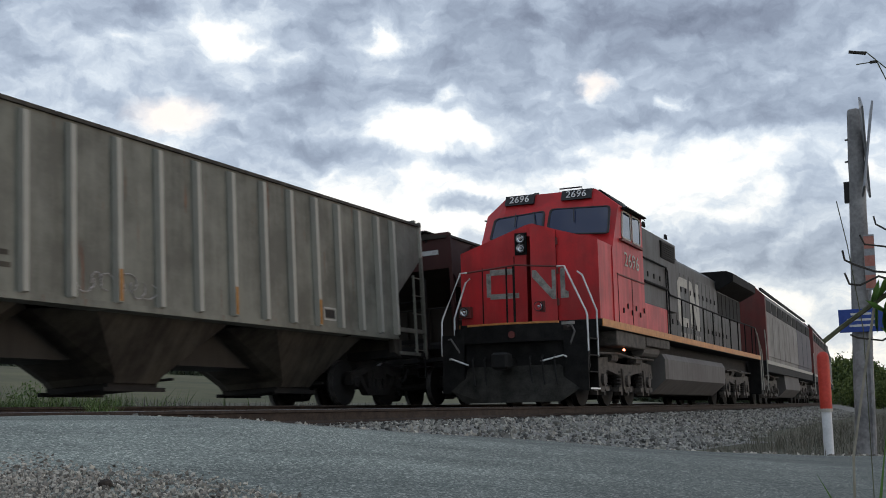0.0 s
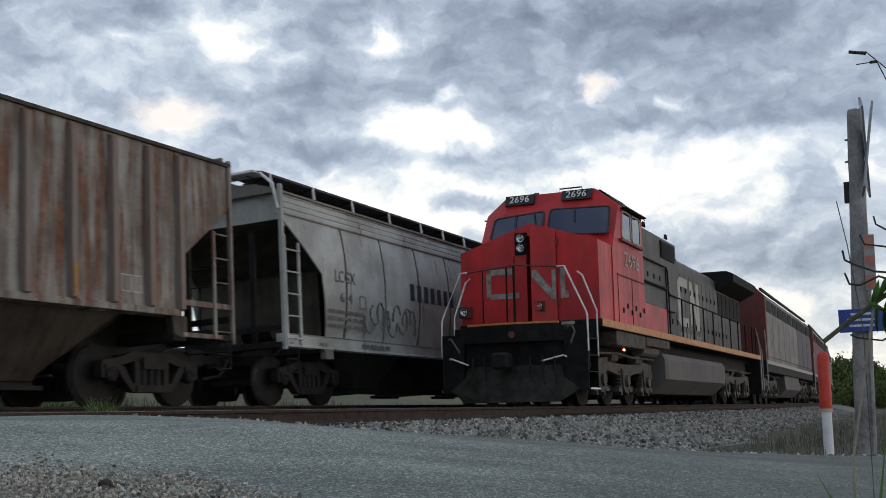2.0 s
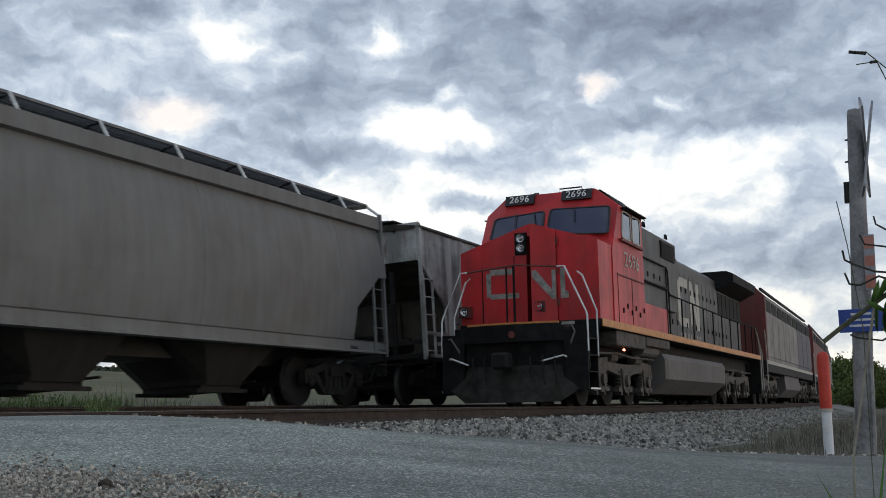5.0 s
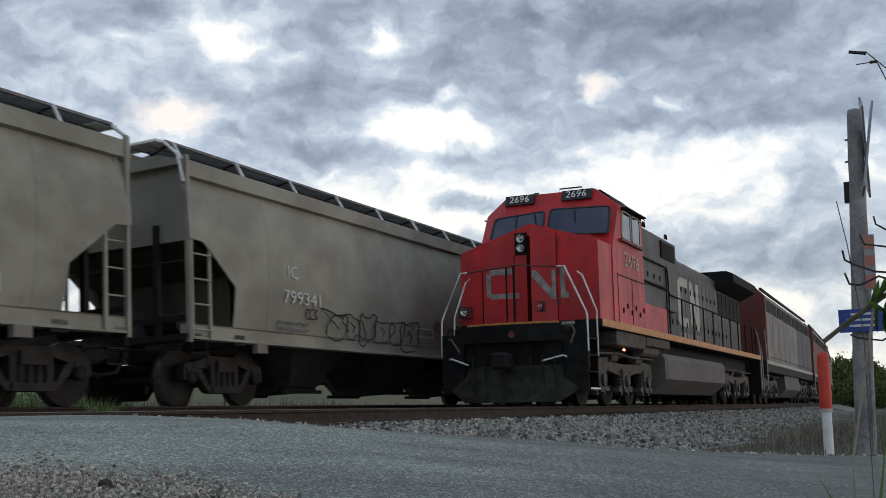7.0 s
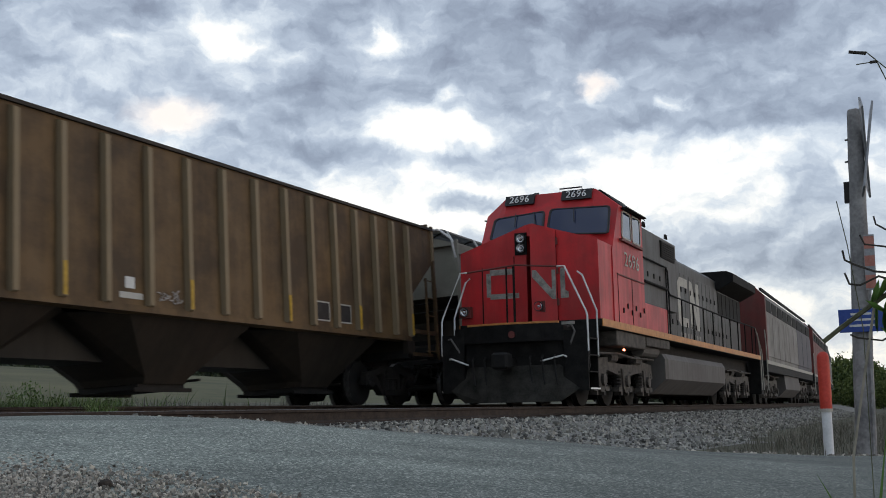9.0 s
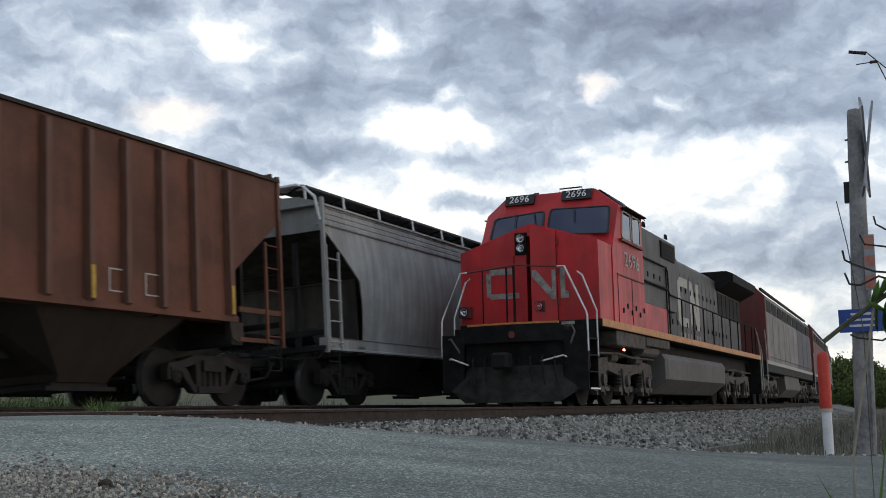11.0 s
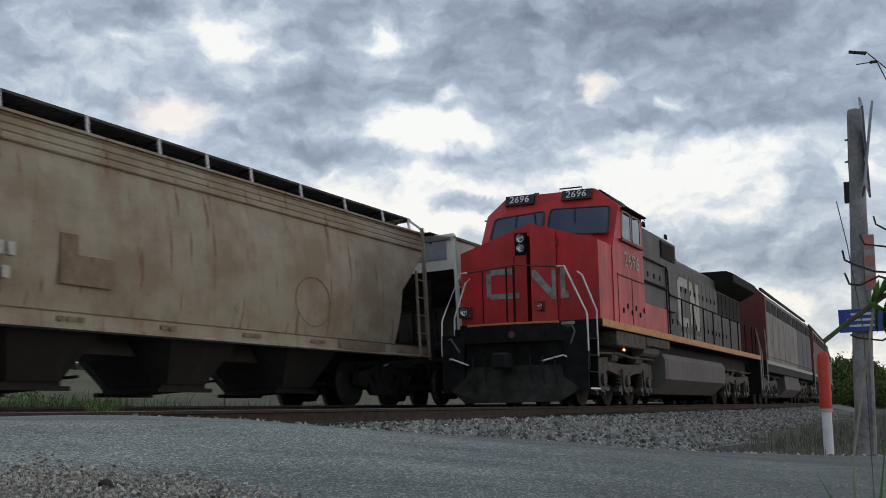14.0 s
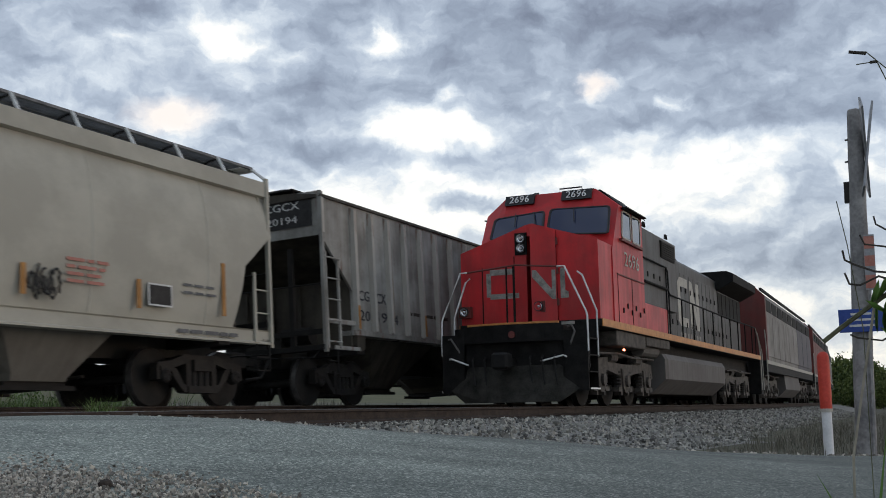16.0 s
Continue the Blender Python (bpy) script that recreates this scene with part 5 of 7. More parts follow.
    part("platform_stripe", Shape().loft([[(x, -0.985 - 0.16 * (1 - (x / 1.05) ** 2), z) for x in (-0.95, -0.5, 0, 0.5, 0.95)] + [(0.95, -0.93, z), (-0.95, -0.93, z)] for z in (1.604, 1.64)]), STRIPE, loco)
    part("pilot_sheet", Shape().chamfer(-1.52, 1.52, -0.92, -0.82, 0.72, 1.40, 0.02), LOCO_BLACK, loco)
    plow = []
    for z, y0, x in ((0.80, -0.95, 1.50), (0.62, -1.02, 1.46), (0.34, -1.16, 1.34), (0.09, -1.30, 0.98)):
        plow.append([(-x, y0 + 0.18, z), (-x * 0.5, y0 - 0.02, z), (0, y0 - 0.10, z), (x * 0.5, y0 - 0.02, z), (x, y0 + 0.18, z), (x, y0 + 0.24, z), (0, y0 + 0.0, z), (-x, y0 + 0.24, z)])
    part("snow_plow", Shape().loft(plow), PLOW, loco, "dark grey snow plow")
    c = part("coupler", COUPLER, None, loco)
    c.matrix_basis = pose(-0.05, -0.75, 0.02, 0, 0, 180)
    part("coupler", COUPLER, None, loco).location = (0, 20.5, 0.02)
    for x in (-0.85, -0.6, 0.35, 0.6, 0.85):
        part("air_hose", Shape().rod([(x, -0.95, 0.98), (x + 0.02, -1.06, 0.92), (x + 0.05, -1.08, 0.62), (x + 0.1, -1.14, 0.42)], 0.022, 6), STEEL_DARK, loco)
    part("uncoupling_lever", Shape().rod([(-1.35, -1.0, 0.97), (-1.3, -1.05, 0.98), (-0.92, -1.06, 0.84)], 0.018, 6), WHITE_PAINT, loco, "white uncoupling lever")
    part("uncoupling_lever", Shape().rod([(0.60, -1.06, 0.87), (1.05, -1.05, 0.97), (1.10, -1.0, 0.94)], 0.018, 6), WHITE_PAINT, loco, "white uncoupling lever")
    part("air_hose", Shape().rod([(1.13, -0.95, 1.52), (1.22, -1.0, 1.55), (1.28, -1.0, 1.42), (1.2, -1.0, 1.22), (1.18, -0.95, 1.12)], 0.022, 6), TANK_GREY, loco)
    part("air_hose", Shape().rod([(-1.42, -0.95, 1.36), (-1.32, -1.0, 1.38), (-1.2, -1.0, 1.2), (-1.12, -0.95, 1.06)], 0.02, 6), TANK_GREY, loco)
    part("class_plate", Shape().box(1.02, 1.28, -1.0, -0.985, 1.56, 1.62), BOOT_GREY, loco)
    part("marker_lens", Shape().rod([(0.05, -1.15, 1.40), (0.05, -1.18, 1.40)], 0.07, 12), RUST_RED, loco)
    for sg in (1, -1):
        front_steps(loco, sg)
        x = sg * 1.53
        # tall white rails of the corner steps: one at the front, one by the cab
        part("handrail", Shape().rod([(sg * 0.95, -0.96, 2.70), (sg * 1.10, -0.96, 2.70), (sg * 1.5, -0.96, 1.82), (x, -0.96, 1.72), (x, -0.96, 1.05), (sg * 1.45, -0.96, 1.0)], 0.02, 6), WHITE_PAINT, loco, "white handrail")
        part("handrail", Shape().rod([(sg * 1.16, -0.32, 2.66), (sg * 1.26, -0.32, 2.58), (x, -0.32, 1.86), (x, -0.32, 0.95)], 0.02, 6), WHITE_PAINT, loco, "white handrail")
    part("front_rail", Shape().rod([(-0.95, -0.96, 2.70), (-0.4, -0.98, 2.74), (0.1, -1.0, 2.78), (0.95, -0.96, 2.70)], 0.02, 6), RUST_RED, loco)
    for x in (-0.1, 0.05):
        part("stanchion", Shape().rod([(x, -0.98, 1.58), (x, -0.98, 2.76)], 0.02, 6), LOCO_BLACK, loco)
    loco.matrix_world = Matrix.Rotation(0.0126, 4, "Z") @ Matrix.Rotation(-NEAR_CANT, 4, "Y")
    return loco


PLOW = spotted("plow_grey", (0.014, 0.014, 0.012), (0.046, 0.043, 0.037), 4.0, 0.75, 0.0, 0.2, spec=0.12)


def trailing_unit(s, length, end_mat, side_mats, label, stripe=True):
    """A full-width diesel unit further back: end wall, side panels, vents, tank and trucks."""
    u = tagged(new("locomotive"), label, "locomotive", "standing locomotives")
    h = length - 1.3
    part("frame", Shape().box(-1.5, 1.5, 0.5, h, 1.2, 1.62), STEEL_DARK, u)
    sec = [(-1.5, 1.64), (-1.5, 4.1), (-1.1, 4.5), (1.1, 4.5), (1.5, 4.1), (1.5, 1.64)]
    part("end_wall", Shape().prism_y(sec, 0.7, 1.0), end_mat, u)
    inner = [(-1.46, 1.64), (-1.46, 4.08), (-1.08, 4.46), (1.08, 4.46), (1.46, 4.08), (1.46, 1.64)]
    y = 1.0
    for frac, mat in side_mats:
        y1 = y + frac * (h - 1.0)
        part("body_section", Shape().prism_y(inner, y, y1 - 0.03), mat, u)
        n = max(1, round((y1 - y) / 2.2))
        for k in range(n):
            a = y + (y1 - y) * k / n
            for sg in (1, -1):
                part("side_panel", Shape().chamfer(min(sg * 1.46, sg * 1.49), max(sg * 1.46, sg * 1.49), a + 0.05, a + (y1 - y) / n - 0.05, 1.8, 3.4, 0.008), mat, u)
                part("vent", Shape().box(min(sg * 1.46, sg * 1.48), max(sg * 1.46, sg * 1.48), a + 0.15, a + (y1 - y) / n - 0.2, 3.55, 4.0), LOCO_BLACK, u)
        y = y1
    if stripe:
        for sg in (1, -1):
            part("sill_stripe", Shape().box(min(sg * 1.5, sg * 1.515), max(sg * 1.5, sg * 1.515), 0.5, h, 1.5, 1.63), AMBER, u, "pale sill stripe")
    part("fuel_tank", Shape().prism_y([(-1.4, 1.2), (-1.45, 0.6), (-1.1, 0.27), (1.1, 0.27), (1.45, 0.6), (1.4, 1.2)], 7.0, 13.5), TANK_GREY, u)
    for x in (1.5, -1.5):
        part("handrail", Shape().rod([(x, 0.1, 2.75), (x, 0.3, 2.2), (x, 0.35, 0.5)], 0.022, 6), AMBER, u)
        part("roof_rail", Shape().box(x * 0.86 - 0.04, x * 0.86 + 0.04, 1.2, h - 0.5, 4.36, 4.46), LOCO_BLACK, u)
    part("roof_fan", Shape().chamfer(-0.7, 0.7, h - 5, h - 3.2, 4.44, 4.62, 0.05), LOCO_BLACK, u)
    part("roof_fan", Shape().chamfer(-0.7, 0.7, h - 8, h - 6.2, 4.44, 4.62, 0.05), LOCO_BLACK, u)
    part("coupler", COUPLER, None, u).location = (0, h, 0.02)
    part("coupler", COUPLER, None, u).matrix_basis = pose(0, 0.5, 0.02, 0, 0, 180)
    for yy in (3.4, h - 3.0):
        tri_truck(u, yy)
    mid = s + length / 2
    a = CURVE * mid
    u.matrix_world = Matrix.Translation((-CURVE * mid * mid / 2 + math.sin(a) * length / 2, s, 0)) @ Matrix.Rotation(a, 4, "Z") @ Matrix.Rotation(-NEAR_CANT, 4, "Y")
    return u


red_locomotive()
NAVY = loco_paint("dark_violet_blue", (0.035, 0.03, 0.055), 0.5, 0.4)
trailing_unit(21.4, 22.0, RUST_RED, [(0.62, TAN_GREY), (0.38, NAVY)], "grey and dark blue diesel unit with a red end, coupled behind")
trailing_unit(43.6, 20.0, RUST_RED, [(0.85, RUST_RED), (0.15, LOCO_BLACK)], "dull red diesel unit further back")
trailing_unit(64.0, 22.0, TAN_GREY, [(1.0, TAN_GREY)], "grey diesel unit at the tail, on the curve")

# ---------------------------------------------------------------- paint marks and lettering on the grain cars
def mark(car, name, x, y0, y1, z0, z1, mat, label="", deep=0.005):
    return part(name, Shape().box(x, x + deep, y0, y1, z0, z1), mat, car, label)


def outline_box(car, x, y0, y1, z0, z1, mat, w=0.03):
    s = Shape().box(x, x + 0.005, y0, y1, z0, z0 + w).box(x, x + 0.005, y0, y1, z1 - w, z1)
    s.box(x, x + 0.005, y0, y0 + w, z0 + w, z1 - w).box(x, x + 0.005, y1 - w, y1, z0 + w, z1 - w)
    part("stencil_frame", s, mat, car, "stencilled data frame")


def scrawl(car, x, y0, z0, w, h, mat, seed, loops=6, r=0.016):
    """A loose looping scrawl of spray paint, no letters."""
    rng = random.Random(seed)
    loops = loops * 3 // 2
    for k in range(loops):
        cy, cz = y0 + w * (k + 0.5) / loops, z0 + h * rng.uniform(0.38, 0.6)
        ry, rz, ph, turn = w / loops * rng.uniform(0.5, 1.0), h * rng.uniform(0.3, 0.5), rng.uniform(0, 6), rng.uniform(2.4, 5.0)
        pts = [(x, cy + ry * math.cos(ph + turn * i / 14) + 0.02 * rng.uniform(-1, 1), cz + rz * math.sin(ph + turn * i / 14) * (1 - 0.02 * i)) for i in range(15)]
        part("graffiti", Shape().rod(pts, r, 4), mat, car, "looping sprayed scrawl")


def bubbles(car, x, y0, z0, w, h, mat, seed, n=6, tails=True, r=0.014):
    """Sprayed outlines of fat rounded blocks that lean on one another, with swept tails; no letters."""
    rng = random.Random(seed)
    for k in range(n):
        cy, cz = y0 + w * (k + 0.5) / n, z0 + h * rng.uniform(0.44, 0.56)
        a, b, lean = w / n * rng.uniform(0.52, 0.78), h * rng.uniform(0.34, 0.52), rng.uniform(-0.5, 0.6)
        knob = [rng.uniform(0.66, 1.2) for _ in range(8)]
        pts = []
        for i in range(25):
            u = 6.2832 * i / 24
            m = knob[int(i / 3) % 8] * (abs(math.cos(u)) ** 6 + abs(math.sin(u)) ** 6) ** (-1 / 9)
            dz = b * m * math.sin(u)
            pts.append((x, cy + a * m * math.cos(u) + lean * dz, cz + dz))
        part("graffiti", Shape().rod(pts, r, 4), mat, car, "sprayed block outline")
        if k % 2:
            part("graffiti", Shape().rod([(x, cy - a * 0.3, cz + b * 0.35), (x, cy + a * 0.1, cz), (x, cy - a * 0.1, cz - b * 0.4)], r, 4), mat, car)
    if tails:
        for e, at in ((-1, y0 + 0.35), (1, y0 + w - 0.5)):
            pts = [(x, at, z0 + h * 0.45), (x, at + e * 0.3, z0 + h * 0.72), (x, at + e * 0.62, z0 + h * 0.98), (x, at + e * 0.34, z0 + h * 0.94), (x, at - e * 0.1, z0 + h * 0.78)]
            part("graffiti", Shape().rod(pts, r, 4), mat, car, "swept tail of sprayed paint")


def rows_of_bars(car, x, y0, y1, z, lines, mat, seed, h=0.05, gap=0.10):
    rng = random.Random(seed)
    for k in range(lines):
        y = y0
        while y < y1 - 0.1:
            w = min(rng.uniform(0.12, 0.34), y1 - y)
            mark(car, "lettering_bar", x, y, y + w, z - k * gap - h, z - k * gap, mat)
            y += w + 0.06


SCRAWL_BLACK = spotted("black_spray", (0.012, 0.012, 0.012), (0.03, 0.03, 0.03), 9.0, 0.6, 0.0, 0.0)
SCRAWL_GREY = spotted("grey_spray", (0.10, 0.10, 0.095), (0.17, 0.17, 0.165), 9.0, 0.6, 0.0, 0.0)
SCRAWL_WHITE = spotted("white_spray", (0.35, 0.32, 0.30), (0.5, 0.47, 0.45), 9.0, 0.6, 0.0, 0.0)
BLUE_BLACK = spotted("blue_black_letters", (0.012, 0.017, 0.035), (0.03, 0.038, 0.06), 9.0, 0.55, 0.0, 0.0)
FADED_RED = spotted("faded_red_letters", (0.35, 0.13, 0.10), (0.48, 0.22, 0.17), 9.0, 0.6, 0.0, 0.0)
PATCH_PALE = spotted("pale_patch_paint", (0.36, 0.355, 0.32), (0.50, 0.49, 0.45), 3.0, 0.6, 0.0, 0.05)
PATCH_GREY = spotted("grey_patch_paint", (0.20, 0.21, 0.22), (0.29, 0.30, 0.31), 3.0, 0.6, 0.0, 0.05)
PATCH_BROWN = car_paint("brown_primer", (0.070, 0.036, 0.028), stain=(0.15, 0.11, 0.09), amount=0.4, dust=0.1)
PATCH_TAN = spotted("brown_overpaint", (0.15, 0.105, 0.065), (0.25, 0.19, 0.13), 5.0, 0.7, 0.0, 0.03)
PATCH_WHITE = spotted("white_patch_paint", (0.55, 0.55, 0.53), (0.72, 0.72, 0.70), 4.0, 0.6, 0.0, 0.03)
DATA_BLACK = spotted("black_data_panel", (0.012, 0.012, 0.012), (0.035, 0.034, 0.033), 8.0, 0.6, 0.0, 0.0)
RX, SX = 1.533, 1.552


def dress_cars():
    c = cars["cc"][0]
    letters(c, "CC", 0.30, (RX + 0.004, -6.45, 2.0), LETTER_GREY, SIDE, 0.5)
    letters(c, "BT", 0.30, (RX + 0.004, -5.95, 1.70), LETTER_GREY, SIDE, 0.34)
    rows_of_bars(c, RX, -5.4, -3.2, 1.95, 2, UNDER_GREY, 4, 0.07, 0.16)
    outline_box(c, RX, 4.25, 4.68, 1.55, 1.80, PATCH_PALE)
    mark(c, "data_panel", RX, 4.3, 4.63, 1.6, 1.75, DATA_BLACK)
    scrawl(c, RX + 0.01, -2.1, 1.5, 1.5, 0.42, SCRAWL_WHITE, 11, 5, 0.010)
    c = cars["lead"][0]
    h = cars["lead"][1]
    part("lettering_bar", Shape().box(0.2, 1.2, -h + 0.098, -h + 0.104, 3.55, 3.66), LETTER_WHITE, c, "white end lettering")
    # pale grey car with a long name in dark blue: one plain bar for each letter
    c, h = cars["grain"][0], cars["grain"][1]
    for k in (0, 1, 2, 3, 4, 5, 6, 8, 9, 10, 11, 12, 14, 15, 16):
        y = -2.70 + k * 0.345
        mark(c, "lettering_bar", SX, y, y + 0.2, 2.22, 2.58, BLUE_BLACK, "dark blue letter-sized bar")
    letters(c, "LCGX", 0.34, (SX + 0.002, -5.55, 2.42), LETTER_GREY, SIDE, 0.78)
    letters(c, "614", 0.28, (SX + 0.0, -5.52, 2.02), LETTER_GREY, SIDE, 0.46)
    outline_box(c, SX, -5.0, -4.75, 1.86, 2.12, LETTER_GREY, 0.02)
    rows_of_bars(c, 1.535, -6.2, -4.8, 1.78, 3, SCRAWL_GREY, 5, 0.06, 0.14)
    scrawl(c, 1.555, -4.75, 1.35, 2.2, 0.72, SCRAWL_GREY, 21, 6, 0.02)
    scrawl(c, 1.545, 3.0, 1.4, 0.5, 0.7, SCRAWL_BLACK, 23, 3, 0.025)
    rows_of_bars(c, 1.502, -4.9, -3.7, 1.16, 1, LETTER_GREY, 6, 0.08)
    for y0, y1 in ((4.62, 5.10), (5.16, 5.66)):
        mark(c, "data_panel", 1.515, y0, y1, 1.46, 1.76, DATA_BLACK)
        outline_box(c, 1.518, y0, y1, 1.46, 1.76, PATCH_PALE, 0.03)
    for y in (-6.2, 6.4):
        part("jacking_pad", Shape().box(1.40, 1.52, y - 0.14, y + 0.14, 0.82, 1.0), UNDER_PALE, c)
    # rusted car: pale patches with stencilled marks
    c = cars["rust"][0]
    for (y0, y1, z0, z1) in ((-6.84, -6.33, 1.98, 2.62), (-6.10, -5.56, 1.96, 2.58), (-5.28, -4.72, 1.94, 2.54), (-1.16, -0.50, 2.14, 3.66), (-0.33, 0.33, 2.10, 3.68), (0.50, 1.16, 2.11, 3.68), (-0.28, 0.28, 1.46, 1.78)):
        mark(c, "paint_patch", RX, y0, y1, z0, z1, PATCH_PALE, "pale painted-over patch", 0.003)
    letters(c, "AEX", 0.27, (RX + 0.008, -6.585, 2.44), LETTER_BLACK, SIDE, 0.44)
    for t, y in (("13", -6.585), ("33", -5.83), ("3", -5.0)):
        letters(c, t, 0.30, (RX + 0.008, y, 2.10), LETTER_BLACK, SIDE, 0.36 if len(t) > 1 else 0.17)
    mark(c, "paint_patch", RX, -4.5, -3.5, 2.1, 2.32, DATA_BLACK)
    scrawl(c, RX + 0.03, -5.2, 1.48, 2.6, 0.42, SCRAWL_BLACK, 31, 8, 0.016)
    outline_box(c, RX, 5.84, 6.05, 1.6, 1.86, PATCH_PALE, 0.02), outline_box(c, RX, 6.07, 6.28, 1.6, 1.86, PATCH_PALE, 0.02)
    h = cars["rust"][1]
    part("end_panel", Shape().box(-1.45, 1.45, -h + 0.096, -h + 0.104, 3.24, 3.92), PATCH_PALE, c, "pale painted end panel")
    letters(c, "AEX", 0.17, (0.78, -h + 0.09, 3.72), LETTER_BLACK, FRONT, 0.34)
    letters(c, "13333", 0.17, (0.80, -h + 0.09, 3.50), LETTER_BLACK, FRONT, 0.72)
    # dirty white car with brown panels
    c = cars["white"][0]
    for y0, y1 in ((1.60, 2.36), (2.475, 3.23), (-5.37, -4.61), (-4.505, -3.74)):
        mark(c, "primer_panel", RX - 0.002, y0, y1, 1.44, 3.84, PATCH_BROWN, "brown primer panel", 0.004)
    for y in (2.417, -4.556):
        part("primer_panel", Shape().box(1.54, 1.642, y - 0.054, y + 0.054, 1.44, 3.83), PATCH_BROWN, c, "brown primer over a side post")
    for y0, y1 in ((4.22, 4.66), (5.09, 5.53)):
        mark(c, "data_panel", RX, y0, y1, 1.58, 1.86, DATA_BLACK)
    letters(c, "CX", 0.28, (RX + 0.008, -5.78, 2.18), LETTER_GREY, SIDE, 0.36)
    for k, y in enumerate((-6.6, -5.80)):
        outline_box(c, RX, y - 0.2, y + 0.2, 1.6, 1.85, LETTER_GREY, 0.03)
    # two warm grey cars
    for key, number in (("ic_first", "799341"), ("ic_second", "799262")):
        c = cars[key][0]
        letters(c, "IC", 0.34, (SX + 0.004, -5.40, 2.32), LETTER_WHITE, SIDE, 0.34)
        letters(c, number, 0.34, (SX, -5.06, 1.87), LETTER_WHITE, SIDE, 1.25)
        rows_of_bars(c, 1.505, -5.85, -4.85, 1.45, 2, LETTER_GREY, 8, 0.045, 0.12)
        for i in range(11):
            q = (i - 5) / 5.4
            w = 0.30 * math.sqrt(1 - q * q)
            part("emblem_bar", Shape().box(1.518 - 0.02 * max(0.0, q), 1.548, 3.43 - w, 3.43 + w, 3.09 + 0.31 * q - 0.017, 3.09 + 0.31 * q + 0.017), LETTER_WHITE, c, "white stripe of a round emblem")
        part("emblem_bar", Shape().box(1.515, 1.546, 3.36, 3.50, 2.84, 3.34), LETTER_WHITE, c, "white stripe of a round emblem")
        for z, ya, yb in ((2.58, 3.14, 3.70), (2.42, 3.10, 3.76)):
            mark(c, "lettering_bar", SX, ya, yb, z - 0.06, z + 0.06, LETTER_WHITE)
        mark(c, "data_panel", 1.508, 5.55, 6.0, 1.42, 1.62, DATA_BLACK)
        outline_box(c, 1.512, 5.52, 6.03, 1.40, 1.64, LETTER_WHITE, 0.03)
        outline_box(c, 1.51, -0.45, 0.42, 1.44, 1.64, LETTER_WHITE, 0.02)
        rows_of_bars(c, 1.512, -0.36, 0.34, 1.59, 2, LETTER_GREY, 18, 0.03, 0.06)
        for y in (-6.4, 6.4):
            part("jacking_pad", Shape().box(1.42, 1.53, y - 0.15, y + 0.15, 0.84, 1.0), UNDER_PALE, c)
    c = cars["ic_first"][0]
    bubbles(c, 1.535, -4.17, 1.12, 3.74, 0.66, SCRAWL_BLACK, 41, 6)
    scrawl(c, 1.52, -4.95, 1.45, 0.5, 0.3, SCRAWL_BLACK, 42, 2, 0.012)
    scrawl(c, 1.53, 0.55, 1.55, 0.4, 0.3, SCRAWL_BLACK, 44, 2, 0.012)
    bubbles(c, 1.535, 1.25, 1.06, 3.5, 0.86, SCRAWL_BLACK, 43, 6, False)
    # ochre car
    c = cars["ochre"][0]
    mark(c, "paint_patch", RX, -1.86, -1.66, 1.66, 1.83, PATCH_WHITE), mark(c, "paint_patch", RX, -1.98, -1.48, 1.51, 1.60, PATCH_PALE)
    for y0, y1 in ((3.27, 3.79), (4.05, 4.59)):
        mark(c, "data_panel", RX, y0, y1, 1.53, 1.90, DATA_BLACK, deep=0.003)
        outline_box(c, RX + 0.002, y0, y1, 1.53, 1.90, PATCH_PALE, 0.025)
    mark(c, "paint_patch", RX, -6.86, -6.42, 2.18, 2.32, PATCH_PALE), mark(c, "paint_patch", RX, -6.16, -5.58, 2.2, 2.36, PATCH_PALE)
    scrawl(c, RX + 0.01, -1.2, 1.5, 0.6, 0.22, SCRAWL_WHITE, 51, 4, 0.009)
    # oxide-red car
    c, h = cars["oxide"][0], cars["oxide"][1]
    for k, (top, low) in enumerate((("I", "76"), ("C", "70"), ("G", "24"))):
        y = -5.888 + 0.785 * k
        mark(c, "letter_block", RX, y - 0.15, y + 0.16, 2.38, 2.64, PATCH_WHITE, "white letter block", 0.004)
        mark(c, "letter_block", RX, y - 0.29, y + 0.31, 2.06, 2.38, PATCH_WHITE, "white letter block", 0.004)
        letters(c, top, 0.27, (RX + 0.009, y, 2.50), LETTER_BLACK, SIDE, 0.07 if top == "I" else 0.17)
        letters(c, low, 0.32, (RX + 0.009, y, 2.22), LETTER_BLACK, SIDE, 0.42)
    scrawl(c, RX + 0.02, -0.45, 1.45, 1.5, 0.5, SCRAWL_WHITE, 61, 5, 0.012)
    outline_box(c, RX, 4.14, 4.54, 1.58, 1.92, PATCH_PALE, 0.02), outline_box(c, RX, 4.90, 5.36, 1.58, 1.92, PATCH_PALE, 0.02)
    part("diamond_plate", Shape().prism_x([(-2.3, 1.69), (-2.11, 1.49), (-1.92, 1.69), (-2.11, 1.89)], RX, RX + 0.012), UNDER_BROWN, c)
    part("end_panel", Shape().box(-0.05, 1.25, -h + 0.094, -h + 0.104, 3.62, 3.84), PATCH_WHITE, c, "white end number panel")
    l = letters(c, "ICG 767024", 0.2, (0.6, -h + 0.09, 3.73), LETTER_BLACK, FRONT, 1.15)
    # chalky white car
    c, h = cars["cream"][0], cars["cream"][1]
    for y0, y1 in ((-6.80, -6.34), (-6.20, -5.63), (-5.50, -4.83), (-4.69, -3.98)):
        mark(c, "paint_patch", RX, y0, y1, 1.93, 2.72, PATCH_GREY, "grey painted patch", 0.003)
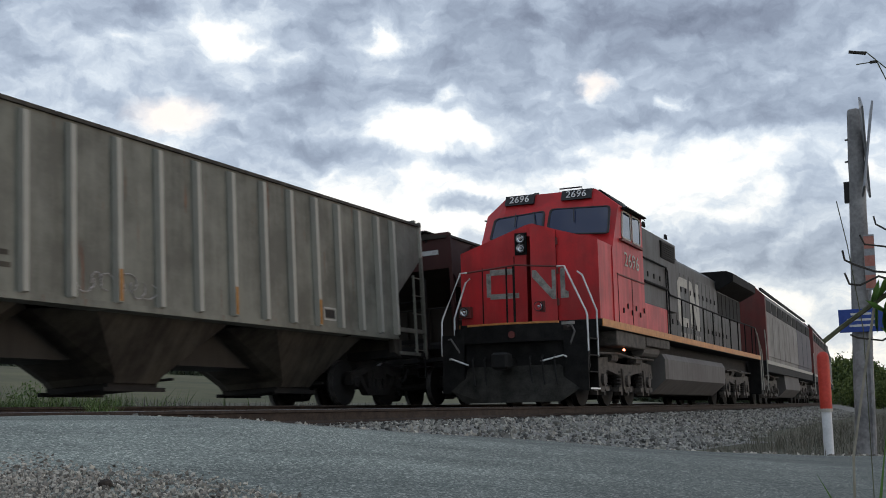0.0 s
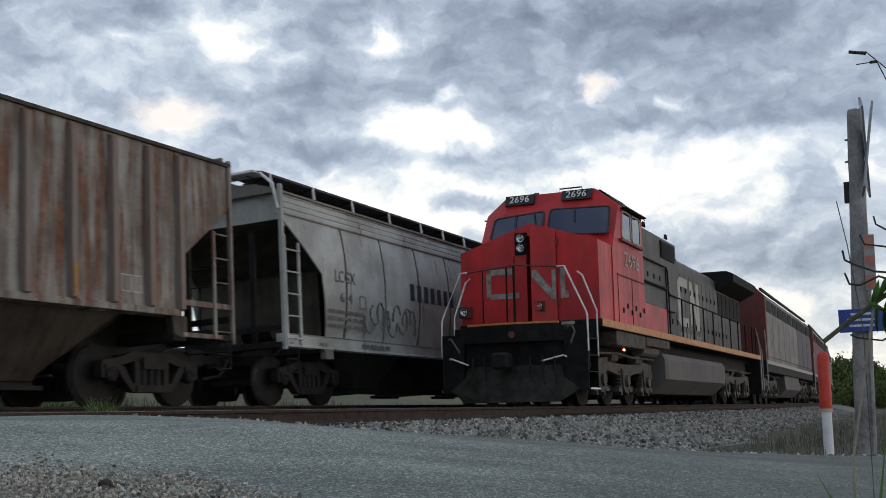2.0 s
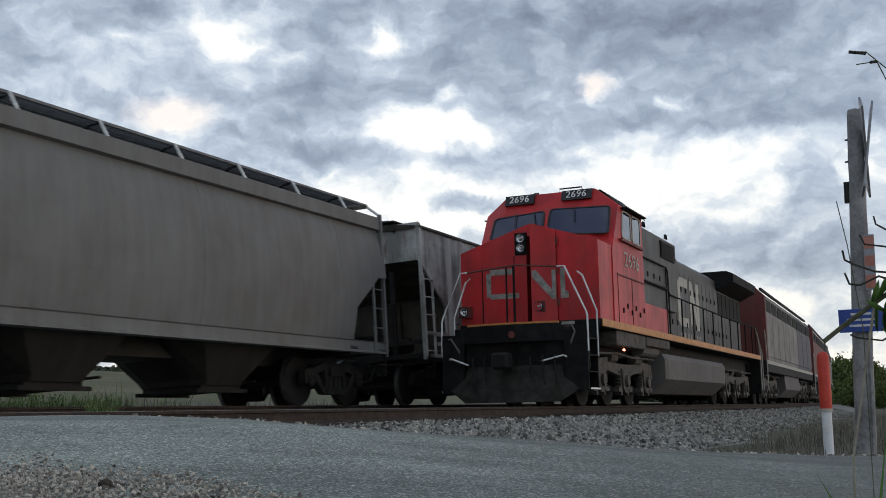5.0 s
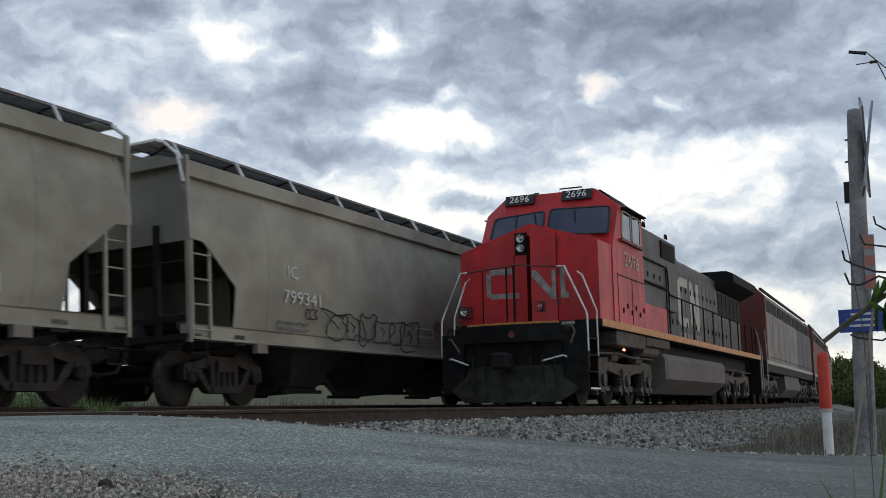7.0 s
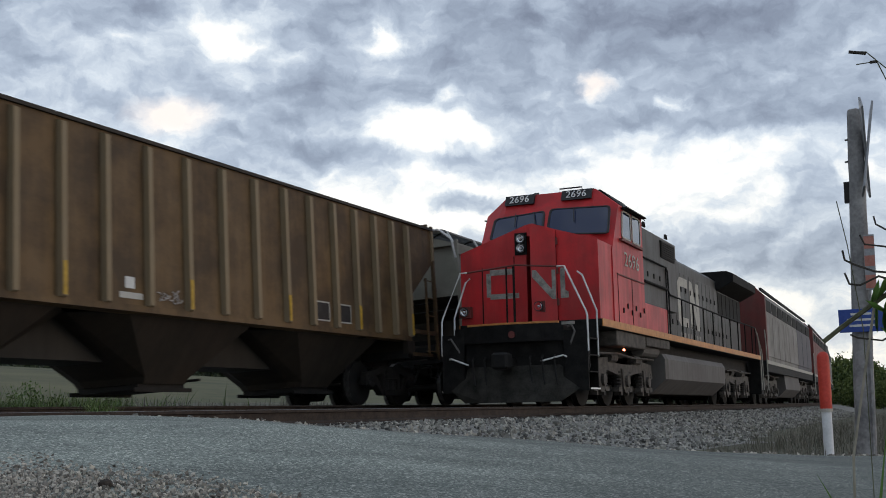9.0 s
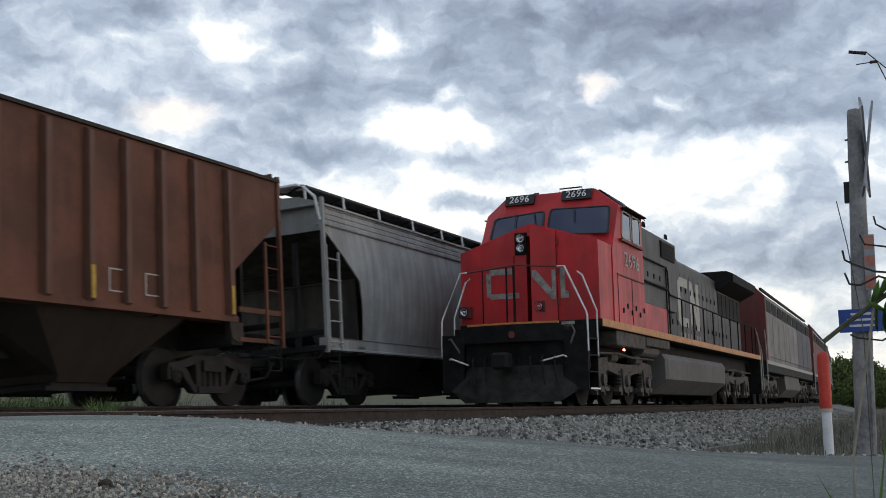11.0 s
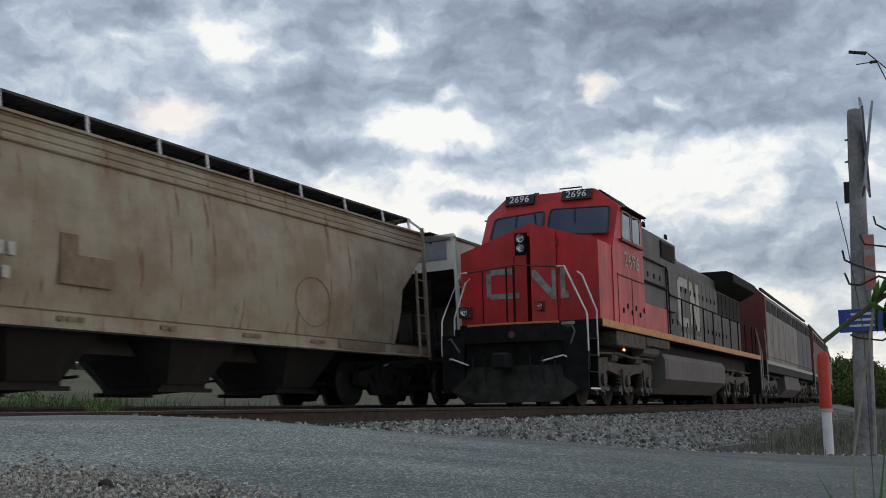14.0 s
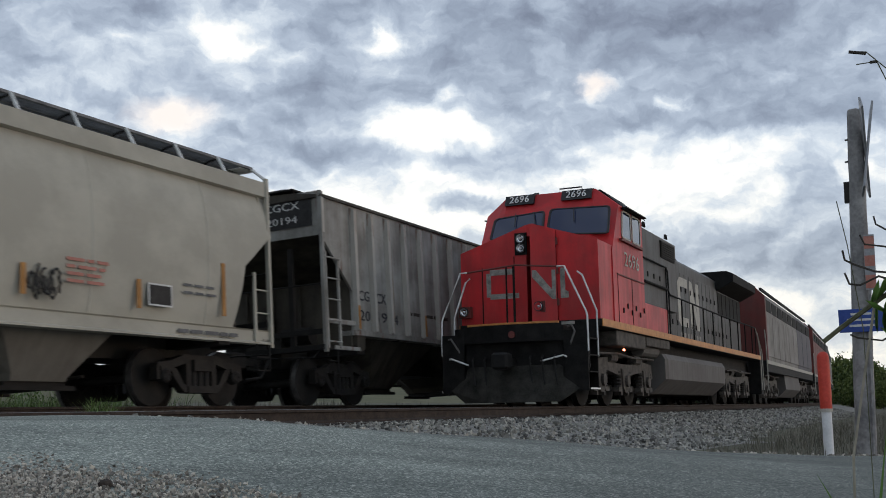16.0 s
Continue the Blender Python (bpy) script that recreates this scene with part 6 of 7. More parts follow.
    for t, y, z, w in (("AE", -6.55, 2.43, 0.38), ("X", -5.88, 2.43, 0.22), ("14", -6.56, 2.10, 0.32), ("09", -5.89, 2.10, 0.38), ("0", -5.12, 2.12, 0.19)):
        letters(c, t, 0.30, (RX + 0.008, y, z), LETTER_BLACK, SIDE, w)
    part("brake_pipe", Shape().rod([(1.50, -6.9, 1.17), (1.50, 0.0, 1.19), (1.50, 6.9, 1.17)], 0.014, 6), WHITE_PAINT, c, "thin white pipe under the side sill")
    for k, (y0, y1) in enumerate(((-6.02, -5.70), (-5.38, -4.95), (-4.60, -4.10))):
        rows_of_bars(c, RX, y0, y1, 1.80, 3, LETTER_GREY, 12 + k, 0.045, 0.13)
    mark(c, "data_panel", RX, 4.97, 5.38, 1.58, 1.82, DATA_BLACK)
    part("end_panel", Shape().box(0.1, 1.3, -h + 0.094, -h + 0.104, 3.45, 3.98), PATCH_GREY, c)
    # tan car
    c = cars["tan"][0]
    for k in range(4):
        mark(c, "lettering_bar", SX, -5.2 + 0.20 * k, -5.08 + 0.20 * k, 1.88, 2.06, PATCH_PALE)
        if k < 3:
            mark(c, "lettering_bar", SX, -5.1 + 0.2 * k, -4.97 + 0.2 * k, 1.58, 1.74, PATCH_PALE)
    for y0, y1, z0, z1 in ((-3.70, -3.36, 2.02, 2.30), (-3.70, -2.64, 1.60, 2.02)):
        mark(c, "paint_patch", SX, y0, y1, z0, z1, PATCH_TAN, "brown painted-out patch", 0.003)
    mark(c, "paint_patch", 1.503, 3.6, 5.45, 1.04, 1.20, PATCH_TAN, "brown painted-out patch", 0.003)
    ring = [(SX + 0.002, 2.62 + 0.62 * math.cos(6.2832 * k / 24) + 0.05 * math.sin(19.0 * k), 1.86 + 0.46 * math.sin(6.2832 * k / 24)) for k in range(25)]
    part("graffiti", Shape().rod(ring, 0.008, 4), PATCH_TAN, c, "thin brown sprayed ring")
    for k in range(5):
        rows_of_bars(c, 1.503, -5.8 + 2.1 * k, -5.3 + 2.1 * k, 1.17, 1, PATCH_TAN, 30 + k, 0.07)
    # weathered car
    c, h = cars["weathered"][0], cars["weathered"][1]
    for t, y, z in (("CG", -6.62, 2.12), ("CX", -5.90, 2.12), ("20", -6.62, 1.72), ("19", -5.92, 1.73), ("4", -5.26, 1.72)):
        letters(c, t, 0.30, (RX + 0.006, y, z), LETTER_BLACK, SIDE, 0.42 if len(t) > 1 else 0.2)
    rows_of_bars(c, RX, -4.6, -2.6, 1.95, 1, UNDER_GREY, 14, 0.07)
    part("end_panel", Shape().box(0.05, 1.3, -h + 0.094, -h + 0.104, 3.4, 3.98), DATA_BLACK, c, "black end number panel")
    letters(c, "CGCX", 0.22, (0.62, -h + 0.09, 3.82), LETTER_WHITE, FRONT, 0.8)
    letters(c, "20194", 0.2, (0.62, -h + 0.09, 3.55), LETTER_WHITE, FRONT, 0.7)
    # last car
    c = cars["last"][0]
    for y, z0, z1 in ((2.79, 1.40, 1.81), (4.98, 1.38, 1.81), (7.0, 1.40, 2.27)):
        mark(c, "reflector", 1.54, y - 0.045, y + 0.045, z0, z1, ORANGE, "orange reflective strip", 0.012)
    scrawl(c, 1.55, 2.9, 1.35, 0.5, 0.5, SCRAWL_BLACK, 71, 5, 0.018)
    rows_of_bars(c, 1.55, 3.55, 4.35, 1.98, 4, FADED_RED, 15, 0.045, 0.10)
    mark(c, "data_panel", 1.54, 5.2, 5.70, 1.46, 1.76, DATA_BLACK)
    outline_box(c, 1.543, 5.18, 5.72, 1.44, 1.78, PATCH_WHITE, 0.025)
    rows_of_bars(c, 1.54, 6.0, 6.8, 1.85, 2, LETTER_GREY, 16, 0.04, 0.12)
    rows_of_bars(c, 1.502, 5.9, 7.4, 1.14, 1, LETTER_GREY, 17, 0.06)


dress_cars()

# ---------------------------------------------------------------- roadside: marker post, crossing pole, sign
WOOD_GREY = spotted("weathered_pole_wood", (0.15, 0.145, 0.145), (0.34, 0.33, 0.32), 3.0, 0.9, 0.0, 0.6, 25.0)
POST_RED = spotted("post_red", (0.42, 0.035, 0.022), (0.60, 0.065, 0.04), 5.0, 0.45, 0.0, 0.05)
POST_WHITE = spotted("post_white", (0.62, 0.62, 0.62), (0.80, 0.80, 0.80), 5.0, 0.45, 0.0, 0.05)
SIGN_BLUE = spotted("sign_blue", (0.016, 0.045, 0.22), (0.03, 0.075, 0.30), 3.0, 0.35, 0.0, 0.03)
ALU = spotted("sign_back", (0.22, 0.225, 0.235), (0.34, 0.345, 0.355), 4.0, 0.45, 0.3, 0.05)


def marker_post():
    p = tagged(new("marker_post"), "white pipeline marker post with a red cap sleeve on the verge", "marker post")
    z0 = ground_z(6.56, -8.3)
    def tube(a, b, r, top=0.0):
        prof = [(a, r), (b - top, r)] + ([(b - top * 0.4, r * 0.8), (b, r * 0.35)] if top else [(b, r)])
        return Shape().loft([[(q * math.cos(6.2832 * k / 16), q * math.sin(6.2832 * k / 16), z) for k in range(16)] for z, q in prof])
    part("post", tube(-0.02, 0.62, 0.054), POST_WHITE, p, "white plastic post", True)
    part("sleeve", tube(0.53, 1.16, 0.066, 0.06), POST_RED, p, "red plastic sleeve", True)
    part("collar", tube(0.50, 0.535, 0.07), AMBER, p)
    p.matrix_world = pose(6.60, -8.3, z0, 1.0, -0.8, 0)


def crossing_pole():
    p = tagged(new("crossing_pole"), "old grey timber crossing pole with a crossbuck seen edge on", "pole")
    z0 = ground_z(6.95, -7.9)
    rng = random.Random(4)
    rings = []
    for k in range(15):
        z = -0.05 + k * 4.0 / 14
        r = 0.118 - 0.033 * k / 14
        rings.append([((r + 0.006 * rng.uniform(-1, 1)) * math.cos(6.2832 * i / 14) + 0.02 * z, (r + 0.006 * rng.uniform(-1, 1)) * math.sin(6.2832 * i / 14), z if k < 14 else z + 0.02 * rng.uniform(-1, 1)) for i in range(14)])
    part("pole", Shape().loft(rings), WOOD_GREY, p, "weathered grey timber pole", True)
    # crossbuck boards, edge on to the road
    cx = 0.165
    for a, dy in ((20, 0.0), (-12, 0.03)):
        b = part("crossbuck_board", Shape().chamfer(-0.012, 0.012, -0.11, 0.11, -0.62, 0.62, 0.004), ALU, p, "grey-white crossbuck board")
        b.matrix_basis = pose(cx + dy, -0.02, 3.50, 0, -6 if a > 0 else 9, 0) @ pose(0, 0, 0, a * 2.2, 0, 8)
    part("bracket", Shape().box(-0.085, -0.02, -0.04, 0.04, 2.88, 3.12), STEEL_FRAME, p)
    part("bolt", Shape().rod([(-0.05, 0, 3.62), (0.03, 0, 3.62)], 0.012, 6), STEEL_FRAME, p)
    part("bolt", Shape().rod([(-0.06, 0, 3.36), (0.02, 0, 3.36)], 0.012, 6), STEEL_FRAME, p)
    strip = part("reflective_strip", Shape().box(0.10, 0.215, -0.125, -0.115, 1.85, 2.48), ALU, p, "pale reflective strip with red bands")
    for za, zb in ((1.87, 2.02), (2.12, 2.24), (2.32, 2.46)):
        part("red_band", Shape().box(0.104, 0.211, -0.129, -0.125, za, zb), FADED_RED, strip, "faded red band")
    part("splinter", Shape().rod([(0.09, -0.09, -0.05), (0.11, -0.10, 1.2), (0.16, -0.10, 2.2)], 0.018, 5), WOOD_GREY, p)
    p.matrix_world = pose(6.95, -7.9, z0)
    s = tagged(new("blue_sign"), "small blue emergency notice plate fixed to the timber pole", "sign")
    part("plate", Shape().chamfer(-0.25, 0.25, -0.006, 0.006, 0.0, 0.26, 0.004), SIGN_BLUE, s)
    for k, (a, b) in enumerate(((-0.12, 0.10), (-0.16, 0.16), (-0.14, 0.16))):
        part("lettering_bar", Shape().box(a, b, -0.010, -0.006, 0.19 - k * 0.065, 0.215 - k * 0.065), LETTER_WHITE, s)
    s.matrix_world = pose(7.0, -8.05, z0 + 1.38, 0, -1.5, 6)


marker_post()
crossing_pole()

# ---------------------------------------------------------------- plants
def leaf_mat(name, dark, light, rough=0.6):
    m, t, b = material(name, rough, spec=0.25)
    geo = t.nodes.new("ShaderNodeNewGeometry")
    t.links.new(ramp(t, geo.outputs["Random Per Island"], [(0.0, dark), (1.0, light)]), b.inputs["Base Color"])
    b.inputs["Subsurface Weight"].default_value = 0.0
    return m


GRASS_DRY = leaf_mat("dry_grass_blades", (0.085, 0.082, 0.062), (0.24, 0.225, 0.175))
GRASS_GREEN = leaf_mat("green_weeds", (0.07, 0.12, 0.035), (0.20, 0.27, 0.09))
LEAF_GREEN = leaf_mat("tree_leaves", (0.04, 0.068, 0.018), (0.15, 0.18, 0.05))
LEAF_FAR = leaf_mat("far_woods_leaves", (0.03, 0.042, 0.025), (0.075, 0.09, 0.05))
LEAF_FRESH = leaf_mat("fresh_leaves", (0.05, 0.11, 0.02), (0.13, 0.24, 0.05))
BARK = spotted("bark", (0.03, 0.026, 0.022), (0.09, 0.08, 0.065), 5.0, 0.9, 0.0, 0.6)
CANE = spotted("pale_dry_cane", (0.22, 0.20, 0.15), (0.36, 0.33, 0.26), 9.0, 0.8, 0.0, 0.0)
STEM = spotted("dry_stem", (0.05, 0.055, 0.03), (0.13, 0.13, 0.075), 9.0, 0.8, 0.0, 0.0)


def blades(name, count, where, tall, mat, label, seed, wide=0.006, bend=0.4):
    rng = random.Random(seed)
    s = Shape()
    n = 0
    while n < count:
        p = where(rng)
        if p is None:
            continue
        x, y, z, k = p
        hgt = tall * k * rng.uniform(0.5, 1.2)
        a, lean = rng.uniform(0, 6.283), bend * rng.uniform(0.1, 1.0) * hgt
        dx, dy = math.cos(a), math.sin(a)
        w = wide * rng.uniform(0.7, 1.5)
        px, py = -dy * w, dx * w
        m1 = (x + dx * lean * 0.3, y + dy * lean * 0.3, z + hgt * 0.55)
        tip = (x + dx * lean, y + dy * lean, z + hgt)
        s.add([(x - px, y - py, z - 0.02), (x + px, y + py, z - 0.02), (m1[0] + px * 0.8, m1[1] + py * 0.8, m1[2]), (m1[0] - px * 0.8, m1[1] - py * 0.8, m1[2]), tip], [(0, 1, 2, 3), (3, 2, 4)])
        n += 1
    me = bpy.data.meshes.new(name)
    me.from_pydata(s.v, [], s.f)
    me.materials.append(mat)
    tagged(new(name, me), label, "grass", kind="stuff")


def verge_spot(rng):
    y = rng.uniform(-8.5, 34) if rng.random() < 0.6 else rng.uniform(-8.5, 6)
    x = rng.uniform(4.3, 13)
    dx = x + CURVE * y * y / 2
    a, b = road_ab(x, y)
    if b > -0.35 or dx < 5.0 + 0.9 * noise.noise((x * 0.6, y * 0.6, 3)):
        return None
    k = 0.35 + 1.1 * max(0.0, noise.noise((x * 0.45, y * 0.45, 8.0)) + 0.35)
    k *= 0.35 + 0.65 * smooth(-0.4, -1.8, b)
    return x, y, ground_z(x, y), k


def far_side_spot(rng):
    y = rng.uniform(-12, 30)
    x = rng.uniform(-22, -7.0) if rng.random() < 0.5 else rng.uniform(-10.5, -7.0)
    k = 0.5 + 0.9 * max(0.0, noise.noise((x * 0.3, y * 0.3, 2.0)) + 0.3)
    return x, y, ground_z(x, y), k


def weed_bank_spot(rng):
    y = rng.gauss(-4.6, 1.5)
    x = -9.4 + rng.gauss(0, 0.9)
    return x, y, ground_z(x, y), 0.75 + 0.5 * noise.noise((x * 0.9, y * 0.9, 5.0))


def tuft_spot(rng):
    return -1.95 + rng.gauss(0, 0.09), -10.3 + rng.gauss(0, 0.1), -0.22, 1.0


blades("verge_grass", 34000, verge_spot, 0.30, GRASS_DRY, "dry brown grass on the verge beside the ballast", 2, 0.0032, 1.0)
blades("trackside_grass", 9000, far_side_spot, 0.45, GRASS_DRY, "pale dry grass beyond the far track", 3, 0.012)
blades("trackside_weeds", 16000, weed_bank_spot, 0.85, GRASS_GREEN, "green weeds growing beside the far track", 4, 0.010, 0.9)
blades("crossing_weeds", 220, tuft_spot, 0.36, GRASS_GREEN, "small green weed tuft between the tracks", 5, 0.006, 0.9)


def tree(at, tall, seed, mat, label, spread=0.42):
    rng = random.Random(seed)
    base = tagged(new("tree"), label, "tree", "trees beyond the curve")
    t = Shape()
    t.rod([(0, 0, -0.1), (0.05, 0.02, tall * 0.2), (-0.04, 0.05, tall * 0.5), (0.03, 0, tall * 0.85)], tall * 0.022, 7)
    tips = [(0, 0, tall * 0.85)]
    for k in range(18):
        z = tall * rng.uniform(0.06, 0.75)
        a = rng.uniform(0, 6.283)
        r = tall * spread * rng.uniform(0.45, 1.0) * (1.15 - z / tall)
        end = (r * math.cos(a), r * math.sin(a), z + tall * rng.uniform(0.08, 0.22))
        t.rod([(0, 0, z), (end[0] * 0.5, end[1] * 0.5, z + (end[2] - z) * 0.4), end], tall * 0.008, 5)
        tips += [end, (end[0] * 0.6, end[1] * 0.6, (z + end[2]) / 2)]
    part("trunk", t, BARK, base)
    c = Shape()
    for _ in range(6500):
        p = rng.choice(tips)
        q = [p[i] + rng.gauss(0, tall * 0.075) for i in range(3)]
        if q[2] < tall * 0.05:
            continue
        sz = tall * rng.uniform(0.014, 0.034)
        e = Euler((rng.uniform(0, 6), rng.uniform(0, 6), rng.uniform(0, 6))).to_matrix()
        c.add([Vector(q) + e @ Vector(v) * sz for v in ((-1, -0.6, 0), (1, -0.6, 0.2), (0.8, 0.8, 0), (-0.7, 0.7, 0.25))], [(0, 1, 2, 3)])
    me = bpy.data.meshes.new("crown")
    me.from_pydata(c.v, [], c.f)
    me.materials.append(mat)
    part("crown", me, mat, base)
    base.matrix_world = pose(at[0], at[1], ground_z(*at[:2]) - 0.05, 0, 0, rng.uniform(0, 360))


for k, (x, y, tall) in enumerate(((-3.6, 119, 6.2), (-2.2, 112, 5.4), (-6.4, 128, 6.0), (-0.6, 116, 4.6), (2.0, 108, 4.0), (4.0, 100, 3.8), (0.8, 90, 2.6), (6.5, 104, 4.4), (-3.0, 104, 3.4), (-0.8, 100, 3.0), (9.0, 98, 4.2), (3.2, 116, 4.6))):
    tree((x, y), tall, 20 + k, LEAF_GREEN, "dark green roadside tree beyond the curve")


def far_woods():
    """A low line of distant woodland along the skyline."""
    rng = random.Random(9)
    s = Shape()
    for k in range(40000):
        a = rng.uniform(-0.62, 0.55)
        lump = 0.55 + 0.45 * noise.noise((a * 26, 1.0, 0)) + 0.25 * noise.noise((a * 90, 2.0, 0))
        d = rng.uniform(300, 330)
        ang = YAW - a
        x, y = EYE[0] - d * math.sin(ang), EYE[1] + d * math.cos(ang)
        z = ground_z(x, y) + rng.random() ** 1.3 * 6.5 * lump
        sz = rng.uniform(0.35, 0.9)
        e = Euler((rng.uniform(0, 6), rng.uniform(0, 6), rng.uniform(0, 6))).to_matrix()
        s.add([Vector((x, y, z)) + e @ Vector(v) * sz for v in ((-1, -0.6, 0), (1, -0.6, 0.2), (0.8, 0.8, 0), (-0.7, 0.7, 0.25))], [(0, 1, 2, 3)])
    me = bpy.data.meshes.new("far_woods")
    me.from_pydata(s.v, [], s.f)
    me.materials.append(LEAF_FAR)
    tagged(new("far_woods", me), "distant line of woodland beyond the meadow", "woods", kind="stuff")


far_woods()


def bush(at, wide, tall, seed):
    """A low leafy bush: thin stems that fan out from the ground, small leaves round their upper parts."""
    rng = random.Random(seed)
    base = tagged(new("bush"), "leafy green bush growing beside the far track", "bush", "bushes beyond the far track")
    s, ends = Shape(), []
    for k in range(16):
        a, r = rng.uniform(0, 6.283), wide * rng.random() ** 0.6
        tip = (r * math.cos(a), r * math.sin(a), tall * rng.uniform(0.5, 1.0) * (1.1 - 0.4 * r / wide))
        s.rod([(tip[0] * 0.2, tip[1] * 0.2, -0.05), (tip[0] * 0.6, tip[1] * 0.6, tip[2] * 0.55), tip], 0.008, 4)
        ends += [tip, (tip[0] * 0.75, tip[1] * 0.75, tip[2] * 0.65), (tip[0] * 0.6, tip[1] * 0.6, tip[2] * 0.35)]
    part("stems", s, STEM, base)
    c = Shape()
    for _ in range(2600):
        p = rng.choice(ends)
        q = Vector([p[i] + rng.gauss(0, 0.11) for i in range(3)])
        q.z = max(q.z, 0.03)
        ln = rng.uniform(0.022, 0.05)
        e = Euler((rng.uniform(0, 6), rng.uniform(0, 6), rng.uniform(0, 6))).to_matrix()
        c.add([q + e @ Vector(v) * ln for v in ((-1, 0, 0), (0, -0.45, 0.12), (1, 0, 0), (0, 0.45, 0.12))], [(0, 1, 2, 3)])
    me = bpy.data.meshes.new("leaves")
    me.from_pydata(c.v, [], c.f)
    me.materials.append(GRASS_GREEN)
    part("leaves", me, GRASS_GREEN, base)
    base.matrix_world = pose(at[0], at[1], ground_z(*at) - 0.02)


for k, (x, y, wide, tall) in enumerate(((-9.0, -6.4, 0.9, 0.80), (-9.6, -5.3, 0.8, 1.0), (-9.1, -4.1, 0.7, 0.75), (-10.2, -3.4, 0.9, 1.1), (-9.4, -2.6, 0.6, 0.6), (-11.0, -5.8, 0.8, 1.0), (-9.2, -7.6, 0.7, 0.6))):
    bush((x, y), wide, tall, 60 + k)


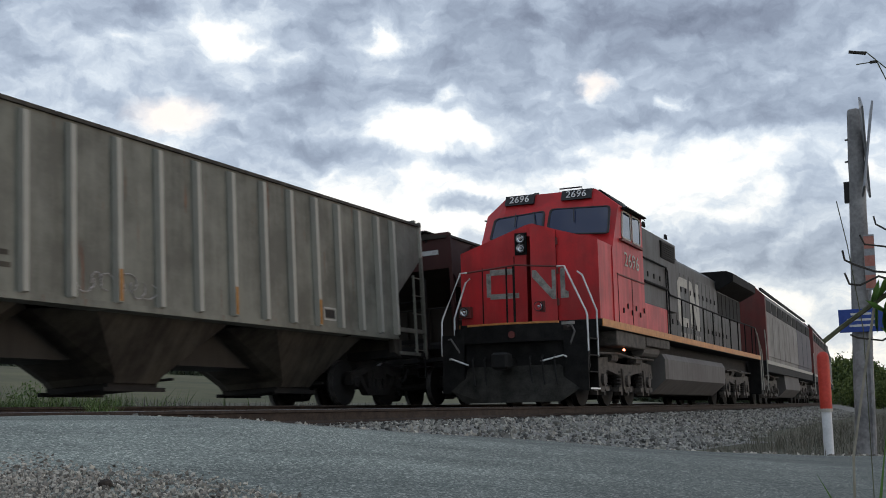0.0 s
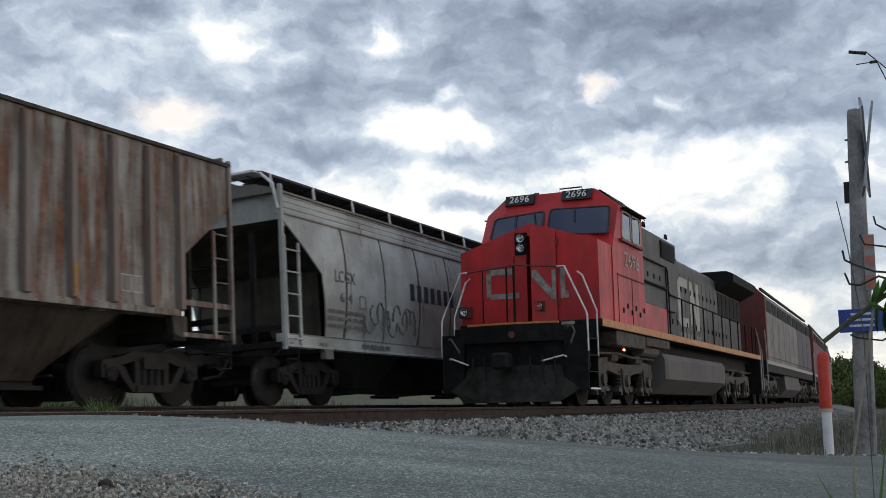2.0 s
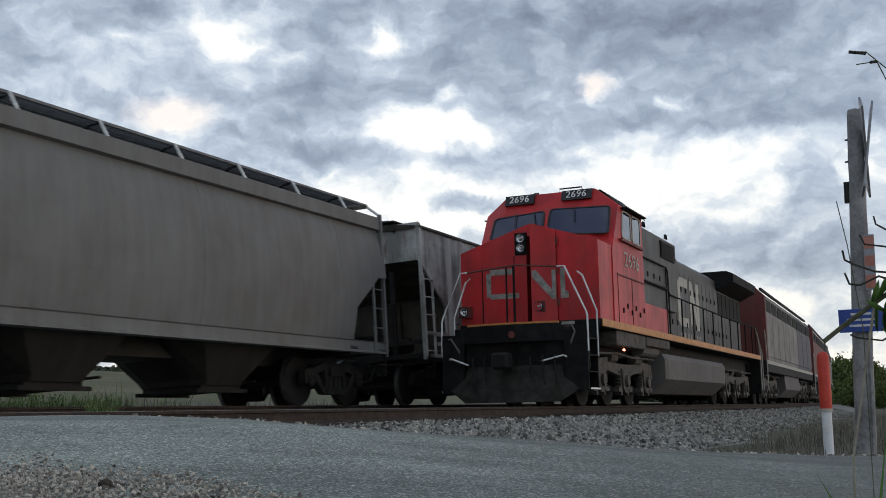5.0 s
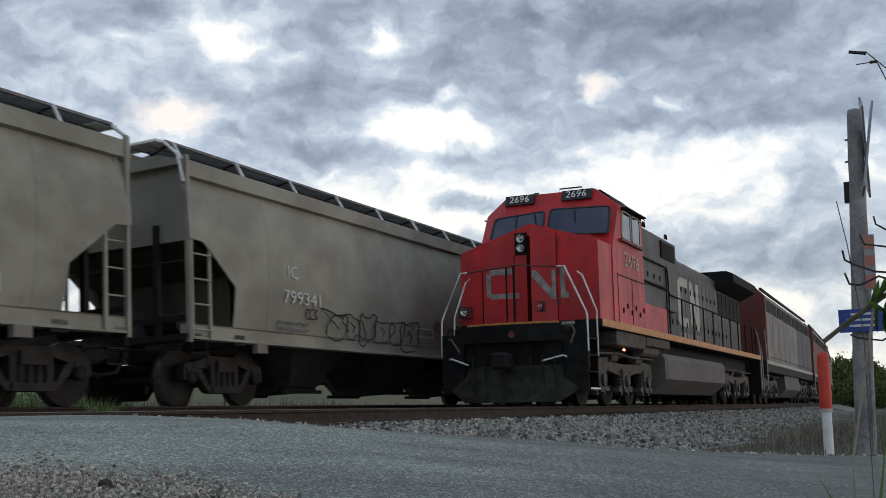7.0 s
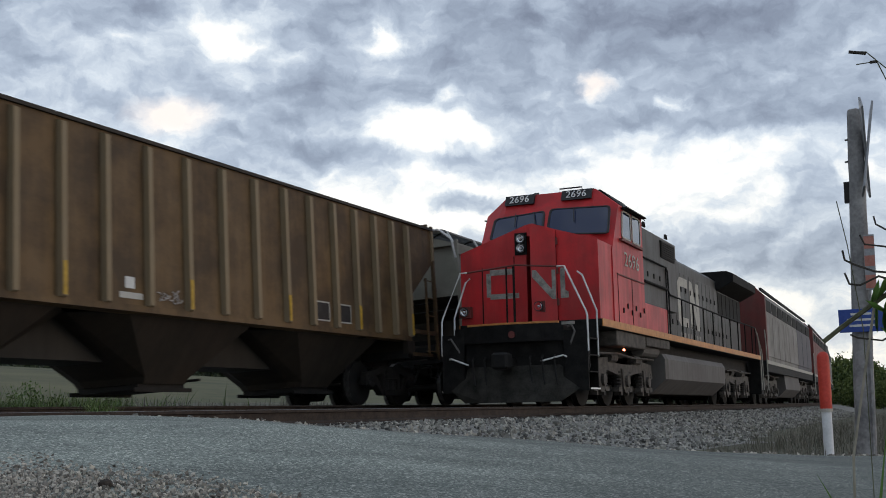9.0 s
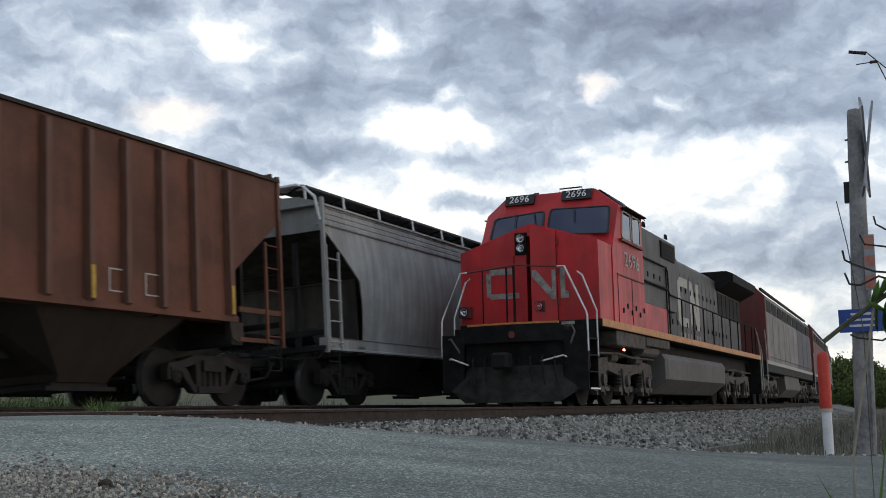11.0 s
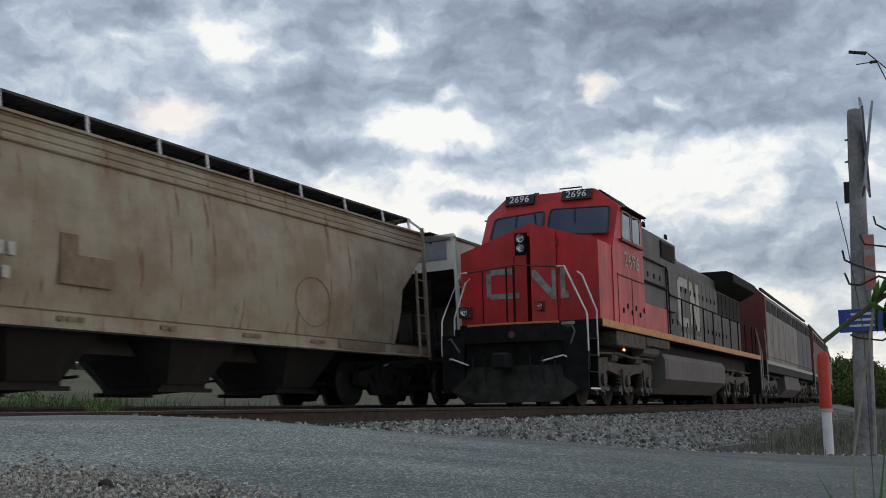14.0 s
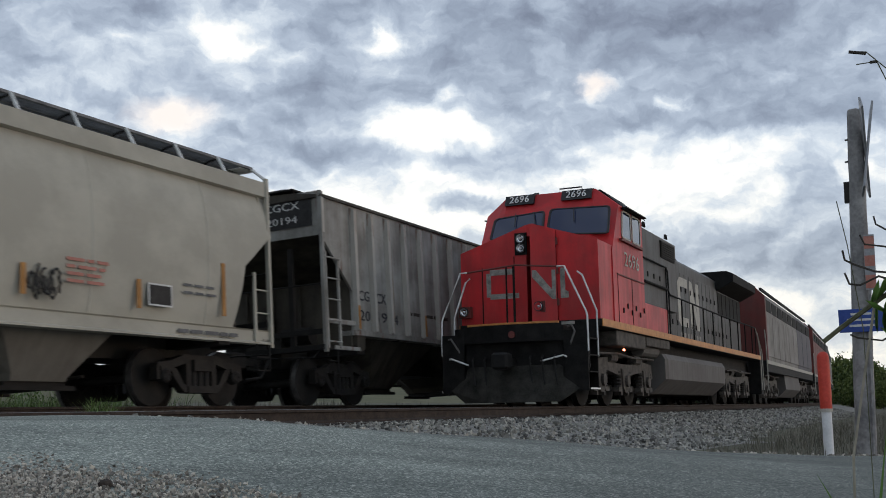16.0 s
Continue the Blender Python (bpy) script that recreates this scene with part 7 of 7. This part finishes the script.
def tall_weed():
    """Bare branching weed and grass stalks close beside the camera."""
    w = tagged(new("tall_weed"), "tall roadside weed with curled bare twigs and a few green leaves", "weed")
    g = ground_z(7.95, -17.7)
    Y = -17.72

    def twig(pts, r, mat=STEM, name="stem"):
        part(name, Shape().rod(pts, r, 5), mat, w)
    twig([(7.98, Y, g), (7.93, Y, 0.1), (7.86, Y, 0.42)], 0.008)
    twig([(7.90, Y + 0.02, 0.44), (7.82, Y, 0.405), (7.69, Y, 0.312), (7.63, Y, 0.265)], 0.0075, STEM, "branch")
    twig([(7.90, Y, 0.42), (7.80, Y, 0.46), (7.745, Y, 0.435), (7.715, Y, 0.44), (7.703, Y, 0.475)], 0.0035, BARK, "twig")
    twig([(7.90, Y, 0.46), (7.79, Y, 0.475), (7.73, Y, 0.50), (7.705, Y, 0.515), (7.70, Y, 0.545)], 0.0035, BARK, "twig")
    twig([(7.92, Y, 0.52), (7.82, Y, 0.55), (7.765, Y, 0.56), (7.752, Y, 0.59)], 0.003, BARK, "twig")
    twig([(7.92, Y, 0.58), (7.83, Y, 0.60), (7.80, Y, 0.62), (7.795, Y, 0.645)], 0.003, BARK, "twig")
    twig([(7.92, Y, 0.33), (7.80, Y, 0.265), (7.73, Y, 0.275), (7.71, Y, 0.285)], 0.003, BARK, "twig")
    twig([(7.98, Y, g), (7.95, Y, 0.5), (7.90, Y, 0.95), (7.83, Y, 1.13), (7.77, Y, 1.128)], 0.002, STEM, "stalk")
    twig([(7.96, Y, g), (7.92, Y, 0.7), (7.86, Y, 1.10), (7.80, Y, 1.165), (7.755, Y, 1.172)], 0.002, STEM, "stalk")
    twig([(7.80, Y, 1.16), (7.75, Y, 1.172)], 0.0055, BARK, "seed_head")
    twig([(7.83, Y, 1.13), (7.81, Y, 1.13)], 0.005, BARK, "seed_head")
    twig([(7.755, Y, g), (7.748, Y, 0.3), (7.715, Y, 0.56), (7.69, Y, 0.70)], 0.0016, STEM, "stalk")
    rng = random.Random(6)
    # a pale dry cane leaning before the pole
    twig([(7.69, Y, g), (7.701, Y, -0.08), (7.733, Y, 0.10), (7.782, Y, 0.365)], 0.0042, CANE, "cane")
    for k in range(12):
        x, z = rng.uniform(7.78, 7.88), rng.uniform(0.26, 0.44)
        a, ln = rng.uniform(-0.6, 2.4), rng.uniform(0.03, 0.07)
        e = Euler((rng.uniform(-0.7, 0.7), a, rng.uniform(-0.6, 0.6))).to_matrix()
        pts = [Vector(q) * ln for q in ((-1, 0, 0), (-0.3, 0, 0.22), (0.5, 0.05, 0.18), (1, 0.1, 0), (0.5, 0.05, -0.18), (-0.3, 0, -0.22))]
        part("leaf", Shape().add([Vector((x, Y + rng.uniform(-0.05, 0.03), z)) + e @ q for q in pts], [(0, 1, 2, 3), (0, 3, 4, 5)]), LEAF_FRESH, w)
    for x0, x1, z0, z1 in ((7.66, 7.59, -0.26, -0.13), (7.765, 7.80, -0.24, 0.02), (7.80, 7.79, -0.26, 0.0)):
        part("blade", Shape().add([(x0 - 0.005, Y, g), (x0 + 0.005, Y, g), (x0 + 0.005, Y, z0), (x0 - 0.005, Y, z0), (x1, Y, z1)], [(0, 1, 2, 3), (3, 2, 4)]), LEAF_FRESH, w)


tall_weed()


# ---------------------------------------------------------------- motion of the grain train
def motions():
    centre = {}
    for car, h, half, s0 in cars.values():
        centre[car.name] = s0
        rows = [(k * 0.5, on_track(FAR_X, s0 + SPEED * k * 0.5, FAR_CANT)) for k in range(33)]
        walk(car, rows)
    # wheels turn while they pass before the camera
    for wheel, car, y in rolling:
        at = Vector(wheel.location)
        s0 = centre[car.name] + y
        t0, t1 = (-14.0 - s0) / SPEED, (3.0 - s0) / SPEED
        first, last = max(0, math.floor(t0 * FPS)), min(16 * FPS, math.ceil(t1 * FPS))
        turn = SPEED / FPS / WHEEL_R
        rows = []
        if first > 0 or last <= first:
            rows.append((0.0, Matrix.Translation(at)))
        for k in range(max(first, 1) if rows else first, last + 1):
            rows.append((k / FPS, Matrix.Translation(at) @ Matrix.Rotation(-turn * (k - first), 4, "X")))
        if not rows or rows[-1][0] < 16.0:
            end = rows[-1][1] if rows else Matrix.Translation(at)
            rows.append((16.0, end))
        if len(rows) == 1:
            rows.append((16.0, rows[0][1]))
        walk(wheel, rows)


motions()
